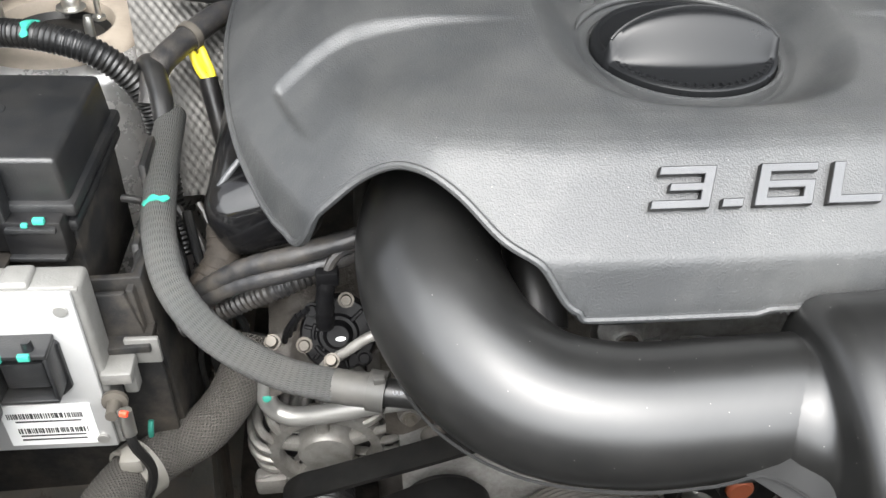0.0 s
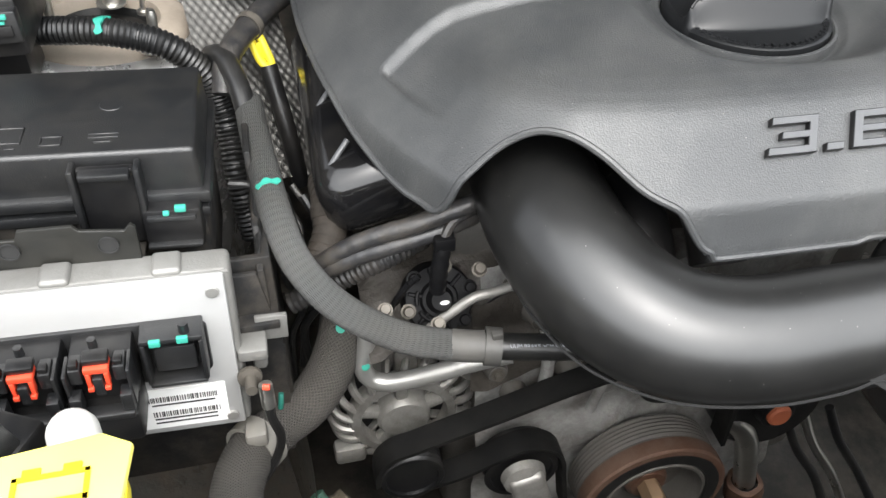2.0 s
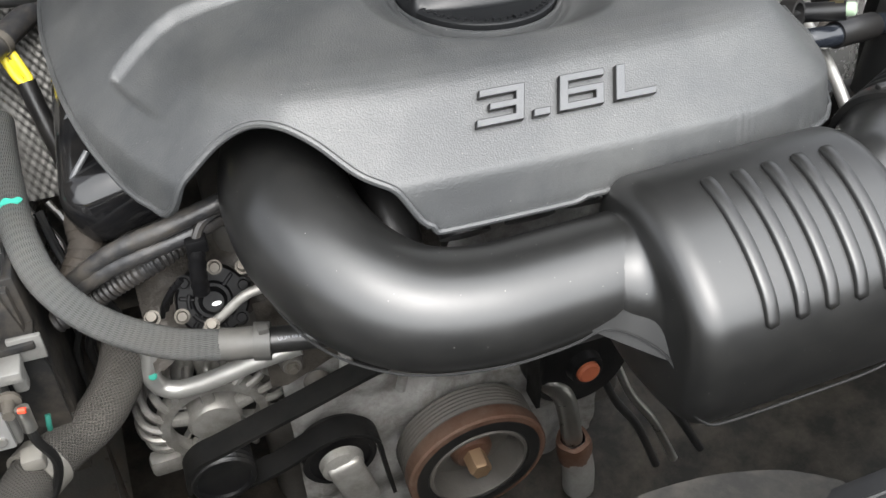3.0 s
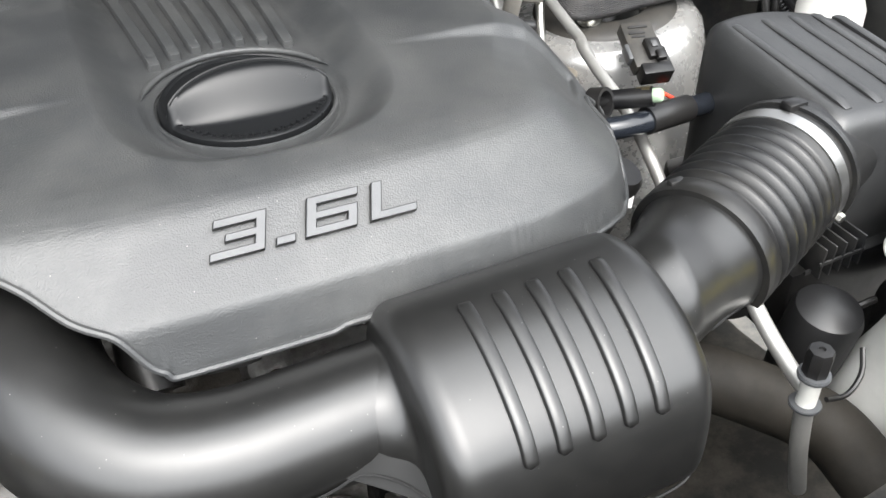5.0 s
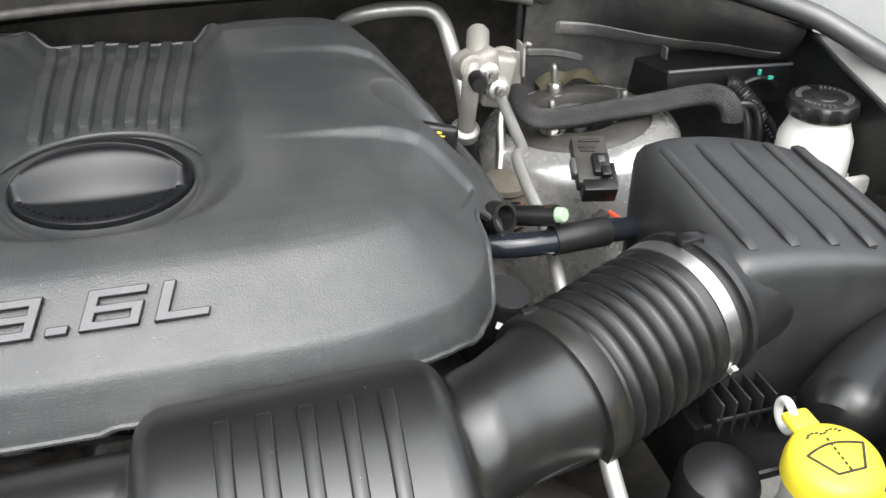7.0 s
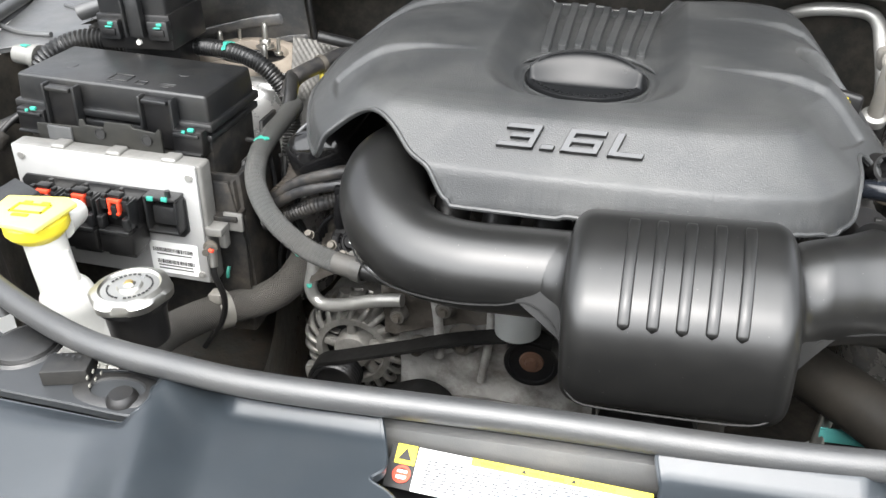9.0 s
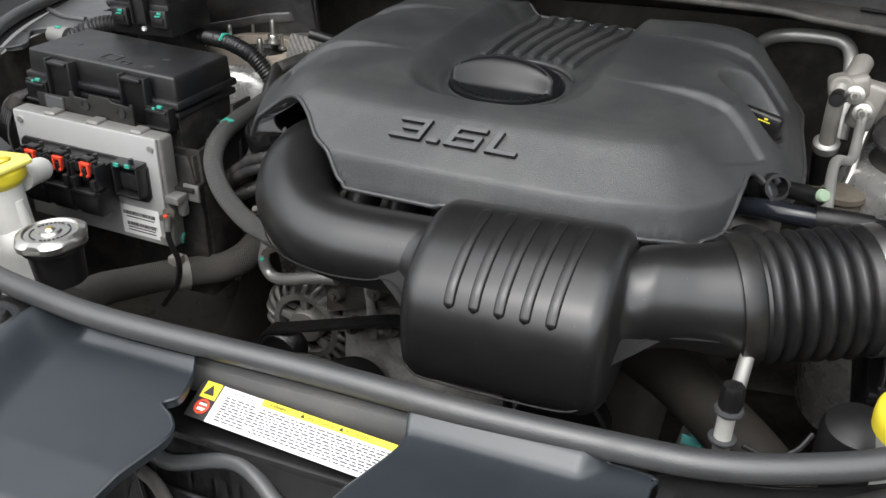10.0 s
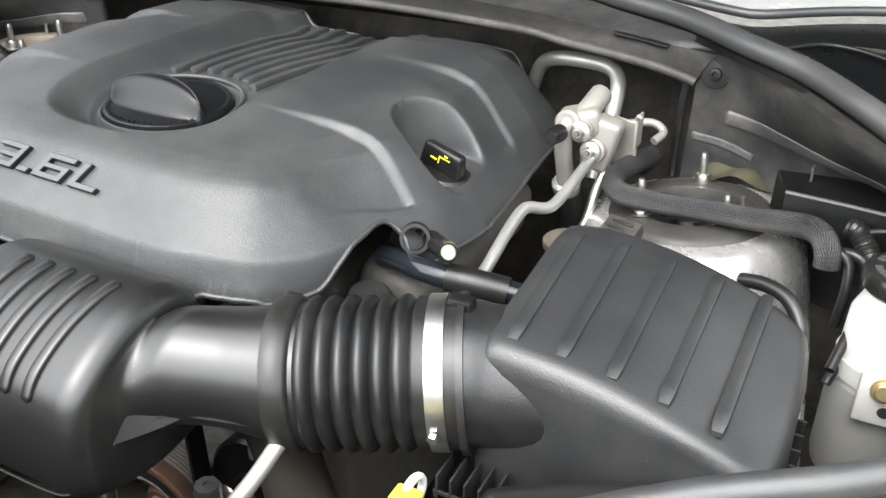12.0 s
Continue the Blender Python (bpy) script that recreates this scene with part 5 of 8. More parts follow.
for x in (-0.5460, -0.5040, -0.4625):
    plug = part("plug", box(x, 0.388, 0.892, 0.037, 0.028, 0.036, 0.003, 2), BLACK, ecm)
    part("plug_boot", box(x, 0.3745, 0.866, 0.0395, 0.036, 0.026, 0.004, 2), BLACK, plug)
    part("lock", box(x, 0.3690, 0.9130, 0.0145, 0.011, 0.0045, 0.001), RED, plug, "red slide lock")
    part("lock_top", box(x, 0.3715, 0.9175, 0.0150, 0.010, 0.0045, 0.001), BLACK, plug)
    for k in (-1, 1):
        part("lock_leg", box(x + k * 0.0052, 0.3660, 0.9060, 0.0026, 0.006, 0.011, 0.0006), RED, plug)
        part("lock_foot", box(x + k * 0.0048, 0.3640, 0.8995, 0.0034, 0.005, 0.003, 0.0005), RED, plug)
        part("plug_ear", box(x + k * 0.0125, 0.3720, 0.9080, 0.0070, 0.014, 0.012, 0.001), BOXP, plug)
        part("ear_tip", box(x + k * 0.0125, 0.3690, 0.9160, 0.0050, 0.006, 0.004, 0.0008), BLACK, plug)
        part("guide_rail", box(x + k * 0.0178, 0.3700, 0.8985, 0.0022, 0.018, 0.030, 0.0006), BOXP, plug)
        part("side_step", box(x + k * 0.0145, 0.3620, 0.8900, 0.0070, 0.010, 0.014, 0.001), BOXP, plug)
    part("key", lathe([(0, 0.008), (0.0026, 0.0075), (0.0030, 0)], 12, Matrix.Translation((x - 0.004, 0.388, 0.909))), BOXP, plug)
    part("latch_tongue", box(x, 0.3650, 0.9010, 0.0060, 0.006, 0.014, 0.001), BOXP, plug)
    part("shoulder", box(x, 0.3600, 0.8800, 0.0350, 0.010, 0.005, 0.0012), BOXP, plug)
    part("plug_foot", box(x, 0.3735, 0.8505, 0.0340, 0.020, 0.008, 0.002), BOXP, plug)
sock = part("open_socket", box(-0.4205, 0.3990, 0.8920, 0.034, 0.003, 0.036, 0), BLACK, ecm)
for x, z, w, h in ((-0.4205, 0.9120, 0.038, 0.004), (-0.4205, 0.8725, 0.036, 0.003), (-0.4380, 0.8920, 0.003, 0.036), (-0.4030, 0.8920, 0.003, 0.036)):
    part("socket_wall", box(x, 0.3915, z, w, 0.019, h, 0.0012), BOXP, sock)
part("pin_carrier", box(-0.4205, 0.3930, 0.8900, 0.026, 0.010, 0.022, 0.002), BOXP, sock)
for x, z in ((-0.4300, 0.9125), (-0.4135, 0.9135)):
    part("paint_mark", box(x, 0.3815, z, 0.0068, 0.003, 0.0046, 0.0005), TEAL, sock)
part("key", lathe([(0, 0.008), (0.0030, 0.0075), (0.0034, 0)], 12, Matrix.Translation((-0.4125, 0.388, 0.9135))), BOXP, sock)
label = part("barcode_label", box(-0.424, 0.4010, 0.8285, 0.058, 0.0008, 0.040, 0), LABEL, plate, "white label with bar codes")
random.seed(4)
for row, (z, h) in enumerate(((0.8385, 0.0050), (0.8235, 0.0050))):
    x = -0.449 + 0.004 * row
    bars = bmesh.new()
    while x < -0.400:
        w = random.choice((0.0005, 0.0007, 0.0011))
        bars = join(bars, box(x, 0.4004, z, w, 0.0005, h, 0))
        x += w + random.choice((0.0005, 0.0007, 0.0010))
    tagged(part("bar_code", bars, INK, label), kind="stuff")
for z in (0.8330, 0.8185, 0.8145):
    tagged(part("text_bar", box(-0.424, 0.4004, z, 0.042, 0.0005, 0.0012, 0), INK, label))
part("side_bracket", join(box(-0.374, 0.412, 0.868, 0.020, 0.020, 0.010, 0.002), box(-0.370, 0.418, 0.856, 0.010, 0.012, 0.026, 0.003), box(-0.360, 0.425, 0.872, 0.022, 0.004, 0.022, 0.001)), MODULE, ecm, "cast bracket with bolt")
part("bracket_bolt", lathe([(0, 0.016), (0.004, 0.016), (0.0045, 0.004), (0.0085, 0.003), (0.0085, 0)], 14, aim((-0.378, 0.402, 0.850), (-0.372, 0.30, 0.86))), DULLBOLT, ecm)
ground_wire = solo("ground_wire", tube([(-0.377, 0.392, 0.846), (-0.377, 0.386, 0.825), (-0.374, 0.392, 0.790), (-0.385, 0.395, 0.755), (-0.41, 0.39, 0.72)], 0.0035, 8, 0.006), RUBBER, (-0.38, 0.39, 0.75), "black earth wire with crimped eyelet", "wire")
part("eyelet", tube([(-0.377, 0.391, 0.852), (-0.377, 0.387, 0.834)], 0.0048, 10, 0.004), STEEL, ground_wire)
part("paint_mark", tube([(-0.3785, 0.388, 0.853), (-0.3740, 0.387, 0.853)], 0.0022, 8, 0.003), RED, ground_wire)
part("green_sleeve", tube([(-0.369, 0.405, 0.824), (-0.370, 0.402, 0.818), (-0.371, 0.402, 0.812)], 0.0020, 8, 0.004), surface("dark_teal", (0.015, 0.12, 0.09), 0.5), ground_wire)

# ---- relay box behind ----
relay = thing("relay_box", (-0.575, 0.64, 0.96), "black relay box with two side latches", "relay box")
part("lid", box(-0.578, 0.645, 1.060, 0.094, 0.080, 0.070, 0.006, 3, taper=0.95), BOXP, relay)
part("body", box(-0.5765, 0.645, 1.010, 0.100, 0.086, 0.044, 0.003), BLACK, relay)
part("base", box(-0.580, 0.660, 0.966, 0.080, 0.050, 0.046, 0.004), BLACK, relay)
for x in (-0.606, -0.540):
    so = part("side_socket", box(x, 0.600, 1.014, 0.027, 0.012, 0.024, 0.002), BOXP, relay)
    part("paint_mark", box(x + 0.004, 0.5935, 1.0225, 0.007, 0.003, 0.0035, 0.0006), TEAL, so)
    part("paint_mark", box(x + 0.001, 0.5930, 1.0185, 0.009, 0.003, 0.0018, 0.0004), TEAL, so)
    part("slot", box(x, 0.5935, 1.012, 0.018, 0.003, 0.008, 0.0005), BLACK, so)
cl = part("latch", box(-0.571, 0.598, 1.030, 0.018, 0.006, 0.050, 0.002), BOXP, relay)
part("latch_rib", box(-0.582, 0.596, 1.036, 0.003, 0.010, 0.060, 0.001), BOXP, cl)
part("latch_rib", box(-0.560, 0.596, 1.036, 0.003, 0.010, 0.060, 0.001), BOXP, cl)
part("white_plug", lathe([(0, 0.003), (0.003, 0.0028), (0.0038, 0)], 14, aim((-0.572, 0.6015, 0.998), (-0.572, 0.5, 1.0))), WHITEP, relay, "small white plug")

# ---- coolant bottle, its cap, and the radiator cap ----
bottle = thing("coolant_bottle", (-0.44, 0.25, 0.80), "off-white plastic bottle with flat yellow cap", "coolant bottle")
part("neck", tube([(-0.452, 0.252, 0.80), (-0.455, 0.252, 0.86), (-0.458, 0.251, 0.90), (-0.460, 0.251, 0.945)], 0.022, 24, 0.006, radius=lambda s, t: 1.6 - 0.75 * sstep(0.1, 0.65, t)), WHITEP, bottle)
part("shoulder", box(-0.415, 0.225, 0.765, 0.080, 0.070, 0.080, 0.022, 4), WHITEP, bottle)
part("side_lobe", tube([(-0.452, 0.248, 0.79), (-0.452, 0.248, 0.84), (-0.450, 0.249, 0.870), (-0.447, 0.250, 0.888), (-0.446, 0.250, 0.897)], 0.027, 24, 0.004, radius=lambda s, t: (1.25 - 0.25 * sstep(0.2, 0.7, t)) * math.sqrt(max(0.03, 1 - max(0.0, (t - 0.72) / 0.28) ** 2))), WHITEP, bottle)
part("spigot", tube([(-0.441, 0.252, 0.875), (-0.4425, 0.251, 0.905), (-0.4435, 0.250, 0.924)], 0.0072, 14, 0.003, radius=lambda s, t: 1.15 - 0.35 * t), WHITEP, bottle)
part("vent_lobe", tube([(-0.458, 0.272, 0.936), (-0.464, 0.290, 0.934), (-0.471, 0.312, 0.930), (-0.4735, 0.322, 0.928)], 0.0135, 20, 0.003, radius=lambda s, t: math.sqrt(max(0.02, 1 - max(0.0, (t - 0.76) / 0.24) ** 2))), WHITEP, bottle)
PALEYELLOW = surface("pale_yellow_plastic", (0.84, 0.74, 0.17), 0.4, blotch=0.04)
ycap = part("cap", prism([(-0.500, 0.224), (-0.436, 0.216), (-0.430, 0.270), (-0.445, 0.279), (-0.504, 0.273)], 0.960, 0.965, 0.0018, 2), PALEYELLOW, bottle, "flat yellow lift-off cap")
part("cap_ring", lathe([(0.0, 0.961), (0.025, 0.960), (0.0285, 0.956), (0.0285, 0.948), (0.026, 0.944), (0.020, 0.938)], 32, Matrix.Translation((-0.462, 0.250, 0))), YELLOW, ycap)
sym = bmesh.new()
for x0, y0, x1, y1 in ((-0.482, 0.257, -0.448, 0.2592), (-0.482, 0.243, -0.448, 0.2452), (-0.482, 0.243, -0.4798, 0.2592), (-0.4502, 0.243, -0.448, 0.2592), (-0.478, 0.2592, -0.470, 0.2630), (-0.460, 0.2592, -0.452, 0.2630), (-0.474, 0.236, -0.458, 0.240)):
    sym = join(sym, box((x0 + x1) / 2, (y0 + y1) / 2, 0.9656, x1 - x0, y1 - y0, 0.0012, 0))
part("moulded_symbol", sym, surface("ochre_ink", (0.50, 0.38, 0.01), 0.5), ycap)

radcap = thing("coolant_filler", (-0.312, 0.165, 0.90), "silver pressed radiator cap on a black neck", "radiator cap")
M = Matrix.Translation((-0.312, 0.165, 0.950)) @ Matrix.Diagonal((0.98, 0.98, 1.0, 1))
part("neck", lathe([(0.024, -0.05), (0.026, -0.016), (0.030, -0.014), (0.030, -0.010), (0.0, -0.010)], 36, M), BLACK, radcap)
part("crimped_rim", lathe([(0.0, -0.004), (0.030, -0.010), (0.0335, -0.008), (0.0340, -0.002), (0.0315, 0.001), (0.026, 0.0025), (0.024, 0.0008), (0.013, 0.0012), (0.0, 0.0012)], 72, M, lambda a, k: 1.0 + (0.035 if k in (2, 3) else 0.0) * math.copysign(abs(math.sin(6 * a)) ** 0.5, math.sin(6 * a))), STEEL, radcap, "bright stamped steel")
part("centre_disc", lathe([(0.0, 0.0050), (0.004, 0.0050), (0.0055, 0.0035), (0.0095, 0.0035), (0.011, 0.0012)], 32, M), STEEL, radcap)
part("rivet", lathe([(0, 0.0064), (0.0030, 0.0060), (0.0042, 0.0046)], 20, M), surface("brass", (0.70, 0.52, 0.22), 0.35, metal=1.0), radcap)
ring = bmesh.new()
for i in range(30):
    if i % 8 != 7:
        a = 2 * math.pi * i / 30
        ring = join(ring, box(0.0185 * math.cos(a), 0.0185 * math.sin(a), 0.0014, 0.0014, 0.0026, 0.0008, 0, m=Matrix.Rotation(a, 4, "Z")))
ring.transform(M)
tagged(part("stamped_text_bar", ring, INK, radcap), kind="stuff")
black_relay = solo("relay", join(box(-0.527, 0.302, 0.938, 0.050, 0.040, 0.024, 0.002, 2, Matrix.Rotation(radians(-28), 4, "Z") @ Matrix.Rotation(radians(14), 4, "X"))), BOXP, (-0.527, 0.30, 0.925), "square black relay with a smooth top", "relay")
part("relay_foot", box(-0.510, 0.318, 0.915, 0.040, 0.03, 0.036, 0.003, 2, Matrix.Rotation(radians(-28), 4, "Z")), BLACK, black_relay)

# ---- hoses and looms on this side ----
vac = thing("brake_vacuum_hose", (-0.33, 0.45, 0.84), "grey braided brake vacuum hose with printed black end", "vacuum hose")
part("braided_sleeve", tube([(-0.3660, 0.622, 0.930), (-0.3650, 0.605, 0.930), (-0.3630, 0.570, 0.929), (-0.3590, 0.525, 0.928), (-0.3540, 0.480, 0.922), (-0.3440, 0.448, 0.903), (-0.3200, 0.428, 0.876), (-0.2820, 0.416, 0.851), (-0.245, 0.409, 0.840)], 0.0115, 20, 0.005), BRAID, vac)
part("bare_hose", tube([(-0.250, 0.411, 0.842), (-0.228, 0.405, 0.839), (-0.205, 0.400, 0.839), (-0.15, 0.392, 0.834), (-0.09, 0.388, 0.83)], 0.0098, 18, 0.005), RUBBER, vac)
part("worn_cuff", tube([(-0.2450, 0.4095, 0.8402), (-0.234, 0.4065, 0.8395), (-0.222, 0.4040, 0.8390)], 0.0119, 20, 0.003), surface("worn_grey_rubber", (0.052, 0.051, 0.048), 0.6, dust=0.5, dust_colour=(0.12, 0.11, 0.095)), vac)
part("hose_clamp", join(ring_band((-0.2160, 0.4030, 0.8385), (1, -0.25, -0.08), 0.0112, 0.012, 0.0030, 24), box(-0.2140, 0.4000, 0.8530, 0.008, 0.006, 0.006, 0.001)), surface("grey_clamp", (0.045, 0.045, 0.043), 0.55, dust=0.5, dust_colour=(0.10, 0.09, 0.075)), vac)
part("upper_hose", tube([(-0.368, 0.608, 0.933), (-0.371, 0.624, 0.943), (-0.377, 0.646, 0.952), (-0.384, 0.664, 0.953), (-0.392, 0.680, 0.945)], 0.0088, 16, 0.005), RUBBER, vac)
part("paint_mark", smear((-0.3560, 0.502, 0.9255), (0.1, -1, -0.08), 0.0127, 0.006, 40, 130), TEAL, vac)
# printed lettering on the bare hose
prn = bpy.data.curves.new("print", "FONT")
prn.body = "UUM BRAKE >CM,SY(PET)CM<"
prn.size = 0.0040
prn_ob = new("tmp_print", prn)
deps = bpy.context.evaluated_depsgraph_get()
prn_me = bpy.data.meshes.new_from_object(prn_ob.evaluated_get(deps))
bpy.data.objects.remove(prn_ob)
bm = bmesh.new()
bm.from_mesh(prn_me)
for v in bm.verts:
    t = v.co.x
    x, h = -0.206 + t, v.co.y - 0.0015
    v.co = Vector((x, 0.4012 - 0.145 * t - 0.0103 * math.cos(h / 0.0100 + 0.75), 0.8397 - 0.090 * t + 0.0103 * math.sin(h / 0.0100 + 0.75)))
part("printed_text", bm, surface("pale_print", (0.20, 0.21, 0.23), 0.5), vac, "pale printed lettering")

rad_hose = thing("radiator_hose", (-0.37, 0.44, 0.73), "thick dusty woven radiator hose with wire clamp", "radiator hose")
part("hose", tube([(-0.312, 0.505, 0.800), (-0.3195, 0.488, 0.783), (-0.333, 0.468, 0.766), (-0.353, 0.447, 0.757), (-0.379, 0.430, 0.755), (-0.403, 0.400, 0.760), (-0.410, 0.345, 0.778), (-0.396, 0.285, 0.805), (-0.368, 0.22, 0.83)], 0.0190, 24, 0.006), WEAVE, rad_hose)
part("clamp", join(ring_band((-0.395, 0.416, 0.756), (-0.62, -0.75, 0.10), 0.0194, 0.016, 0.0032, 30), box(-0.392, 0.408, 0.780, 0.016, 0.016, 0.014, 0.003)), surface("pale_clamp", (0.20, 0.19, 0.17), 0.5, dust=0.4), rad_hose, "dull steel spring clamp")
part("paint_mark", lathe([(0, 0.001), (0.004, 0.0)], 10, aim((-0.3195, 0.479, 0.8025), (-0.30, 0.45, 0.86))), TEAL, rad_hose)

def conduit(pts, r, pitch=0.0042, n=14):
    return tube(pts, r, n, pitch / 4, radius=lambda s, t: 1.0 + 0.07 * math.sin(2 * math.pi * s / pitch))


loom = thing("wiring_loom", (-0.42, 0.65, 0.88), "black corrugated wiring conduit with teal marks", "wiring loom")
part("conduit", conduit([(-0.535, 0.69, 0.978), (-0.510, 0.680, 0.981), (-0.466, 0.668, 0.981), (-0.426, 0.660, 0.970), (-0.402, 0.660, 0.946), (-0.391, 0.662, 0.918), (-0.387, 0.653, 0.890), (-0.386, 0.63, 0.85), (-0.38, 0.61, 0.80)], 0.0110), RUBBER, loom)
part("paint_mark", smear((-0.4685, 0.668, 0.981), (1, -0.36, 0), 0.0120, 0.008, 20, 150), TEAL, loom)
part("paint_mark", smear((-0.3915, 0.662, 0.918), (0.1, 0.05, -1), 0.0120, 0.010, 190, 310), TEAL, loom)

taped = thing("taped_loom", (-0.33, 0.52, 0.82), "dusty brown-taped wiring loom with dusty branch hoses", "wiring loom")
part("trunk", tube([(-0.312, 0.545, 0.900), (-0.315, 0.515, 0.902), (-0.317, 0.497, 0.893), (-0.325, 0.480, 0.882), (-0.335, 0.470, 0.876), (-0.346, 0.466, 0.868)], 0.0150, 16, 0.0012, radius=lambda s, t: 1 + 0.07 * (s * 130 - math.floor(s * 130)) + 0.05 * math.sin(s * 190) - 0.25 * t), BROWNTAPE, taped, "brown cloth tape")
part("branch", tube([(-0.340, 0.470, 0.876), (-0.322, 0.465, 0.890), (-0.303, 0.460, 0.904), (-0.283, 0.455, 0.914), (-0.263, 0.450, 0.922), (-0.243, 0.450, 0.928), (-0.222, 0.452, 0.932), (-0.20, 0.46, 0.933)], 0.0066, 12, 0.003, radius=lambda s, t: 1 + 0.03 * math.sin(s * 1500)), DUSTHOSE, taped)
part("branch", tube([(-0.345, 0.468, 0.866), (-0.325, 0.463, 0.880), (-0.305, 0.458, 0.893), (-0.280, 0.452, 0.904), (-0.256, 0.450, 0.911), (-0.238, 0.452, 0.914), (-0.215, 0.462, 0.914)], 0.0064, 12, 0.003, radius=lambda s, t: 1 + 0.03 * math.sin(s * 1500)), DUSTHOSE, taped)
part("branch", conduit([(-0.355, 0.475, 0.842), (-0.335, 0.476, 0.850), (-0.303, 0.474, 0.866), (-0.278, 0.474, 0.876), (-0.25, 0.485, 0.88)], 0.0085), DUSTHOSE, taped)

hang = thing("hanging_cables", (-0.345, 0.50, 0.70), "thin dusty black cables beside the radiator hose", "cables")
for i, (x, y) in enumerate(((-0.352, 0.500), (-0.344, 0.512), (-0.336, 0.505), (-0.329, 0.515), (-0.322, 0.500))):
    w = 0.006 * math.sin(2.3 * i)
    part("cable", tube([(x - 0.012, y + 0.03, 0.900), (x + w, y + 0.01, 0.872), (x - 0.004 - w, y, 0.845), (x + 0.006, y - 0.002, 0.815), (x - 0.006 + w, y + 0.006, 0.775), (x - 0.010, y + 0.01, 0.72)], 0.0026 + 0.0006 * (i % 3), 8, 0.005), DUSTHOSE if i % 2 else RUBBER, hang)
part("tape_wrap", tube([(-0.341, 0.505, 0.853), (-0.343, 0.503, 0.842), (-0.341, 0.502, 0.832)], 0.0090, 12, 0.003), BROWNTAPE, hang)

dip = thing("dipstick", (-0.345, 0.655, 0.82), "yellow looped dipstick handle on a black tube", "dipstick")
hp = [(-0.3540, 0.738, 0.900), (-0.3605, 0.742, 0.908), (-0.3650, 0.748, 0.924), (-0.3630, 0.750, 0.930), (-0.3585, 0.750, 0.928), (-0.3535, 0.744, 0.915), (-0.3505, 0.740, 0.904), (-0.3540, 0.738, 0.900)]
part("handle", tube(hp, 0.0036, 10, 0.004), YELLOW, dip)
part("web", box(-0.3575, 0.745, 0.914, 0.008, 0.002, 0.018, 0.0008), YELLOW, dip)
part("stem", tube([(-0.354, 0.738, 0.904), (-0.351, 0.728, 0.885), (-0.345, 0.71, 0.85), (-0.34, 0.70, 0.80)], 0.0080, 14, 0.006), BLACK, dip)
dip.location += Vector((0.0075, -0.048, 0.021))


def dimpled(fn, nu, nv, k=1.0):
    bm = sheet(fn, nu, nv)
    for i, v in enumerate(bm.verts):
        a, b = divmod(i, nv + 1)
        v.co += Vector((0.2, -0.7, 0.6)) * 0.0014 * math.sin(a * 1.57) * math.sin(b * 1.57) * k
    return bm


solo("heat_shield", dimpled(lambda u, v: (-0.414 + 0.080 * u + 0.02 * v, 0.750 - 0.115 * v + 0.02 * u, 0.978 - 0.135 * v - 0.015 * u), 44, 60), surface("dimpled_foil", (0.085, 0.083, 0.078), 0.5, metal=0.9, dust=0.4, dust_colour=(0.06, 0.055, 0.05)), (-0.38, 0.74, 0.80), "dimpled silver heat shield beside the engine", "heat shield", angle=70)

heater = thing("heater_hose", (-0.35, 0.70, 0.90), "dusty black heater hoses across the heat shield", "hose")
part("hose", tube([(-0.384, 0.640, 0.930), (-0.378, 0.660, 0.952), (-0.357, 0.702, 0.958), (-0.334, 0.740, 0.960), (-0.304, 0.782, 0.955), (-0.27, 0.82, 0.94)], 0.0105, 16, 0.005), DUSTHOSE, heater)
part("hose", tube([(-0.372, 0.735, 0.985), (-0.350, 0.742, 0.978), (-0.328, 0.752, 0.970), (-0.30, 0.77, 0.955)], 0.0075, 14, 0.005), RUBBER, heater)
part("clamp", ring_band((-0.357, 0.702, 0.958), (0.5, 0.8, 0.1), 0.0112, 0.007, 0.0012, 24), DULLBOLT, heater)

# clutter between the fuse box and the left wing
side = thing("side_hose", (-0.70, 0.65, 0.94), "black convoluted hose with grey coupling", "hose")
part("conduit", conduit([(-0.610, 0.668, 0.985), (-0.650, 0.668, 0.990), (-0.690, 0.655, 0.987), (-0.722, 0.636, 0.968), (-0.735, 0.62, 0.93)], 0.014, 0.006), RUBBER, side)
part("coupling", lathe([(0.0, 0.032), (0.012, 0.032), (0.013, 0.028), (0.013, 0.010), (0.016, 0.008), (0.016, 0.0), (0, 0)], 22, aim((-0.735, 0.640, 0.970), (-0.80, 0.636, 0.980))), surface("grey_coupling", (0.16, 0.16, 0.15), 0.5, dust=0.3), side)
part("paint_mark", smear((-0.752, 0.6392, 0.973), (-1, -0.06, 0.15), 0.0135, 0.010, 50, 110), TEAL, side)
wires = thing("wire_bundle", (-0.69, 0.47, 0.86), "black wire bundle beside the fuse box", "wire bundle")
for i in range(5):
    o = 0.006 * i
    part("wire", tube([(-0.640 - o, 0.545, 0.945 - o), (-0.680 - o, 0.520, 0.940 - 0.5 * o), (-0.705 - 0.6 * o, 0.490, 0.912 + 0.3 * o), (-0.695 - 0.5 * o, 0.462, 0.885), (-0.665 - 0.3 * o, 0.44, 0.85)], 0.0042, 10, 0.005), RUBBER if i % 2 else BLACK, wires)
part("tape_wrap", tube([(-0.700, 0.50, 0.922), (-0.706, 0.487, 0.910)], 0.014, 14, 0.004), TAPE, wires)
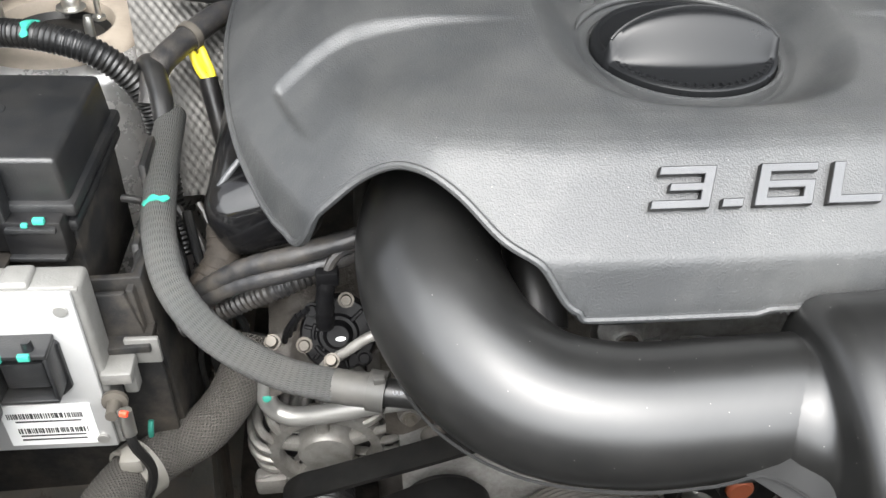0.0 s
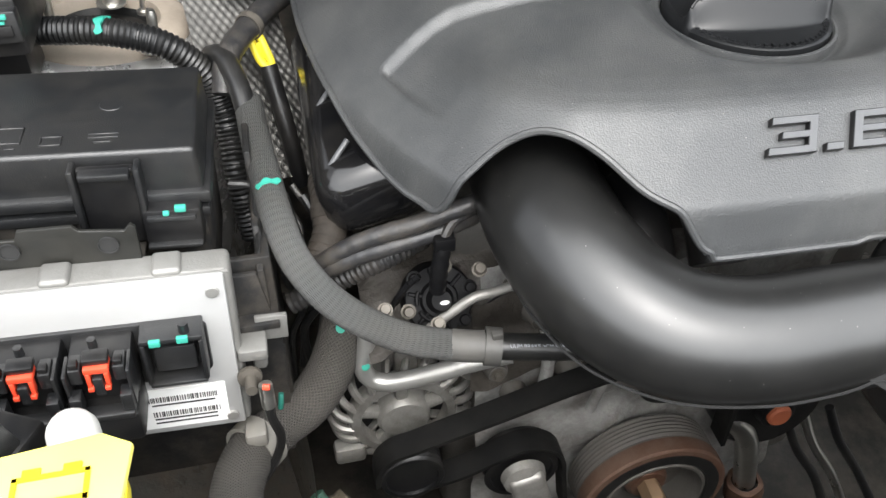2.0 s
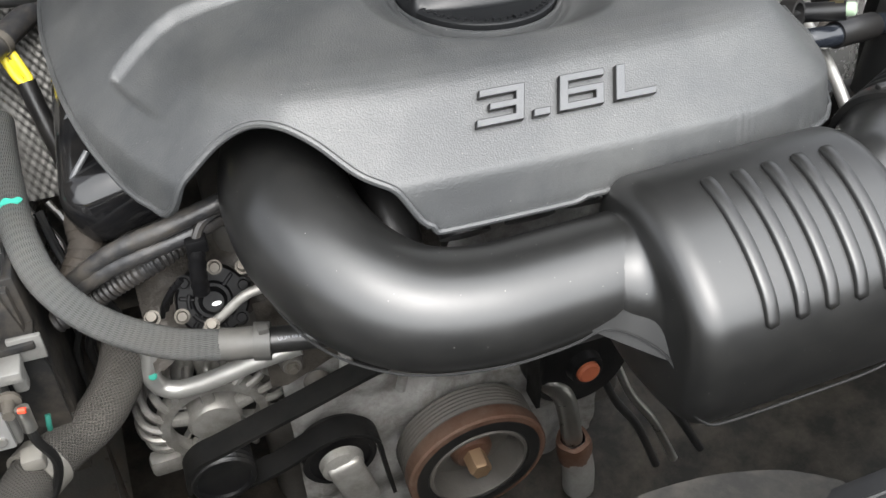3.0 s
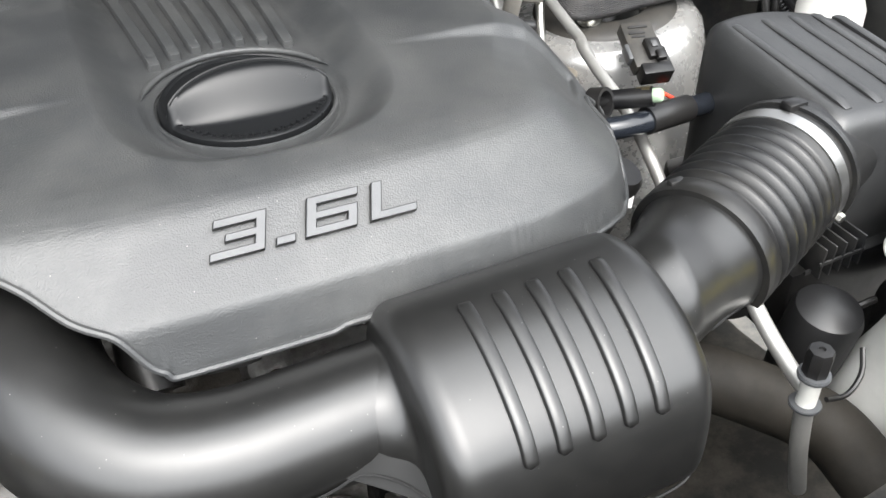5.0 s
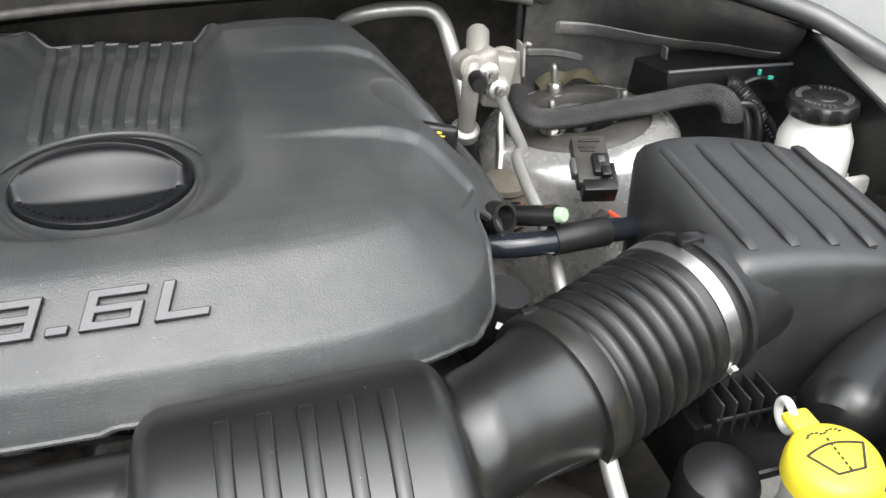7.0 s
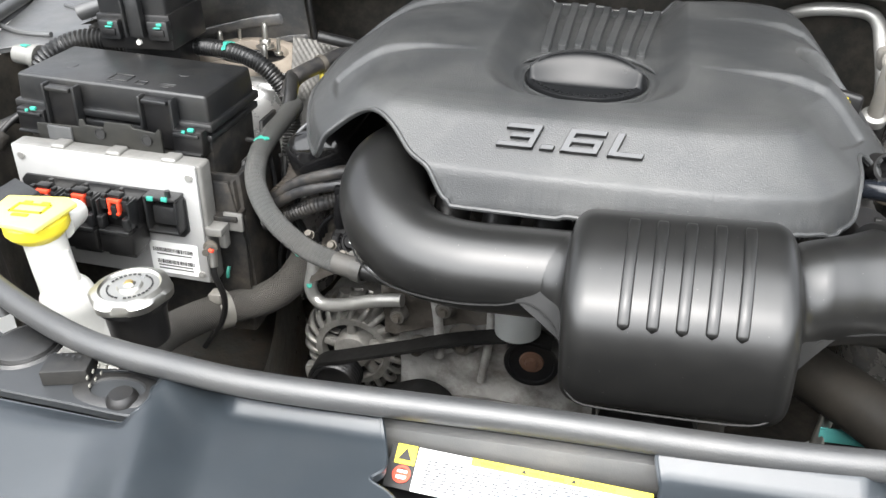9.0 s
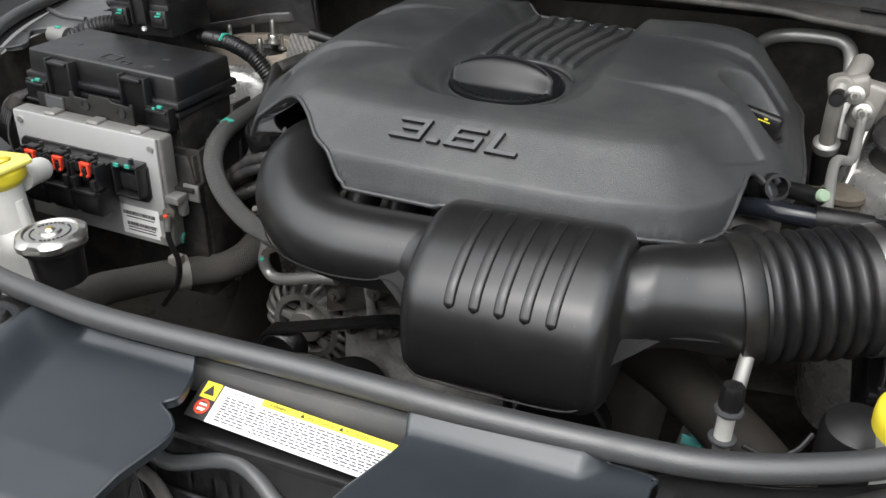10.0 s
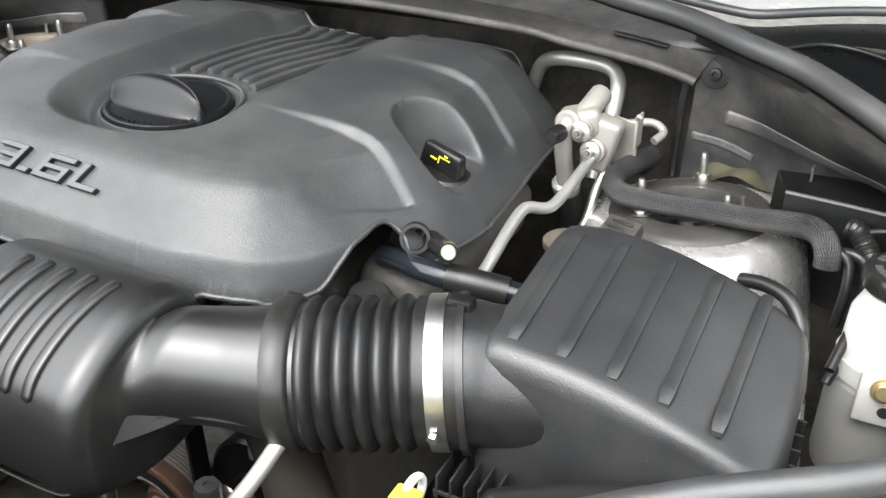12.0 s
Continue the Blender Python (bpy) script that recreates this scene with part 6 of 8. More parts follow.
wing_bolt = solo("wing_bolt", hexbolt((-0.668, 0.41, 0.932), (0.2, -0.3, 1), 0.007, 0.008, 0.011), DULLBOLT, (-0.668, 0.41, 0.932), "zinc hexagon bolt on the inner wing", "bolt")
strut_rod = solo("hood_prop_rod", tube([(-0.545, 0.70, 0.99), (-0.556, 0.74, 1.01), (-0.575, 0.82, 1.06), (-0.59, 0.90, 1.11)], 0.005, 12, 0.01), STEELGREY, (-0.545, 0.70, 0.98), "thin grey rod behind the relay box", "rod")


def turned(ob, pivot, rx=0.0, ry=0.0, rz=0.0):
    """Turns a finished thing about a point, in degrees."""
    m = Matrix.Translation(pivot) @ Matrix.Rotation(radians(rz), 4, "Z") @ Matrix.Rotation(radians(ry), 4, "Y") @ Matrix.Rotation(radians(rx), 4, "X") @ Matrix.Translation(-Vector(pivot))
    ob.location = m @ ob.location
    ob.rotation_euler = m.to_euler()


turned(fuse, (-0.40, 0.464, 0.998), ry=3.2, rz=-2.0)
fuse.location += Vector((0.0015, 0.0, -0.003))
turned(ecm, (-0.39, 0.41, 0.935), ry=3.0)
ecm.location += Vector((-0.005, 0.005, -0.004))
relay.location += Vector((0.0175, 0.004, 0.010))
radcap.location += Vector((-0.025, 0.028, -0.016))
bottle.location += Vector((0.0, 0.001, 0.0))

# ---- refrigerant pipes and their block ----
ac = thing("refrigerant_pipes", (0.34, 0.75, 0.86), "dull aluminium refrigerant pipes bolted to a clamp block", "refrigerant pipes")
blk = part("clamp_block", join(box(0.341, 0.744, 0.983, 0.042, 0.034, 0.030, 0.008, 3, Matrix.Rotation(radians(18), 4, "Z") @ Matrix.Rotation(radians(-12), 4, "Y")), box(0.364, 0.748, 0.962, 0.030, 0.026, 0.056, 0.006, 3, Matrix.Rotation(radians(14), 4, "Y"))), ACALU, ac)
part("top_lobe", lathe([(0.0, 0.034), (0.009, 0.033), (0.0118, 0.029), (0.0120, 0.0), (0.0118, -0.012), (0.0, -0.014)], 28, aim((0.344, 0.748, 0.990), (0.352, 0.772, 1.006))), ACALU, ac)
part("top_pipe", tube([(0.215, 0.925, 0.945), (0.232, 0.912, 0.982), (0.262, 0.892, 0.9990), (0.305, 0.884, 1.002), (0.330, 0.878, 0.999), (0.341, 0.868, 0.988), (0.3445, 0.848, 0.966), (0.3465, 0.815, 0.935), (0.346, 0.79, 0.90)], 0.0088, 18, 0.004), BRIGHT, ac)
part("bent_pipe", tube([(0.340, 0.746, 0.988), (0.334, 0.732, 0.988), (0.3305, 0.726, 0.978), (0.3295, 0.728, 0.955), (0.3295, 0.736, 0.932), (0.3298, 0.742, 0.912)], 0.0092, 16, 0.004), ACALU, ac)
part("thin_line", tube([(0.361, 0.728, 0.955), (0.359, 0.700, 0.948), (0.3565, 0.665, 0.9405), (0.3535, 0.638, 0.9365), (0.3480, 0.626, 0.9375), (0.3395, 0.612, 0.9430), (0.3360, 0.600, 0.9420), (0.3345, 0.575, 0.934), (0.334, 0.527, 0.9175), (0.327, 0.47, 0.893), (0.318, 0.42, 0.866)], 0.0056, 14, 0.003), BRIGHT, ac)
part("joint_ring", lathe([(0.0095, -0.010), (0.0145, -0.009), (0.0155, -0.004), (0.0155, 0.002), (0.0130, 0.005), (0.0095, 0.006)], 28, aim((0.3298, 0.745, 0.911), (0.3295, 0.728, 0.95))), BRIGHT, ac)
part("rubber_hose", tube([(0.330, 0.748, 0.905), (0.333, 0.762, 0.87), (0.336, 0.78, 0.82)], 0.0145, 18, 0.006), RUBBER, ac)
for c, r in (((0.3330, 0.7300, 0.985), 0.0135), ((0.3480, 0.7310, 0.979), 0.0115), ((0.3600, 0.7330, 0.959), 0.0130)):
    part("boss", lathe([(0.0, 0.008), (r * 0.8, 0.008), (r, 0.0055), (r * 1.05, -0.006)], 26, aim(c, (c[0] - 0.01, c[1] - 0.2, c[2] + 0.03))), ACALU, ac)
part("port_cap", lathe([(0, 0.022), (0.0070, 0.0215), (0.0085, 0.018), (0.0088, 0.0)], 20, aim((0.3310, 0.710, 0.981), (0.318, 0.62, 0.985))), BLACK, ac, "small black port cap")
for p in ((0.3480, 0.7240, 0.980), (0.3595, 0.7260, 0.960)):
    b = part("flange_nut", lathe([(0, 0.012), (0.0048, 0.012), (0.0055, 0.009), (0.0060, 0.005), (0.0105, 0.004), (0.0110, 0)], 18, aim(p, (p[0] - 0.01, p[1] - 0.2, p[2] + 0.03))), STEEL, ac)
    part("stud_end", lathe([(0, 0.018), (0.0032, 0.0175), (0.0032, 0.010)], 12, aim(p, (p[0] - 0.01, p[1] - 0.2, p[2] + 0.03))), DARKCAST, b)
part("bracket", join(box(0.381, 0.768, 0.958, 0.034, 0.003, 0.052, 0.001, 1, Matrix.Rotation(radians(-25), 4, "Z")), box(0.396, 0.762, 0.976, 0.003, 0.022, 0.034, 0.001), tube([(0.396, 0.752, 0.992), (0.398, 0.749, 0.996), (0.401, 0.749, 0.994)], 0.0022, 8, 0.003)), ACALU, ac, "folded bracket")
part("strap", tube([(0.372, 0.748, 0.940), (0.366, 0.735, 0.915), (0.362, 0.722, 0.885), (0.358, 0.712, 0.87)], 0.005, 10, 0.005), STEEL, ac)
part("back_pipe", tube([(0.36, 0.80, 0.962), (0.380, 0.812, 0.965), (0.398, 0.820, 0.965), (0.410, 0.816, 0.958), (0.404, 0.80, 0.952)], 0.0045, 12, 0.004), ACALU, ac)

port = thing("service_port", (0.32, 0.49, 0.93), "black port with pale green cap", "service port")
part("body", tube([(0.285, 0.515, 0.948), (0.305, 0.495, 0.955), (0.318, 0.482, 0.960)], 0.0085, 16, 0.004), BLACK, port)
part("neck", tube([(0.309, 0.492, 0.957), (0.317, 0.484, 0.9605)], 0.0078, 16, 0.003), surface("brass_dull", (0.45, 0.38, 0.22), 0.4, metal=1.0), port)
part("cap", lathe([(0.0, 0.009), (0.0050, 0.0085), (0.0060, 0.007), (0.0062, 0.0)], 24, aim((0.317, 0.483, 0.9605), (0.335, 0.455, 0.972))), GREENCAP, port, "pale green cap")
port.location += Vector((0.006, -0.003, -0.003))
purge = thing("purge_line", (0.31, 0.50, 0.91), "glossy black tube with a ribbed coupling and white tag", "vacuum line")
part("tube", tube([(0.250, 0.500, 0.925), (0.275, 0.490, 0.931), (0.300, 0.482, 0.933), (0.330, 0.482, 0.932), (0.365, 0.49, 0.928), (0.405, 0.50, 0.92)], 0.0100, 18, 0.004, radius=lambda s, t: 1.0), surface("gloss_tube", (0.012, 0.014, 0.018), 0.18), purge)
part("white_tag", smear((0.333, 0.4825, 0.932), (1, 0.1, 0), 0.0124, 0.003, 215, 265), WHITEP, purge)
part("coupling", tube([(0.322, 0.482, 0.9325), (0.345, 0.485, 0.931), (0.372, 0.491, 0.927)], 0.0122, 18, 0.004), BLACK, purge)
part("clip_body", join(box(0.268, 0.512, 0.945, 0.026, 0.018, 0.026, 0.004, 2, Matrix.Rotation(radians(20), 4, "Y")), ring_band((0.283, 0.498, 0.952), (0.4, -0.8, 0.3), 0.010, 0.014, 0.003, 20)), BLACK, purge)
part("canister", lathe([(0, 0.040), (0.017, 0.040), (0.020, 0.036), (0.020, -0.03), (0, -0.03)], 28, aim((0.262, 0.452, 0.885), (0.28, 0.43, 0.96))), BLACK, purge)
part("white_label", box(0.268, 0.4285, 0.908, 0.016, 0.0012, 0.022, 0.0003, 1, Matrix.Rotation(radians(-25), 4, "X") @ Matrix.Rotation(radians(25), 4, "Y")), LABEL, purge)
brake_cyl = solo("vacuum_pump_cap", lathe([(0, 0.012), (0.030, 0.011), (0.034, 0.008), (0.034, 0.0), (0.030, -0.004), (0.030, -0.05)], 36, Matrix.Translation((0.3557, 0.686, 0.870)) @ Matrix.Diagonal((0.76, 0.76, 0.8, 1))), surface("dusty_brown_plastic", (0.10, 0.085, 0.065), 0.6, dust=0.5), (0.349, 0.665, 0.82), "dusty round brown cap with a black clip", "cap")
part("clip", box(0.352, 0.656, 0.856, 0.020, 0.010, 0.020, 0.003), BLACK, brake_cyl)
for dx in (-0.009, 0.009):
    part("red_tab", box(0.352 + dx, 0.6515, 0.8655, 0.0026, 0.002, 0.002, 0.0004), RED, brake_cyl)

# ---- plug block on the tower, braided hose, reservoir ----
plug = thing("harness_plug", (0.42, 0.60, 0.89), "grey black multi-pin harness plug with red wire", "harness plug")
mm = Matrix.Rotation(radians(-8), 4, "Z") @ Matrix.Rotation(radians(-66), 4, "X") @ Matrix.Rotation(radians(4), 4, "Y")
def placed(bm, m):
    bm.transform(m)
    return bm


PLUGBODY = surface("dusty_plug", (0.024, 0.023, 0.021), 0.5, dust=0.7, dust_colour=(0.085, 0.075, 0.06), dust_scale=50.0)
PLUGM = Matrix.Translation((0.4175, 0.618, 0.922)) @ mm @ Matrix.Diagonal((0.80, 0.80, 0.98, 1))
for name, x, y, z, sx, sy, sz, mat in (("shell", 0, 0.006, 0.002, 0.042, 0.018, 0.058, PLUGBODY), ("lock", 0.008, -0.006, -0.008, 0.020, 0.010, 0.024, BLACK), ("lever", 0.011, -0.011, -0.020, 0.012, 0.008, 0.012, BLACK), ("skirt", 0.002, 0.002, -0.034, 0.040, 0.024, 0.014, BLACK), ("side_tab", -0.023, 0.004, -0.006, 0.006, 0.014, 0.020, STEELGREY), ("side_tab", 0.023, 0.004, -0.016, 0.006, 0.014, 0.026, BLACK), ("top_slot", 0.0, -0.0035, 0.024, 0.026, 0.003, 0.003, BLACK), ("raised_text_bar", -0.004, -0.0035, 0.016, 0.022, 0.002, 0.0022, BLACK), ("raised_text_bar", -0.004, -0.0035, 0.011, 0.018, 0.002, 0.0022, BLACK), ("lock_eye", 0.008, -0.0115, -0.005, 0.008, 0.003, 0.008, STEELGREY)):
    part(name, placed(box(x, y, z, sx, sy, sz, min(0.002, 0.3 * min(sx, sy, sz)), 2), PLUGM), mat, plug)
part("red_wire", tube([(0.425, 0.588, 0.882), (0.432, 0.575, 0.878), (0.43, 0.56, 0.87)], 0.0022, 8, 0.004), RED, plug)
part("wire_sleeve", tube([(0.42, 0.588, 0.880), (0.40, 0.575, 0.874), (0.37, 0.575, 0.868), (0.35, 0.60, 0.86)], 0.0062, 12, 0.004), TAPE, plug)
braided = thing("braided_hose", (0.48, 0.72, 0.90), "black braided hose draped across the strut tower", "braided hose")
part("sleeve", tube([(0.385, 0.840, 0.905), (0.400, 0.822, 0.926), (0.403, 0.800, 0.936), (0.394, 0.765, 0.938), (0.386, 0.728, 0.937), (0.395, 0.708, 0.931), (0.430, 0.708, 0.927), (0.470, 0.709, 0.928), (0.520, 0.704, 0.932), (0.560, 0.693, 0.940), (0.580, 0.682, 0.944), (0.590, 0.672, 0.940), (0.595, 0.666, 0.930), (0.596, 0.664, 0.920)], 0.0112, 20, 0.005, wide=1.0), BRAID_DARK, braided)
for i, dx in enumerate((0.0, 0.014)):
    part("outlet_line", tube([(0.586 + dx, 0.676, 0.930), (0.600 + dx, 0.672, 0.933), (0.612 + dx, 0.668, 0.926), (0.615 + dx, 0.66, 0.905), (0.613 + dx, 0.655, 0.87)], 0.0045, 10, 0.004), BLACK, braided)
conv = solo("corrugated_hose", conduit([(0.606, 0.700, 0.944), (0.614, 0.696, 0.943), (0.626, 0.685, 0.930), (0.638, 0.670, 0.911), (0.648, 0.658, 0.895), (0.658, 0.648, 0.875)], 0.0095, 0.0042), RUBBER, (0.65, 0.68, 0.87), "black corrugated hose with teal marks", "hose")
part("clip", box(0.616, 0.694, 0.941, 0.014, 0.012, 0.014, 0.002), BLACK, conv)
part("clip_arm", tube([(0.622, 0.694, 0.946), (0.636, 0.692, 0.951), (0.652, 0.692, 0.948), (0.664, 0.692, 0.938)], 0.003, 8, 0.004), BLACK, conv)
part("paint_mark", box(0.617, 0.689, 0.945, 0.004, 0.004, 0.004, 0.001), TEAL, conv)
part("paint_mark", box(0.651, 0.689, 0.951, 0.006, 0.004, 0.004, 0.001), TEAL, conv)
part("paint_mark", box(0.645, 0.7005, 0.953, 0.004, 0.003, 0.007, 0.001), TEAL, conv)

ps = thing("power_steering_reservoir", (0.645, 0.565, 0.83), "milky white fluid reservoir with knurled black cap", "fluid reservoir")
PM = Matrix.Translation((0.640, 0.568, 0.0))
part("bottle", lathe([(0, 0.84), (0.030, 0.842), (0.036, 0.85), (0.037, 0.92), (0.036, 0.950), (0.031, 0.962), (0.029, 0.968), (0.029, 0.975)], 44, PM), WHITEP, ps)
cap = part("cap", lathe([(0, 0.9925), (0.012, 0.9925), (0.013, 0.9915), (0.0312, 0.9915), (0.0330, 0.9905), (0.0340, 0.987), (0.0340, 0.9775), (0.031, 0.974), (0, 0.974)], 88, PM, lambda a, k: 1 + (0.022 * math.copysign(abs(math.sin(11 * a)) ** 0.6, math.sin(11 * a)) if k in (5, 6) else 0)), BLACK, ps, "knurled black screw cap")
ring = bmesh.new()
for i in range(34):
    if i % 9 not in (7, 8):
        a = 2 * math.pi * i / 34
        ring = join(ring, box(0.0245 * math.cos(a), 0.0245 * math.sin(a), 0.9920, 0.0056, 0.0026, 0.0012, 0, m=Matrix.Rotation(a, 4, "Z")))
ring.transform(PM)
tagged(part("raised_text_bar", ring, LETTER, cap), kind="stuff")
part("bracket", join(ring_band((0.640, 0.568, 0.905), (0, 0, 1), 0.0375, 0.016, 0.0018, 40), box(0.650, 0.523, 0.900, 0.056, 0.010, 0.044, 0.003)), surface("pale_bracket", (0.50, 0.50, 0.47), 0.5, dust=0.4), ps, "steel strap bracket")
part("bracket_bolt", hexbolt((0.640, 0.5180, 0.912), (0, -1, 0.2), 0.007, 0.007, 0.010), surface("gold_zinc", (0.60, 0.48, 0.26), 0.4, metal=0.9), ps)
part("bracket_hole", lathe([(0, 0.0012), (0.0045, 0.001), (0.005, 0)], 18, aim((0.644, 0.5180, 0.892), (0.644, 0.3, 0.90))), INK, ps)
part("lower_cup", lathe([(0.038, 0.80), (0.040, 0.81), (0.040, 0.885), (0.038, 0.89)], 40, PM), surface("grey_cup", (0.20, 0.20, 0.19), 0.5, dust=0.3), ps)
for k in (0, 1):
    part("line", tube([(0.600, 0.53 + 0.01 * k, 0.91 - 0.02 * k), (0.606, 0.555, 0.925 - 0.02 * k), (0.615, 0.59, 0.94 - 0.02 * k), (0.622, 0.62, 0.948 - 0.02 * k)], 0.0042, 10, 0.005), BLACK, ps)
ps.location += Vector((0.0160, 0.040, -0.0305))
solo("tower_cable", tube([(0.535, 0.600, 0.925), (0.555, 0.592, 0.930), (0.575, 0.580, 0.928), (0.588, 0.565, 0.915), (0.592, 0.555, 0.895)], 0.0062, 12, 0.004), RUBBER, (0.56, 0.58, 0.88), "black cable running behind the air box", "cable")

wing_block = solo("wing_bracket", box(0.700, 0.50, 0.935, 0.05, 0.06, 0.05, 0.008, 3), surface("grey_bracket", (0.09, 0.092, 0.09), 0.5, dust=0.2), (0.70, 0.50, 0.90), "grey bracket with hexagon bolt", "bracket")
part("bolt", hexbolt((0.682, 0.468, 0.940), (-0.25, -1, 0.1), 0.008, 0.007, 0.012), STEEL, wing_block)
# ---- washer bottle with yellow cap, dome, charging port, low pipes ----
wash = thing("washer_bottle", (0.41, 0.235, 0.80), "white washer bottle filler with round yellow cap", "washer bottle")
part("neck", tube([(0.430, 0.260, 0.74), (0.425, 0.252, 0.80), (0.415, 0.242, 0.86), (0.407, 0.236, 0.900)], 0.032, 30, 0.006, radius=lambda s, t: 1.5 - 0.62 * sstep(0.0, 0.8, t)), WHITEP, wash)
WM = Matrix.Translation((0.405, 0.236, 0.905)) @ Matrix.Rotation(radians(6), 4, "X")
ycap2 = part("cap", lathe([(0, 0.0130), (0.021, 0.0125), (0.0255, 0.0105), (0.0282, 0.006), (0.0290, -0.002), (0.0286, -0.010), (0.025, -0.012), (0, -0.012)], 56, WM), YELLOW, wash, "round yellow snap cap with wiper symbol")
part("hinge", box(0.4025, 0.268, 0.9145, 0.018, 0.016, 0.006, 0.002), YELLOW, ycap2)
part("white_tab", tube([(0.4015 + 0.0012 * math.cos(2 * math.pi * k / 20), 0.2795 + 0.0095 * math.cos(2 * math.pi * k / 20), 0.909 + 0.010 * math.sin(2 * math.pi * k / 20)) for k in range(21)], 0.0029, 10, smooth=False), WHITEP, wash, "white loop strap")
part("pull_tab", box(0.425, 0.206, 0.900, 0.020, 0.014, 0.005, 0.0018, 2, Matrix.Rotation(radians(-35), 4, "Z")), YELLOW, ycap2)
sym = bmesh.new()
arc = [(-0.019 + 0.0475 * k / 12 * 0.8, 0.004 + 0.0045 * math.sin(math.pi * k / 12)) for k in range(13)]
for (x0, y0), (x1, y1) in list(zip(arc, arc[1:])) + [((-0.019, 0.004), (-0.009, -0.012)), ((0.019, 0.004), (0.009, -0.012)), ((-0.009, -0.012), (0.009, -0.012))]:
    d = Vector((x1 - x0, y1 - y0, 0))
    sym = join(sym, box((x0 + x1) / 2, (y0 + y1) / 2, 0.0132, d.length + 0.0008, 0.0014, 0.0008, 0, m=Matrix.Rotation(math.atan2(d.y, d.x), 4, "Z")))
for k in range(7):
    sym = join(sym, box(0.0, -0.010 + 0.0036 * k, 0.0133, 0.0012, 0.0022, 0.0008, 0))
for k in range(5):
    for sgn in (-1, 1):
        a = radians(20 + 32 * k)
        sym = join(sym, box(sgn * (0.006 + 0.0055 * math.cos(a) * 1.0), 0.0145 + 0.0035 * math.sin(a), 0.0130, 0.0020, 0.0011, 0.0008, 0))
sym.transform(WM)
part("printed_symbol", sym, INK, ycap2, "black wiper and spray symbol")
dome = solo("dome_cap", lathe([(0, 0.012), (0.015, 0.0105), (0.026, 0.004), (0.029, -0.004), (0.029, -0.05), (0.026, -0.09)], 40, Matrix.Translation((0.380, 0.301, 0.838)) @ Matrix.Rotation(radians(8), 4, "X")), surface("satin_black", (0.012, 0.012, 0.0125), 0.42, rough_var=0.05), (0.392, 0.30, 0.75), "satin black domed plastic cap", "cap")
part("spout", tube([(0.406, 0.299, 0.832), (0.420, 0.298, 0.834), (0.428, 0.298, 0.834)], 0.0032, 8, 0.003), BLACK, dome)

charge = thing("charging_port", (0.282, 0.225, 0.82), "white charging port with black hexagon cap", "service port")
part("stem", lathe([(0, 0.0), (0.0068, 0.0), (0.0068, 0.022), (0.0078, 0.024), (0.0078, 0.028), (0.0, 0.028)], 22, aim((0.283, 0.226, 0.845), (0.286, 0.230, 0.95))), WHITEP, charge)
part("collar", lathe([(0.0, 0.0), (0.0105, 0.0), (0.011, 0.002), (0.0105, 0.003), (0.0, 0.003)], 26, aim((0.283, 0.226, 0.846), (0.286, 0.230, 0.95))), LETTER, charge)
part("collar", lathe([(0.0, 0.0), (0.0105, 0.0), (0.0112, 0.002), (0.0105, 0.004), (0.0, 0.004)], 26, aim((0.2842, 0.2275, 0.872), (0.286, 0.230, 0.95))), LETTER, charge)
part("hex_cap", lathe([(0.0086, 0.0), (0.0090, 0.003), (0.0090, 0.017), (0.0080, 0.020), (0.0026, 0.0205), (0.0022, 0.019), (0, 0.019)], 8, aim((0.2845, 0.228, 0.876), (0.286, 0.230, 0.95))), BLACK, charge, "black ribbed cap")
part("lower_line", tube([(0.283, 0.226, 0.850), (0.284, 0.224, 0.83), (0.288, 0.222, 0.80), (0.30, 0.22, 0.75)], 0.0065, 14, 0.005), BRIGHT, charge)
part("cross_line", tube([(0.2835, 0.230, 0.858), (0.285, 0.245, 0.861), (0.2875, 0.268, 0.868), (0.290, 0.294, 0.880), (0.293, 0.312, 0.892), (0.298, 0.335, 0.900)], 0.0060, 14, 0.004), BRIGHT, charge)
part("tether", tube([(0.298, 0.222, 0.848), (0.318, 0.222, 0.843), (0.335, 0.228, 0.850), (0.345, 0.24, 0.86)], 0.0020, 8, 0.004), BLACK, charge)
charge.location += Vector((-0.003, 0.0, 0.010))

low = solo("lower_radiator_pipe", tube([(0.185, 0.40, 0.80), (0.225, 0.37, 0.800), (0.262, 0.338, 0.796), (0.31, 0.295, 0.785), (0.35, 0.25, 0.77), (0.36, 0.20, 0.75)], 0.0270, 26, 0.006), surface("dusty_coolant_hose", (0.017, 0.015, 0.012), 0.7, spec=0.3, dust=0.6, dust_colour=(0.048, 0.041, 0.032)), (0.27, 0.33, 0.74), "dusty thick black coolant hose", "coolant hose")
spring = thing("fan_wire_sleeve", (0.24, 0.34, 0.66), "ribbed grey sleeve with teal paper tag", "wire sleeve")
part("sleeve", conduit([(0.236, 0.332, 0.69), (0.239, 0.335, 0.712), (0.243, 0.338, 0.735)], 0.0095, 0.007), surface("grey_ribbed", (0.22, 0.23, 0.22), 0.5), spring)
part("rod", tube([(0.243, 0.338, 0.735), (0.249, 0.346, 0.765), (0.253, 0.35, 0.79)], 0.0062, 12, 0.005), STEEL, spring)
part("tag", box(0.268, 0.337, 0.752, 0.050, 0.002, 0.016, 0.0005), surface("teal_tag", (0.10, 0.40, 0.38), 0.6), spring, "teal paper tag")

# ---- front panels over the radiator ----
left_panel = thing("front_shroud", (-0.25, 0.03, 0.90), "smooth dark grey plastic radiator panel", "plastic panel", "radiator panels")


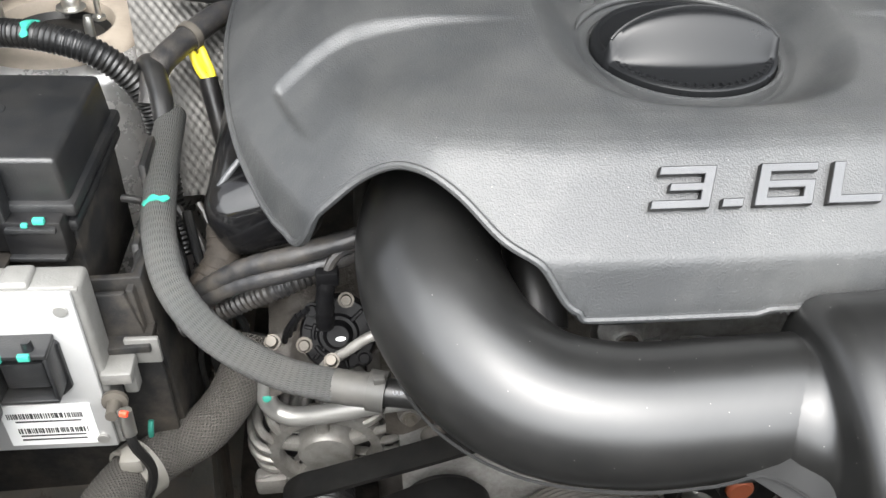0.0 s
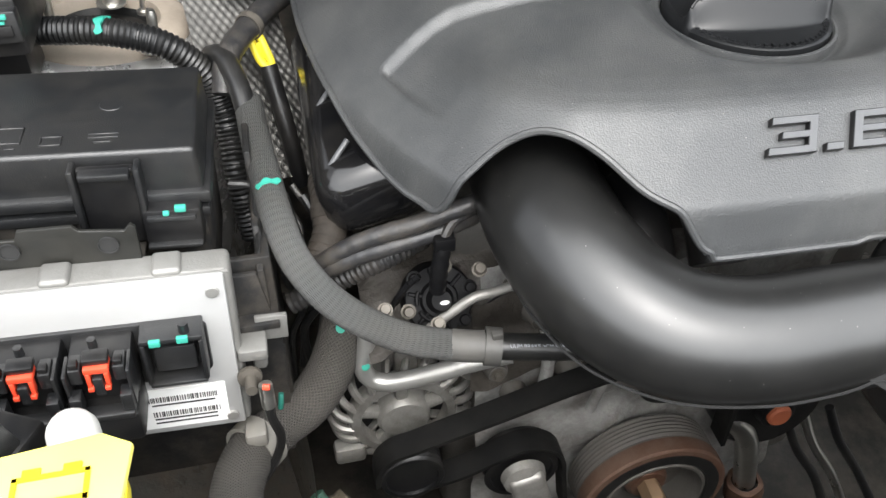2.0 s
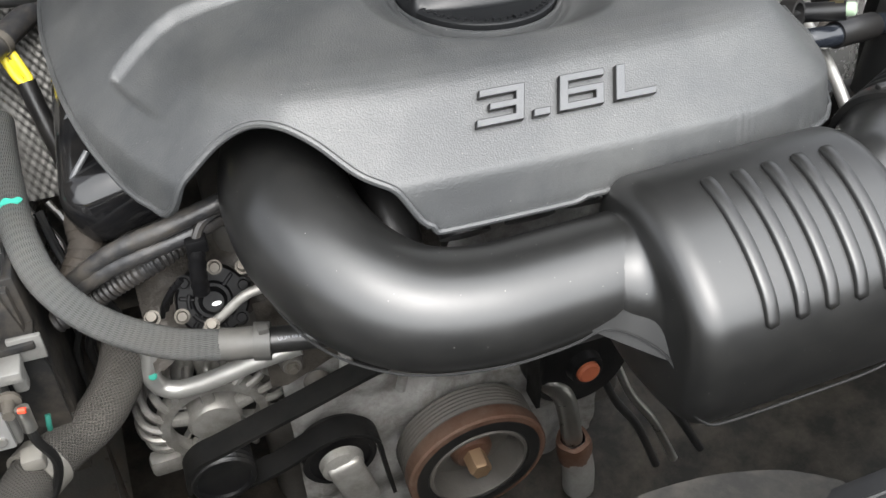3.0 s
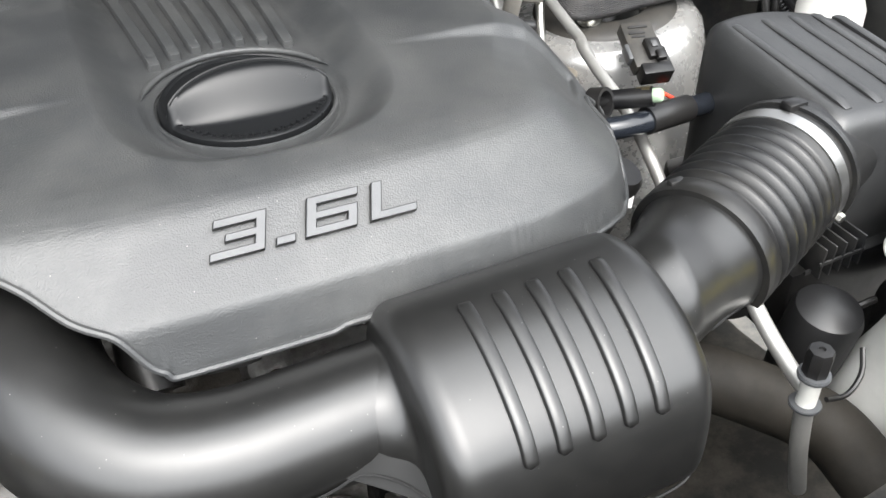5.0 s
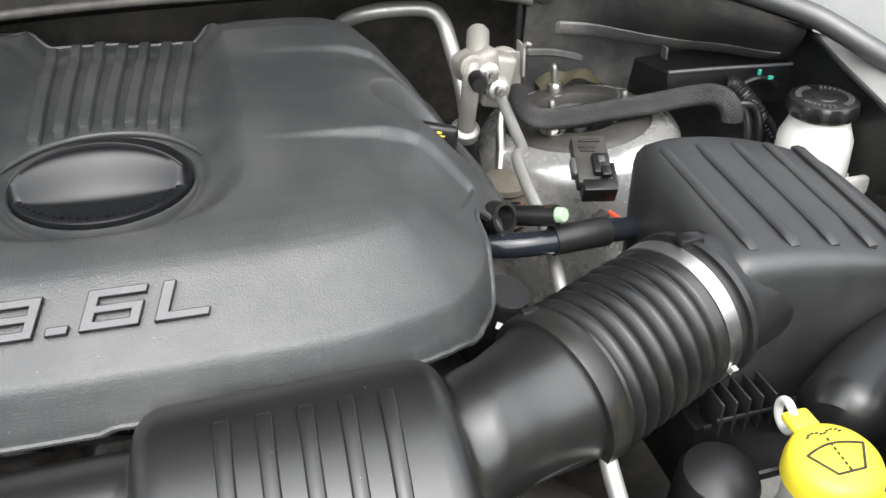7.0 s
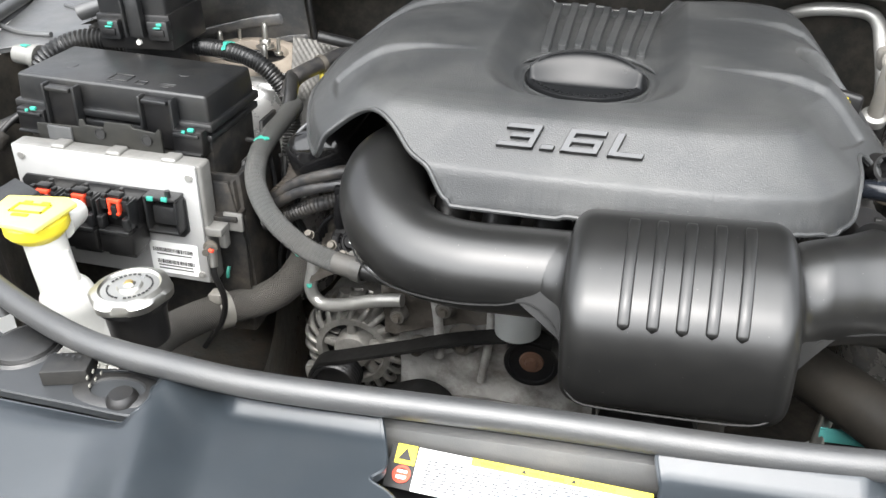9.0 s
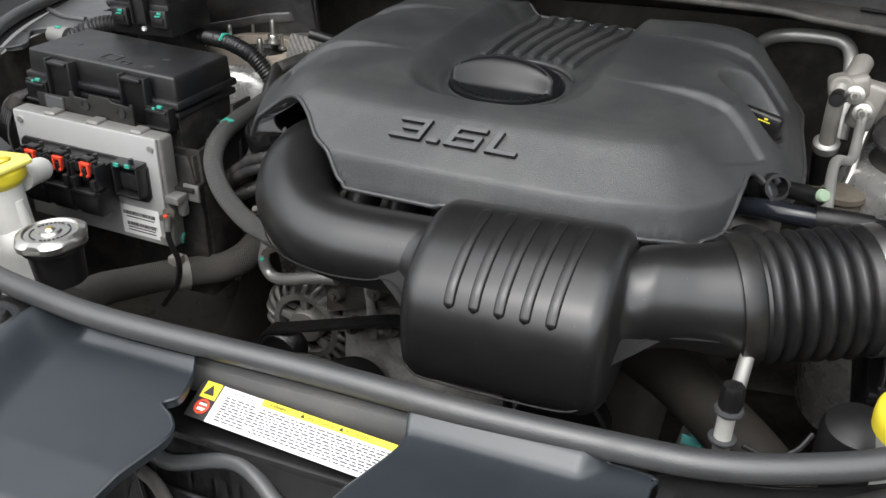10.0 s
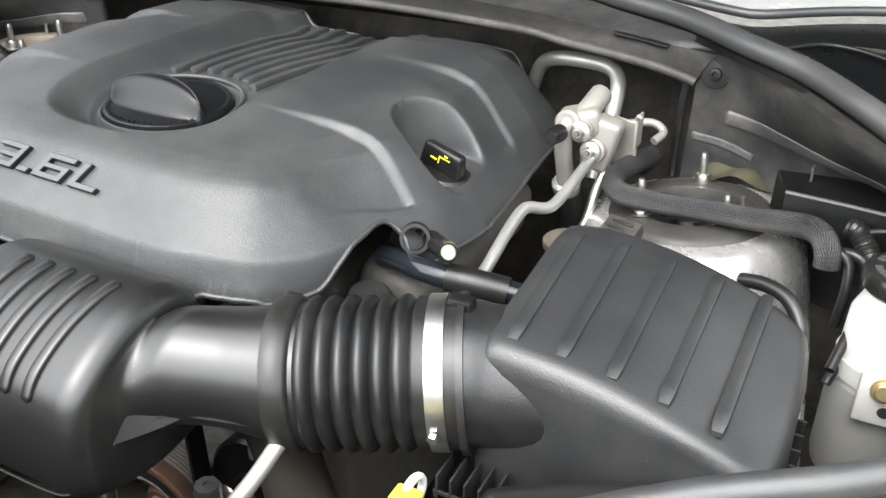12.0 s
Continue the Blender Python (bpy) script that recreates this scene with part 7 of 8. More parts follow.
def slab(pts, z0, fn=None, t=0.004, bevel=0.0015, step=0.0035):
    """A moulded sheet over a rounded outline, its height given by fn, with a turned-down edge."""
    out = dense(pts, 0.003)
    gx, gy = np.meshgrid(np.arange(out[:, 0].min(), out[:, 0].max() + step, step), np.arange(out[:, 1].min(), out[:, 1].max() + step, step), indexing="ij")
    keep = inside_all(gx, gy, out)
    cell = keep[:-1, :-1] & keep[1:, :-1] & keep[1:, 1:] & keep[:-1, 1:]
    full = np.zeros(keep.shape, int)
    for a, b in ((0, 0), (1, 0), (1, 1), (0, 1)):
        full[a:keep.shape[0] - 1 + a, b:keep.shape[1] - 1 + b] += cell
    used = full > 0
    border = used & (full < 4)
    idx, dist = nearest(gx[border], gy[border], out)
    gx[border], gy[border] = out[idx, 0], out[idx, 1]
    number = np.full(used.shape, -1)
    number[used] = np.arange(used.sum())
    verts = [(x, y, z0 + t + (fn(x, y) if fn else 0.0)) for x, y in zip(gx[used], gy[used])]
    ci, cj = np.nonzero(cell)
    quads = np.stack([number[ci, cj], number[ci + 1, cj], number[ci + 1, cj + 1], number[ci, cj + 1]], 1)
    me = bpy.data.meshes.new("tmp")
    me.from_pydata([tuple(map(float, v)) for v in verts], [], quads.tolist())
    bm = bmesh.new()
    bm.from_mesh(me)
    bpy.data.meshes.remove(me)
    bmesh.ops.dissolve_degenerate(bm, dist=0.0002, edges=bm.edges[:])
    ext = bmesh.ops.extrude_edge_only(bm, edges=[e for e in bm.edges if len(e.link_faces) == 1])
    for v in [q for q in ext["geom"] if isinstance(q, bmesh.types.BMVert)]:
        v.co.z -= t + 0.004
    # a rolled rim hides the cut
    rim = [(x, y, z0 + t - 0.0012 + (fn(x, y) if fn else 0.0)) for x, y in out]
    return join(bm, tube([tuple(map(float, q)) for q in rim + rim[:1]], 0.0016, 6, smooth=False, caps=False))


def line(a, b, x):
    return min(1.0, max(0.0, (x - a) / (b - a)))


def panel_fall(x, y):
    """Front falls away; a lip rises along the back; the outer part steps up past a slanting edge."""
    z = -0.12 * max(0.0, -0.03 - y) - 0.5 * max(0.0, -0.07 - y)
    z += 0.0105 * line(0.0730, 0.0880, y + 0.030 * line(-0.190, -0.215, x) * -1.0)
    u = -0.200 - 0.28 * (y - 0.06) - x
    free = max(sstep(0.054, 0.030, y), sstep(-0.262, -0.242, x))
    return z + free * (0.0150 * sstep(-0.004, 0.040, u) - 0.32 * max(0.0, 0.045 - y) * sstep(0.030, 0.085, u) - 0.10 * max(0.0, u - 0.045))


def right_fall(x, y):
    return -0.12 * max(0.0, -0.03 - y) - 0.5 * max(0.0, -0.07 - y) + 0.0105 * line(0.0730, 0.0880, y - 0.03 * line(0.205, 0.225, x))


part("sheet", slab([(-0.60, 0.075), (-0.50, 0.030), (-0.40, -0.010), (-0.296, -0.053), (-0.229, -0.074), (-0.15, -0.102), (-0.08, -0.125), (-0.062, -0.03), (-0.056, 0.010), (-0.066, 0.026), (-0.082, 0.036), (-0.076, 0.050), (-0.090, 0.086), (-0.10, 0.094), (-0.243, 0.098), (-0.242, 0.060), (-0.252, 0.049), (-0.30, 0.052), (-0.42, 0.062), (-0.52, 0.09)], 0.922, panel_fall), PANEL, left_panel)
right_panel = thing("front_shroud", (0.18, 0.03, 0.90), "dark blue-grey plastic radiator panel", "plastic panel", "radiator panels")
part("sheet", slab([(0.060, -0.10), (0.070, -0.02), (0.075, 0.012), (0.090, 0.060), (0.087, 0.086), (0.10, 0.094), (0.235, 0.094), (0.246, 0.082), (0.240, 0.040), (0.225, 0.0), (0.20, -0.09), (0.13, -0.11)], 0.920, right_fall), PANEL, right_panel)

part("back_lip", tube([(-0.200, 0.0905, 0.9340), (-0.17, 0.0925, 0.9345), (-0.104, 0.0930, 0.9345)], 0.0024, 10, 0.006), PANEL, left_panel)
part("back_lip", tube([(0.104, 0.0930, 0.9345), (0.17, 0.0930, 0.9345), (0.205, 0.0925, 0.9345)], 0.0024, 10, 0.006), PANEL, right_panel)
cross = thing("front_crossmember", (0.0, 0.05, 0.86), "black steel crossmember with a stepped lip", "crossmember")
part("beam", prism([(-0.30, 0.045), (0.32, 0.045), (0.33, 0.125), (-0.30, 0.12)], 0.86, 0.892, 0.004), BLACK, cross)
part("lip", prism([(-0.16, 0.0875), (0.16, 0.0875), (0.17, 0.112), (-0.17, 0.112)], 0.890, 0.920, 0.006), surface("grey_crossmember", (0.11, 0.11, 0.108), 0.5, dust=0.2, grain=0.2), cross)
part("front_face", thicken(ruled([(-0.30, 0.047, 0.889), (0.32, 0.047, 0.889)], [(-0.30, 0.010, 0.83), (0.32, 0.010, 0.83)], 3), 0.003), BLACK, cross)
part("lower_lip", tube([(-0.11, 0.040, 0.876), (-0.085, 0.034, 0.872), (-0.04, 0.044, 0.880), (-0.015, 0.040, 0.878), (0.015, 0.028, 0.866), (0.045, 0.022, 0.858), (0.09, 0.022, 0.855)], 0.0060, 10, 0.005), STEELGREY, cross)
sticker = thing("warning_label", (0.0, 0.075, 0.905), "white warning label with yellow band and symbols", "label")


def label_at(u, v, lift=0.0):
    """u across and v down the label, in metres."""
    return Vector((-0.0745 + 0.95 * u, 0.0805 - 0.034 * u - v * 0.93, 0.9135 - 0.034 * u - v * 0.36)) + Vector((0, -0.36, 0.93)) * lift


def decal(u0, v0, u1, v1, lift):
    bm = bmesh.new()
    vs = [bm.verts.new(label_at(u, v, k)) for k in (lift - 0.0006, lift) for u, v in ((u0, v0), (u1, v0), (u1, v1), (u0, v1))]
    for f in ((0, 1, 2, 3), (4, 5, 6, 7), (0, 1, 5, 4), (1, 2, 6, 5), (2, 3, 7, 6), (3, 0, 4, 7)):
        bm.faces.new([vs[i] for i in f])
    return bm


base = part("paper", decal(0.013, 0.0, 0.170, 0.030, 0.0012), LABEL, sticker)
part("black_edge", decal(-0.006, 0.0, 0.013, 0.030, 0.0011), INK, sticker)
part("yellow_square", decal(-0.002, 0.0, 0.012, 0.0135, 0.0019), YELLOW, sticker)
part("yellow_band", decal(0.050, 0.0, 0.170, 0.0052, 0.0019), YELLOW, sticker)


def tri_mark(u, v, s, lift):
    bm = bmesh.new()
    vs = [bm.verts.new(label_at(*p, k)) for k in (lift - 0.0005, lift) for p in ((u - s, v + s * 0.8), (u + s, v + s * 0.8), (u, v - s))]
    bm.faces.new(vs[:3])
    bm.faces.new(vs[3:])
    for i in range(3):
        bm.faces.new((vs[i], vs[(i + 1) % 3], vs[3 + (i + 1) % 3], vs[3 + i]))
    return bm


part("triangle", tri_mark(0.005, 0.007, 0.0046, 0.0026), INK, sticker)
part("triangle", tri_mark(0.086, 0.0026, 0.0017, 0.0026), INK, sticker)
part("triangle", tri_mark(0.119, 0.0026, 0.0017, 0.0026), INK, sticker)
redring = lathe([(0.0042, 0.0002), (0.0060, 0.0002), (0.0060, 0.0010), (0.0042, 0.0010), (0.0042, 0.0002)], 28, aim(label_at(0.005, 0.0205, 0.0012), label_at(0.005, 0.0205, 0.1)))
part("red_ring", redring, RED, sticker)
part("red_bar", decal(0.0005, 0.0197, 0.0095, 0.0212, 0.0024), RED, sticker)
part("white_dot", decal(0.0015, 0.0175, 0.0085, 0.0235, 0.0017), LABEL, sticker)
for body, u, size, v in (("WARNING", 0.056, 0.0036, 0.0040), ("MISE EN GARDE", 0.0895, 0.0033, 0.0040), ("ADVERTENCIA", 0.1225, 0.0036, 0.0040), ("ATTENTION", 0.0245, 0.0032, 0.0045)):
    cu = bpy.data.curves.new("print", "FONT")
    cu.body, cu.size = body, size
    tmp = new("tmp_print", cu)
    me = bpy.data.meshes.new_from_object(tmp.evaluated_get(bpy.context.evaluated_depsgraph_get()))
    bpy.data.objects.remove(tmp)
    bm = bmesh.new()
    bm.from_mesh(me)
    for q in bm.verts:
        q.co = label_at(u + q.co.x, v - q.co.y, 0.0024)
    part("printed_word", bm, INK, base)
random.seed(11)
lines = bmesh.new()
for row in range(9):
    v = 0.0075 + row * 0.0023
    u = 0.020
    while u < 0.164:
        w = random.uniform(0.0012, 0.006)
        if not (0.046 < u < 0.049) and u + w < 0.167:
            lines = join(lines, decal(u, v, u + w, v + 0.0009, 0.0019))
        u += w + 0.0016
tagged(part("text_bar", lines, surface("grey_ink", (0.07, 0.07, 0.075), 0.5), base), kind="stuff")

corner = thing("radiator_side_panel", (-0.40, 0.12, 0.91), "black plastic corner panel with round pads and clips", "plastic panel")
part("sheet", slab([(-0.248, 0.098), (-0.245, 0.066), (-0.248, 0.058), (-0.256, 0.053), (-0.30, 0.056), (-0.42, 0.066), (-0.53, 0.095), (-0.62, 0.14), (-0.66, 0.19), (-0.57, 0.215), (-0.50, 0.172), (-0.426, 0.128), (-0.33, 0.092)], 0.9285), surface("corner_plastic", (0.021, 0.023, 0.025), 0.40, spec=0.8, grain=0.25, grain_scale=2200, rough_var=0.04), corner)
part("round_pad", lathe([(0, 0.0045), (0.020, 0.0045), (0.0225, 0.0035), (0.0235, 0.0008), (0.0265, 0.0022), (0.0285, 0.0)], 48, Matrix.Translation((-0.372, 0.106, 0.9325))), BOXP, corner)
part("round_pad", lathe([(0, 0.0095), (0.0125, 0.009), (0.0155, 0.006), (0.0175, 0.002), (0.0195, 0)], 40, Matrix.Translation((-0.430, 0.150, 0.9325))), BOXP, corner)
part("swage", lathe([(0.020, 0.0), (0.021, 0.0018), (0.030, 0.0015), (0.034, 0)], 36, Matrix.Translation((-0.275, 0.074, 0.9325)) @ Matrix.Diagonal((1.0, 0.55, 1, 1))), BOXP, corner)
for p in ((-0.400, 0.079, 0.9325), (-0.266, 0.065, 0.9325)):
    part("push_clip", lathe([(0, 0.0065), (0.008, 0.006), (0.0105, 0.003), (0.0112, 0.0)], 28, Matrix.Translation(p)), BLACK, corner)
CONM = Matrix.Translation((-0.317, 0.082, 0.9385)) @ Matrix.Rotation(radians(16), 4, "Z") @ Matrix.Diagonal((0.74, 0.74, 0.74, 1))
conn = solo("connector_block", box(0, 0, 0, 0.044, 0.030, 0.016, 0.0012, 2, CONM), surface("faded_black", (0.008, 0.008, 0.008), 0.5, dust=0.1), (-0.313, 0.081, 0.932), "small black connector with pale pins", "connector")
for i in range(4):
    for k in (-1, 1):
        part("pin", box(0.0222, -0.0105 + 0.007 * i, 0.0034 * k, 0.0016, 0.0042, 0.0036, 0.0006, 1, CONM), surface("pale_pin", (0.20, 0.195, 0.17), 0.5) if i + k == -1 else bpy.data.materials["pale_pin"], conn)
for i in range(5):
    part("raised_text_bar", box(-0.012 + 0.005 * i, 0.004, 0.0083, 0.0022, 0.0040, 0.0006, 0, m=CONM), BOXP, conn)

right_corner = thing("side_shroud", (0.36, 0.07, 0.90), "black moulded panel above the headlamp", "plastic panel")
part("sheet", slab([(0.252, 0.086), (0.248, 0.03), (0.262, -0.04), (0.36, -0.02), (0.46, 0.05), (0.52, 0.13), (0.56, 0.20), (0.62, 0.26), (0.60, 0.318), (0.52, 0.268), (0.444, 0.200), (0.386, 0.150), (0.32, 0.119), (0.252, 0.104)], 0.914, lambda x, y: 0.010 * sstep(0.45, 0.55, x)), BOXP, right_corner)
part("swage", tube([(0.262, 0.075, 0.920), (0.300, 0.082, 0.921), (0.34, 0.098, 0.922), (0.385, 0.128, 0.924)], 0.006, 10, 0.006, wide=1.4), BOXP, right_corner)
part("swage", tube([(0.275, 0.045, 0.919), (0.300, 0.060, 0.920), (0.318, 0.060, 0.920), (0.330, 0.045, 0.919)], 0.006, 10, 0.006, wide=1.4), BOXP, right_corner)
part("swage", tube([(0.365, 0.070, 0.920), (0.378, 0.094, 0.922), (0.400, 0.104, 0.923), (0.424, 0.102, 0.923), (0.440, 0.075, 0.921)], 0.006, 10, 0.006, wide=1.4), BOXP, right_corner)
part("boss", box(0.345, 0.060, 0.922, 0.034, 0.030, 0.012, 0.005, 3), BOXP, right_corner)
part("rib_block", box(0.305, 0.050, 0.922, 0.018, 0.028, 0.014, 0.002), BLACK, right_corner)
part("edge_flange", thicken(ruled([(0.425, 0.145, 0.935), (0.445, 0.10, 0.925), (0.46, 0.04, 0.918)], [(0.437, 0.150, 0.932), (0.458, 0.10, 0.922), (0.475, 0.04, 0.915)], 2), 0.003), APRON, right_corner)
lamp = solo("headlamp", thicken(sheet(lambda u, v: (0.46 + 0.22 * u + 0.05 * v, -0.04 + 0.25 * u - 0.10 * v, 0.90 - 0.01 * u - 0.14 * v * v), 12, 8), 0.004), surface("smoked_lens", (0.02, 0.02, 0.022), 0.12), (0.55, 0.05, 0.80), "dark headlamp top below the panel", "headlamp")

latch = thing("hood_latch", (-0.03, 0.01, 0.82), "black steel hood latch with red release tip", "hood latch")
part("plate", box(-0.075, 0.012, 0.845, 0.070, 0.006, 0.040, 0.002, 1, Matrix.Rotation(radians(-35), 4, "X")), BLACK, latch)
part("arm", tube([(-0.100, 0.022, 0.868), (-0.085, 0.018, 0.865), (-0.060, 0.006, 0.852), (-0.045, 0.0, 0.842)], 0.005, 10, 0.004), DARKCAST, latch)
part("release_tip", box(-0.106, 0.026, 0.874, 0.010, 0.006, 0.006, 0.0015), RED, latch)
part("spring", conduit([(-0.055, 0.0, 0.848), (-0.050, -0.006, 0.838), (-0.045, -0.012, 0.826)], 0.006, 0.004), STEEL, latch)
part("hook", tube([(-0.030, 0.004, 0.842), (-0.022, 0.012, 0.856), (-0.014, 0.014, 0.860), (-0.010, 0.008, 0.852)], 0.0035, 8, 0.003), STEEL, latch)
part("guide", box(-0.012, -0.002, 0.838, 0.050, 0.010, 0.018, 0.003, 2), BLACK, latch)
part("cable", tube([(-0.13, 0.03, 0.86), (-0.11, 0.026, 0.866), (-0.09, 0.012, 0.852), (-0.07, 0.0, 0.838), (-0.03, -0.01, 0.826)], 0.003, 8, 0.004), BLACK, latch)


def bumper_skin(u, v):
    x = -0.80 + 1.6 * u
    y = -0.140 + 0.39 * max(0.0, abs(x) - 0.08)
    out = 0.12 * min(1.0, v / 0.4)
    down = 0.02 * min(1.0, v / 0.4) + 0.25 * min(1.0, v / 0.4) ** 2 + 0.40 * max(0.0, v - 0.4) / 0.6
    return (x, y - out + 0.05 * max(0.0, v - 0.6), 0.902 - 0.02 * sstep(0.0, 0.4, x) - down)


solo("bumper", thicken(sheet(bumper_skin, 24, 20), 0.004), WHITEPAINT, (0, -0.15, 0.22), "white painted front bumper and grille surround", "bumper")

part("shelf", slab([(-0.893, 0.93), (-0.873, 0.82), (-0.813, 0.62), (-0.713, 0.442), (-0.643, 0.340), (-0.557, 0.250), (-0.500, 0.208), (-0.530, 0.262), (-0.597, 0.328), (-0.640, 0.368), (-0.672, 0.392), (-0.690, 0.430), (-0.735, 0.462), (-0.762, 0.500), (-0.792, 0.556), (-0.770, 0.590), (-0.806, 0.640), (-0.760, 0.668), (-0.70, 0.672), (-0.665, 0.70), (-0.66, 0.80), (-0.66, 0.93)], 0.938, lambda x, y: 0.055 * (y - 0.2) / 0.7, step=0.006), STEELGREY, left_wing, "grey moulded shelf with cut-outs")
for x, y in ((-0.80, 0.70), (-0.76, 0.80), (-0.70, 0.76)):
    part("shelf_rib", tube([(x - 0.05, y + 0.02, 0.981 + 0.055 * (y - 0.6)), (x, y, 0.979 + 0.055 * (y - 0.6)), (x + 0.05, y - 0.005, 0.979 + 0.055 * (y - 0.6))], 0.004, 8, 0.008), STEELGREY, left_wing)

# ---- engine under the cover ----
ALTCAST = surface("grimy_aluminium", (0.31, 0.30, 0.28), 0.45, metal=0.5, grain=0.4, grain_scale=400, dust=0.75, dust_colour=(0.07, 0.06, 0.048), dust_scale=30.0, dents=0.3)
OILYHEAD = surface("oily_head", (0.060, 0.053, 0.045), 0.5, metal=0.2, grain=0.4, grain_scale=300, dust=0.9, dust_colour=(0.022, 0.018, 0.014), dust_scale=40.0, dents=0.9)
engine = thing("engine", (-0.02, 0.65, 0.45), "aluminium engine with oily dusty timing cover", "engine")


def lumpy(fn, nu, nv, amp, scale, seed=0.0):
    bm = sheet(fn, nu, nv)
    for v in bm.verts:
        n = noise.noise(Vector((v.co.x * scale, v.co.z * scale, v.co.y * scale + seed)))
        v.co.y -= amp * n
    return bm


part("timing_cover", lumpy(lambda u, v: (-0.205 + 0.345 * u, 0.492 - 0.010 * math.sin(3 * u + 2 * v), 0.44 + 0.40 * v), 60, 60, 0.012, 30), GREASY, engine, angle=60)
for p, q, r in (((-0.150, -0.155), (0.69, 0.80), 0.006), ((-0.10, -0.085), (0.66, 0.80), 0.005), ((0.00, 0.02), (0.68, 0.80), 0.006), ((0.10, 0.105), (0.66, 0.79), 0.006), ((-0.155, 0.0), (0.775, 0.800), 0.005), ((-0.14, -0.05), (0.700, 0.745), 0.0045)):
    part("casting_rib", tube([(p[0], 0.464, q[0]), ((p[0] + p[1]) / 2 + 0.004, 0.460, (q[0] + q[1]) / 2), (p[1], 0.463, q[1])], r, 10, 0.006), GREASY, engine)
for x, z, r in ((-0.120, 0.715, 0.016), (-0.195, 0.745, 0.011), (-0.175, 0.700, 0.010), (-0.140, 0.760, 0.012), (-0.075, 0.790, 0.013), (-0.030, 0.812, 0.015), (0.030, 0.775, 0.017), (0.075, 0.735, 0.013), (-0.160, 0.800, 0.012), (0.120, 0.720, 0.014)):
    part("casting_boss", lathe([(0, 0.012), (r * 0.72, 0.012), (r * 0.85, 0.009), (r, 0.0), (r * 1.25, -0.006)], 24, aim((x, 0.464, z), (x, 0.30, z + 0.02))), GREASY if x > -0.1 else DARKCAST, engine)
    part("bolt", hexbolt((x, 0.4525, z + 0.0013), (0, -1, 0.1), r * 0.36, 0.006, r * 0.55), DULLBOLT, engine)
part("block", box(-0.02, 0.68, 0.66, 0.42, 0.34, 0.42, 0.02, 3), DARKCAST, engine)
head = part("cylinder_head", lumpy(lambda u, v: (-0.30 + 0.20 * u, 0.458 + 0.09 * v + 0.02 * u, 0.780 + 0.065 * u + 0.05 * v), 44, 30, 0.011, 45, 3.0), OILYHEAD, engine, angle=60)
part("head_face", lumpy(lambda u, v: (-0.215 + 0.16 * u, 0.468 - 0.004 * v, 0.815 + 0.040 * u - 0.10 * v), 36, 24, 0.008, 40, 5.0), OILYHEAD, engine, angle=60)
part("flange_edge", tube([(-0.256, 0.450, 0.816), (-0.237, 0.450, 0.830), (-0.219, 0.450, 0.843), (-0.203, 0.450, 0.846), (-0.185, 0.452, 0.848)], 0.004, 10, 0.004), ALTCAST, engine)
for p in ((-0.287, 0.445, 0.849), (-0.248, 0.442, 0.829), (-0.216, 0.447, 0.874)):
    part("bolt", hexbolt(p, (0, -0.6, 0.8), 0.0042, 0.008, 0.0058), DULLBOLT, engine)
part("manifold", box(0.0, 0.66, 0.925, 0.40, 0.30, 0.06, 0.02, 3), BLACK, engine, "black plastic intake manifold")
for i in range(6):
    part("runner", tube([(-0.115 + 0.050 * i, 0.385, 0.905), (-0.113 + 0.050 * i, 0.41, 0.925), (-0.11 + 0.050 * i, 0.45, 0.93)], 0.019, 14, 0.006), BLACK, engine)
part("valve_cover", box(-0.285, 0.602, 0.924, 0.078, 0.25, 0.060, 0.022, 4, Matrix.Rotation(radians(-16), 4, "Y")), surface("gloss_black", (0.005, 0.005, 0.0055), 0.13, dust=0.04, rough_var=0.05), engine, "glossy black valve cover")
for y in (0.50, 0.58, 0.66):
    part("cover_web", tube([(-0.322, y, 0.925), (-0.312, y, 0.945), (-0.298, y + 0.01, 0.958)], 0.0022, 8, 0.004), LETTER, engine)
part("valve_cover", box(0.255, 0.62, 0.880, 0.075, 0.26, 0.07, 0.02, 3, Matrix.Rotation(radians(16), 4, "Y")), DARKCAST, engine)

# cam phaser solenoid cluster: black plate with bolts and a connector
sol = thing("cam_actuator", (-0.252, 0.456, 0.83), "black bolted cam actuator with ribbed connector", "actuator")
SM = aim((-0.243, 0.464, 0.834), (-0.237, 0.312, 0.947)) @ Matrix.Diagonal((0.96, 0.96, 0.96, 1))
part("plate", lathe([(0.0, 0.006), (0.014, 0.006), (0.016, 0.003), (0.027, 0.003), (0.029, 0.0), (0.029, -0.02)], 30, SM), OILY, sol)
part("hub", lathe([(0, 0.014), (0.008, 0.014), (0.010, 0.011), (0.012, 0.004)], 24, SM), OILY, sol)
for i in range(6):
    a = radians(60 * i + 12)
    q = SM @ Vector((0.0265 * math.cos(a), 0.0265 * math.sin(a), 0.002))
    part("bolt", hexbolt(q, SM.to_3x3() @ Vector((0, 0, 1)), 0.0042, 0.006, 0.0060), DULLBOLT if i in (1, 3) else OILY, sol)
    q2 = SM @ Vector((0.020 * math.cos(a + 0.5), 0.020 * math.sin(a + 0.5), 0.003))
    part("web", box(0, 0, 0, 0.012, 0.003, 0.006, 0.0008, 1, Matrix.Translation(q2) @ SM.to_3x3().to_4x4() @ Matrix.Rotation(a + 0.5, 4, "Z")), OILY, sol)
part("connector", tube([(-0.2485, 0.441, 0.866), (-0.247, 0.440, 0.886), (-0.244, 0.442, 0.906)], 0.0062, 12, 0.003, radius=lambda s, t: 1 + 0.08 * math.sin(s * 1200)), OILY, sol)
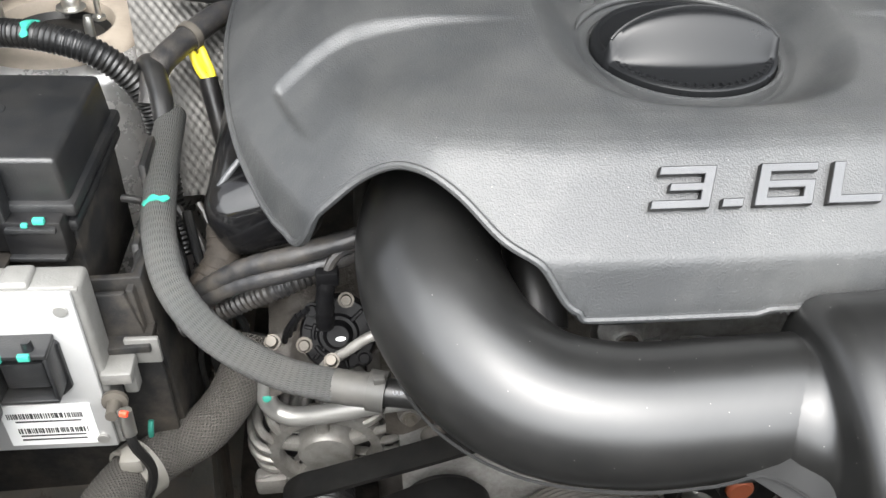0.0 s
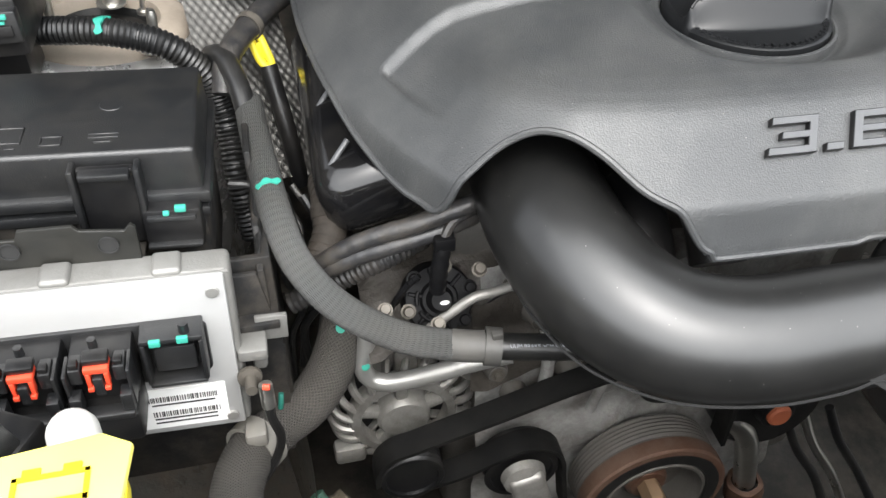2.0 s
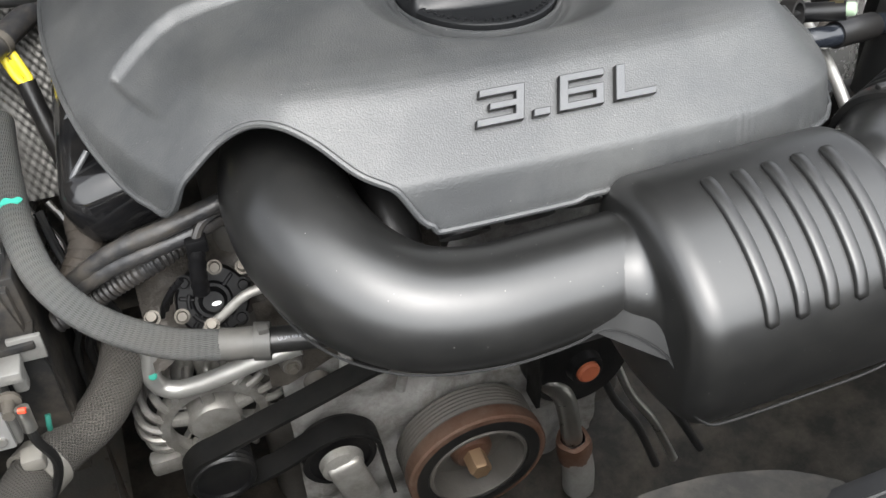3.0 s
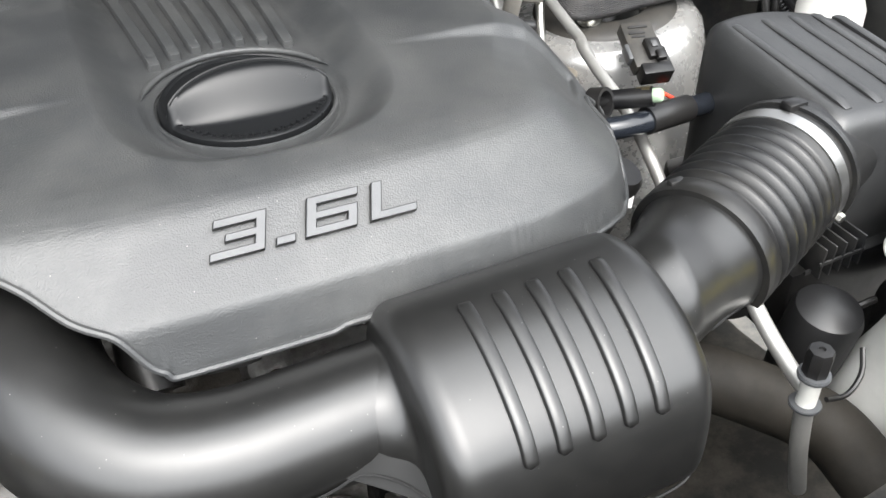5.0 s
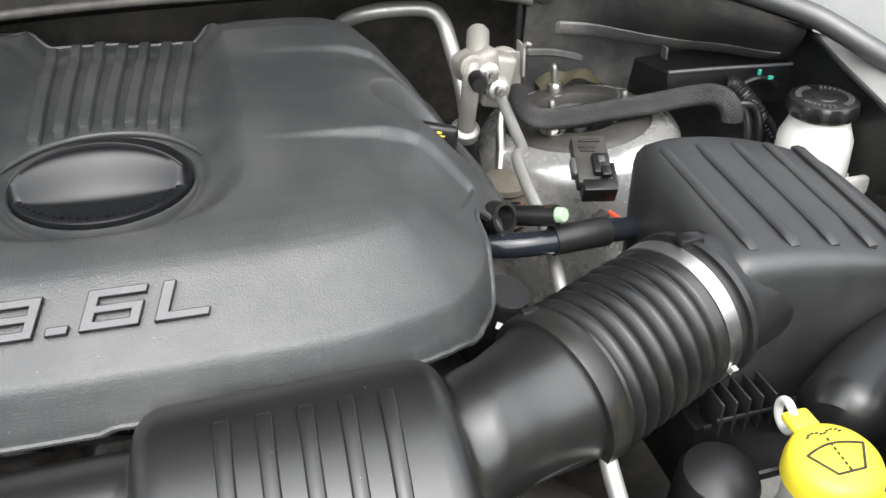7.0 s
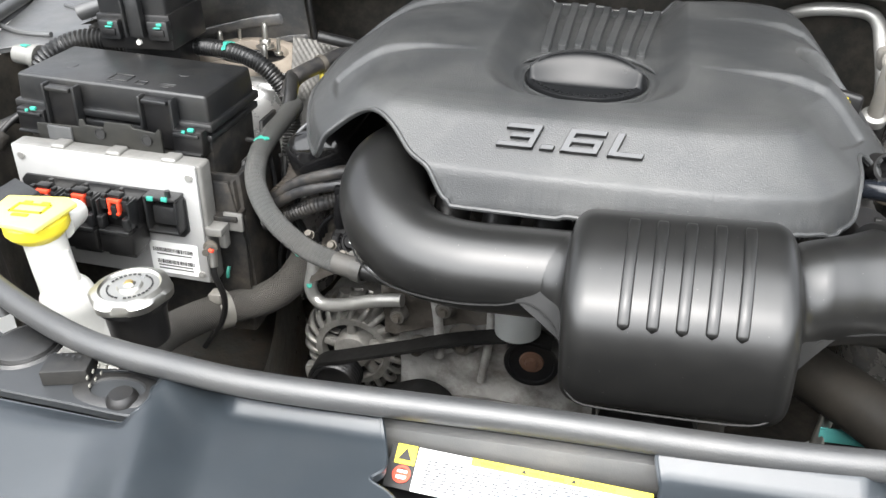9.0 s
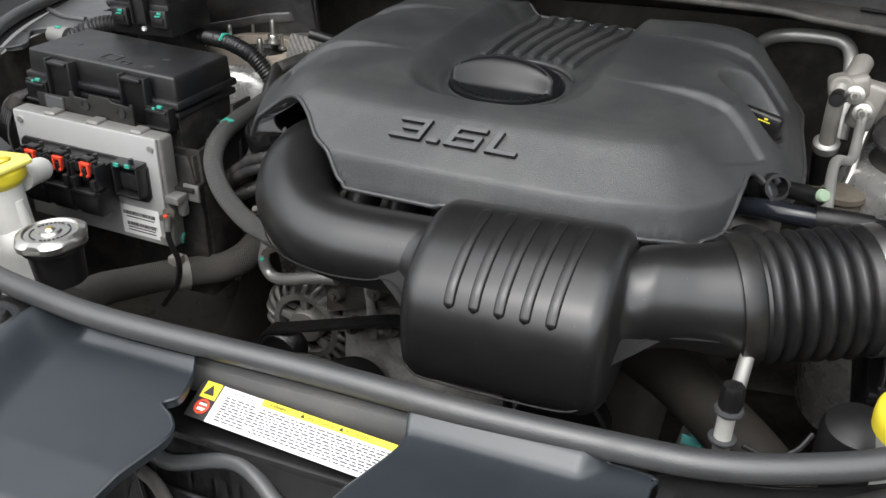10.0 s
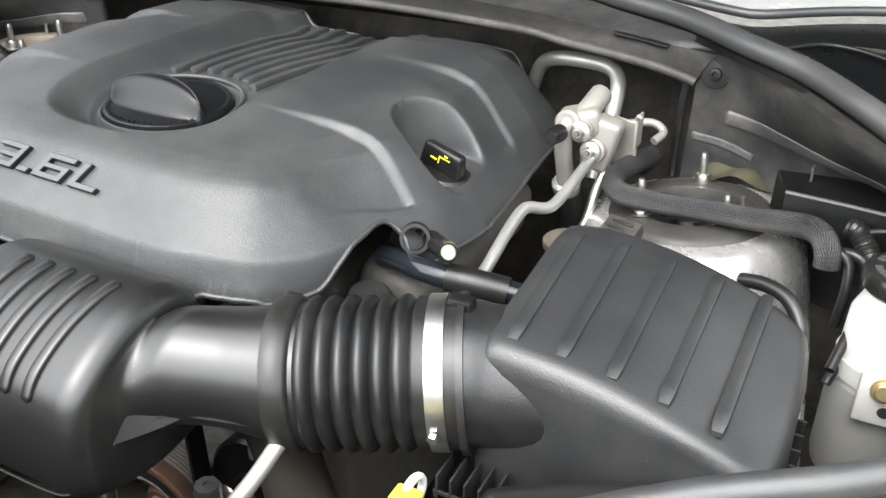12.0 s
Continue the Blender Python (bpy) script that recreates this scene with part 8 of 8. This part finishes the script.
for k in range(4):
    a0 = radians(150 + 52 * k)
    part("raised_arc", tube([SM @ Vector((0.0185 * math.cos(a0 + 0.09 * j), 0.0185 * math.sin(a0 + 0.09 * j), 0.0055)) for j in range(8)], 0.0017, 8), OILY, sol)
for k in range(3):
    part("side_fin", tube([(-0.281 + 0.004 * k, 0.458, 0.836 + 0.006 * k), (-0.277 + 0.004 * k, 0.452, 0.853 + 0.005 * k), (-0.268 + 0.004 * k, 0.450, 0.868 + 0.003 * k)], 0.0022, 8, 0.004), OILY, sol)
part("connector_head", box(-0.243, 0.443, 0.909, 0.015, 0.011, 0.012, 0.002), OILY, sol)
part("wire", tube([(-0.243, 0.443, 0.912), (-0.236, 0.447, 0.922), (-0.222, 0.452, 0.926), (-0.205, 0.46, 0.925)], 0.0035, 8, 0.004), DUSTHOSE, sol)
part("white_mark", lathe([(0, 0.0008), (0.0035, 0)], 14, SM @ Matrix.Translation((0.002, -0.002, 0.0147)) @ Matrix.Diagonal((1.1, 0.5, 0.6, 1))), LABEL, sol)

# ---- alternator ----
alt = thing("alternator", (-0.285, 0.52, 0.62), "cast aluminium alternator with slotted front", "alternator")
AM = aim((-0.270, 0.498, 0.657), (-0.270, 0.30, 0.657))
part("body", lathe([(0.056, -0.10), (0.064, -0.09), (0.066, -0.034), (0.060, -0.030), (0.0, -0.030)], 60, AM), ALTCAST, alt)
part("vent_floor", lathe([(0.0, -0.016), (0.030, -0.016), (0.058, -0.028)], 40, AM), INK, alt)
for i in range(22):
    a = 2 * math.pi * i / 22
    path = [AM @ Vector((r * math.cos(a + w), r * math.sin(a + w), z)) for r, w, z in ((0.0668, 0.0, -0.036), (0.0672, 0.02, -0.018), (0.0640, 0.06, -0.006), (0.0570, 0.11, 0.000), (0.0480, 0.17, 0.002))]
    part("fin", tube(path, 0.0040, 8, 0.005), ALTCAST, alt)
part("front_ring", lathe([(0.0395, -0.008), (0.0395, 0.003), (0.0410, 0.0055), (0.0490, 0.0045), (0.0515, 0.000), (0.0515, -0.010)], 60, AM), ALTCAST, alt)
part("rear_ring", lathe([(0.0660, -0.034), (0.0690, -0.036), (0.0690, -0.048), (0.0660, -0.050)], 60, AM), ALTCAST, alt)
for i in range(5):
    a = radians(20 + 72 * i)
    q = AM @ Vector((0.035 * math.cos(a), 0.035 * math.sin(a), -0.003))
    part("spoke", box(0, 0, 0, 0.030, 0.0120, 0.012, 0.004, 2, Matrix.Translation(q) @ AM.to_3x3().to_4x4() @ Matrix.Rotation(a, 4, "Z")), ALTCAST, alt)
    for k in (-0.35, 0.35):
        q = AM @ Vector((0.036 * math.cos(a + 0.63 + k), 0.036 * math.sin(a + 0.63 + k), -0.011))
        part("rotor_blade", box(0, 0, 0, 0.018, 0.0022, 0.010, 0.0006, 1, Matrix.Translation(q) @ AM.to_3x3().to_4x4() @ Matrix.Rotation(a + 0.9 + k, 4, "Z")), ALTCAST, alt)
part("hub", lathe([(0.026, -0.014), (0.025, 0.004), (0.022, 0.008), (0.0, 0.010)], 40, AM), ALTCAST, alt)
for x in (-0.292, -0.249):
    part("mount_arm", tube([(x, 0.516, 0.700), (x + 0.008, 0.516, 0.717), (x + 0.012, 0.516, 0.733)], 0.010, 12, 0.005, radius=lambda s, t: 1.25 - 0.45 * t), ALTCAST, alt)
part("lug", box(-0.264, 0.514, 0.715, 0.022, 0.016, 0.036, 0.005, 2), ALTCAST, alt)
part("lug", box(-0.323, 0.498, 0.617, 0.030, 0.018, 0.022, 0.005, 2), ALTCAST, alt)
part("bolt", hexbolt((-0.212, 0.488, 0.717), (0, -1, 0.3), 0.006, 0.010, 0.009), STEEL, alt)


def pulley(name, c, r, w, mat, label, grooves=6, hub=None):
    ob = thing(name, (c[0], c[1], c[2] - r), label, "pulley", "belt pulleys")
    m = aim(c, (c[0], c[1] - 1, c[2]))
    prof = [(0.0, -w)]
    for k in range(grooves):
        z = -w + w * k / grooves
        prof += [(r, z + 0.0006), (r, z + 0.0016), (r - 0.002, z + w / grooves * 0.8)]
    prof += [(r, -0.001), (r - 0.001, 0.0), (r * 0.84, 0.0), (r * 0.82, -0.003), (r * 0.30, -0.005), (0, -0.005)]
    part("wheel", lathe(prof, 48, m), mat, ob)
    if hub:
        part("hub_bolt", hexbolt((c[0], c[1] + 0.004, c[2]), (0, -1, 0), hub, 0.012, hub * 1.5), hub and STEEL, ob)
    return ob


pulley("alternator_pulley", (-0.274, 0.430, 0.652), 0.0285, 0.030, BLACK, "black ribbed alternator pulley", 6)
tens = pulley("tensioner_pulley", (-0.170, 0.440, 0.615), 0.036, 0.026, BLACK, "black tensioner pulley with cast arm", 1)
part("arm", join(box(-0.162, 0.428, 0.591, 0.034, 0.014, 0.075, 0.008, 3, Matrix.Rotation(radians(-14), 4, "Y")), lathe([(0, 0.012), (0.012, 0.012), (0.020, 0.008), (0.0215, 0.0)], 28, aim((-0.170, 0.437, 0.617), (-0.170, 0.3, 0.617)))), ALTCAST, tens, "cast aluminium arm")
part("arm_bolt", hexbolt((-0.170, 0.4255, 0.617), (0, -1, 0), 0.0055, 0.004), STEEL, tens)
up = pulley("idler_pulley", (-0.038, 0.440, 0.712), 0.031, 0.026, BLACK, "black idler pulley with rusty bolt", 1)
part("bolt_washer", lathe([(0, 0.007), (0.006, 0.007), (0.0075, 0.0025), (0.013, 0.002), (0.014, 0)], 20, aim((-0.038, 0.4445, 0.712), (-0.038, 0.3, 0.712))), RUST, up)
part("sensor", lathe([(0, 0.03), (0.023, 0.03), (0.0255, 0.026), (0.0255, -0.004), (0.018, -0.008), (0, -0.008)], 26, Matrix.Translation((-0.054, 0.445, 0.757))), surface("grey_sensor", (0.24, 0.25, 0.25), 0.6, dust=0.3), up)

crank = thing("crank_pulley", (-0.034, 0.44, 0.47), "large crank pulley with rusty outer ring", "pulley", "belt pulleys")
CM = aim((-0.034, 0.424, 0.550), (-0.034, 0.30, 0.550))
prof = [(0.0, -0.05)]
for k in range(6):
    prof += [(0.0745, -0.046 + 0.0042 * k), (0.0745, -0.0445 + 0.0042 * k), (0.0720, -0.0425 + 0.0042 * k)]
prof += [(0.0745, -0.0195), (0.0745, -0.018)]
part("groove_ring", lathe(prof + [(0.06, -0.018)], 64, CM), DARKCAST, crank)
part("outer_ring", lathe([(0.0745, -0.018), (0.0755, -0.016), (0.0755, -0.003), (0.0735, -0.001), (0.0680, -0.0005)], 64, CM), RUST, crank, "rusty steel ring")
part("front_ring", lathe([(0.0680, -0.0005), (0.0655, 0.0), (0.0560, 0.0), (0.0540, -0.002)], 64, CM), RUBBER, crank)
part("inner_ring", lathe([(0.0540, -0.002), (0.0525, 0.0), (0.0500, 0.0), (0.0490, -0.004), (0.0485, -0.034), (0.020, -0.036), (0.0, -0.036)], 64, CM), DARKCAST, crank)
part("boss", lathe([(0.024, -0.036), (0.022, -0.020), (0.018, -0.016), (0.0, -0.016)], 36, CM), RUST, crank)
part("bolt", lathe([(0.0, 0.006), (0.0105, 0.006), (0.012, 0.003), (0.012, -0.016)], 6, CM), surface("bolt_rust", (0.30, 0.20, 0.12), 0.5, metal=0.6), crank)

belt = thing("drive_belt", (-0.12, 0.44, 0.60), "black ribbed drive belt", "drive belt")


def strap(pts, w=0.024, t=0.004, y=0.443):
    bm = bmesh.new()
    path = spline([(x, 0, z) for x, z in pts], 0.004)
    fr = []
    for i, q in enumerate(path):
        d = (path[min(i + 1, len(path) - 1)] - path[max(0, i - 1)]).normalized()
        nrm = Vector((-d.z, 0, d.x))
        fr.append([bm.verts.new((q.x + s * nrm.x * t / 2, y + k * w / 2, q.z + s * nrm.z * t / 2)) for s, k in ((-1, -1), (1, -1), (1, 1), (-1, 1))])
    for a, b in zip(fr, fr[1:]):
        for i in range(4):
            bm.faces.new((a[i], a[(i + 1) % 4], b[(i + 1) % 4], b[i]))
    bm.faces.new(fr[0][::-1])
    bm.faces.new(fr[-1])
    return bm


part("upper_run", strap([(-0.305, 0.645), (-0.302, 0.666), (-0.290, 0.680), (-0.270, 0.686), (-0.235, 0.697), (-0.19, 0.711), (-0.135, 0.729), (-0.09, 0.740), (-0.045, 0.747), (-0.015, 0.742)]), BELT, belt)
part("lower_run", strap([(-0.262, 0.625), (-0.225, 0.633), (-0.190, 0.649), (-0.168, 0.655), (-0.147, 0.648), (-0.133, 0.630), (-0.129, 0.60), (-0.122, 0.54)], y=0.446), BELT, belt)
part("side_run", strap([(0.030, 0.74), (0.034, 0.68), (0.034, 0.60)], y=0.448), BELT, belt)

pump = thing("power_steering_pulley", (0.085, 0.46, 0.60), "black pulley with orange centre plug", "pulley", "belt pulleys")
part("wheel", lathe([(0.0, -0.03), (0.058, -0.03), (0.058, -0.004), (0.054, 0.0), (0.020, 0.002), (0.018, 0.012), (0.014, 0.013), (0.014, 0.006), (0.0, 0.006)], 48, aim((0.095, 0.460, 0.617), (0.095, 0.3, 0.630))), BLACK, pump)
part("plug", lathe([(0, 0.010), (0.010, 0.010), (0.0125, 0.008), (0.013, 0.0)], 24, aim((0.095, 0.453, 0.6175), (0.095, 0.3, 0.630))), surface("orange_plug", (0.40, 0.11, 0.05), 0.6), pump)

# aluminium coolant and oil cooler pipes low down
cool = thing("coolant_pipe", (-0.26, 0.48, 0.75), "bright aluminium bent coolant pipe", "coolant pipe")
part("pipe", tube([(-0.303, 0.492, 0.800), (-0.305, 0.487, 0.782), (-0.3095, 0.485, 0.764), (-0.305, 0.484, 0.748), (-0.292, 0.480, 0.743), (-0.271, 0.475, 0.748), (-0.247, 0.470, 0.757), (-0.221, 0.466, 0.766), (-0.19, 0.463, 0.772)], 0.0078, 16, 0.004), BRIGHT, cool)
part("paint_mark", lathe([(0, 0.001), (0.0035, 0)], 10, aim((-0.3075, 0.4775, 0.769), (-0.30, 0.40, 0.80))), TEAL, cool)
cool.location += Vector((0.004, -0.015, 0.002))
elbow = thing("heater_pipe", (0.08, 0.45, 0.50), "steel elbow pipe clamped into a rusty joint", "heater pipe")
part("elbow", tube([(0.045, 0.47, 0.640), (0.062, 0.462, 0.628), (0.073, 0.458, 0.605), (0.080, 0.456, 0.57), (0.086, 0.455, 0.535)], 0.0120, 16, 0.004), STEEL, elbow)
part("joint", lathe([(0.015, -0.02), (0.020, -0.018), (0.021, 0.0), (0.019, 0.014), (0.014, 0.016)], 24, aim((0.089, 0.455, 0.52), (0.083, 0.455, 0.56)), lambda a, k: 1 + 0.04 * math.sin(5 * a + k)), RUST, elbow)
part("sleeve", tube([(0.090, 0.455, 0.515), (0.096, 0.45, 0.48), (0.10, 0.45, 0.44)], 0.019, 16, 0.006), ALU, elbow)
elbow.location += Vector((0.006, 0.0, -0.040))
for i, (dx, m) in enumerate(((0.035, RUBBER), (0.055, STEEL), (0.085, RUBBER))):
    part("line", tube([(0.085 + dx, 0.47, 0.62), (0.10 + dx, 0.455, 0.58), (0.125 + dx, 0.44, 0.54), (0.14 + dx * 1.2, 0.42, 0.48)], 0.005, 10, 0.006), m, elbow)
oil_cap = thing("oil_filler_cap", (0.245, 0.613, 0.93), "black oil filler cap with yellow symbol", "oil filler cap")
OM = Matrix.Translation((0.256, 0.603, 0.9605)) @ Matrix.Rotation(radians(12), 4, "Y")
part("base", lathe([(0, 0.008), (0.023, 0.007), (0.0258, 0.004), (0.0258, -0.012), (0.020, -0.014), (0.020, -0.05)], 44, OM), BLACK, oil_cap)
GM = OM @ Matrix.Rotation(radians(-12), 4, "Z")
part("grip", box(0, 0, 0.018, 0.050, 0.013, 0.024, 0.004, 3, GM, 0.88), BLACK, oil_cap)
for x0, z0, w, h in ((0.004, 0.021, 0.013, 0.0012), (0.004, 0.0165, 0.013, 0.0012), (-0.0022, 0.0188, 0.0012, 0.0055), (0.0102, 0.0188, 0.0012, 0.0055), (-0.0075, 0.0205, 0.0075, 0.0014), (0.006, 0.0235, 0.004, 0.0018), (0.003, 0.0115, 0.020, 0.0012)):
    part("oil_mark", box(x0, -0.0066, z0, w, 0.0010, h, 0, m=GM), YELLOW, oil_cap)
part("oil_mark", box(0, -0.0255, 0.0, 0.012, 0.001, 0.0025, 0, m=OM), YELLOW, oil_cap)
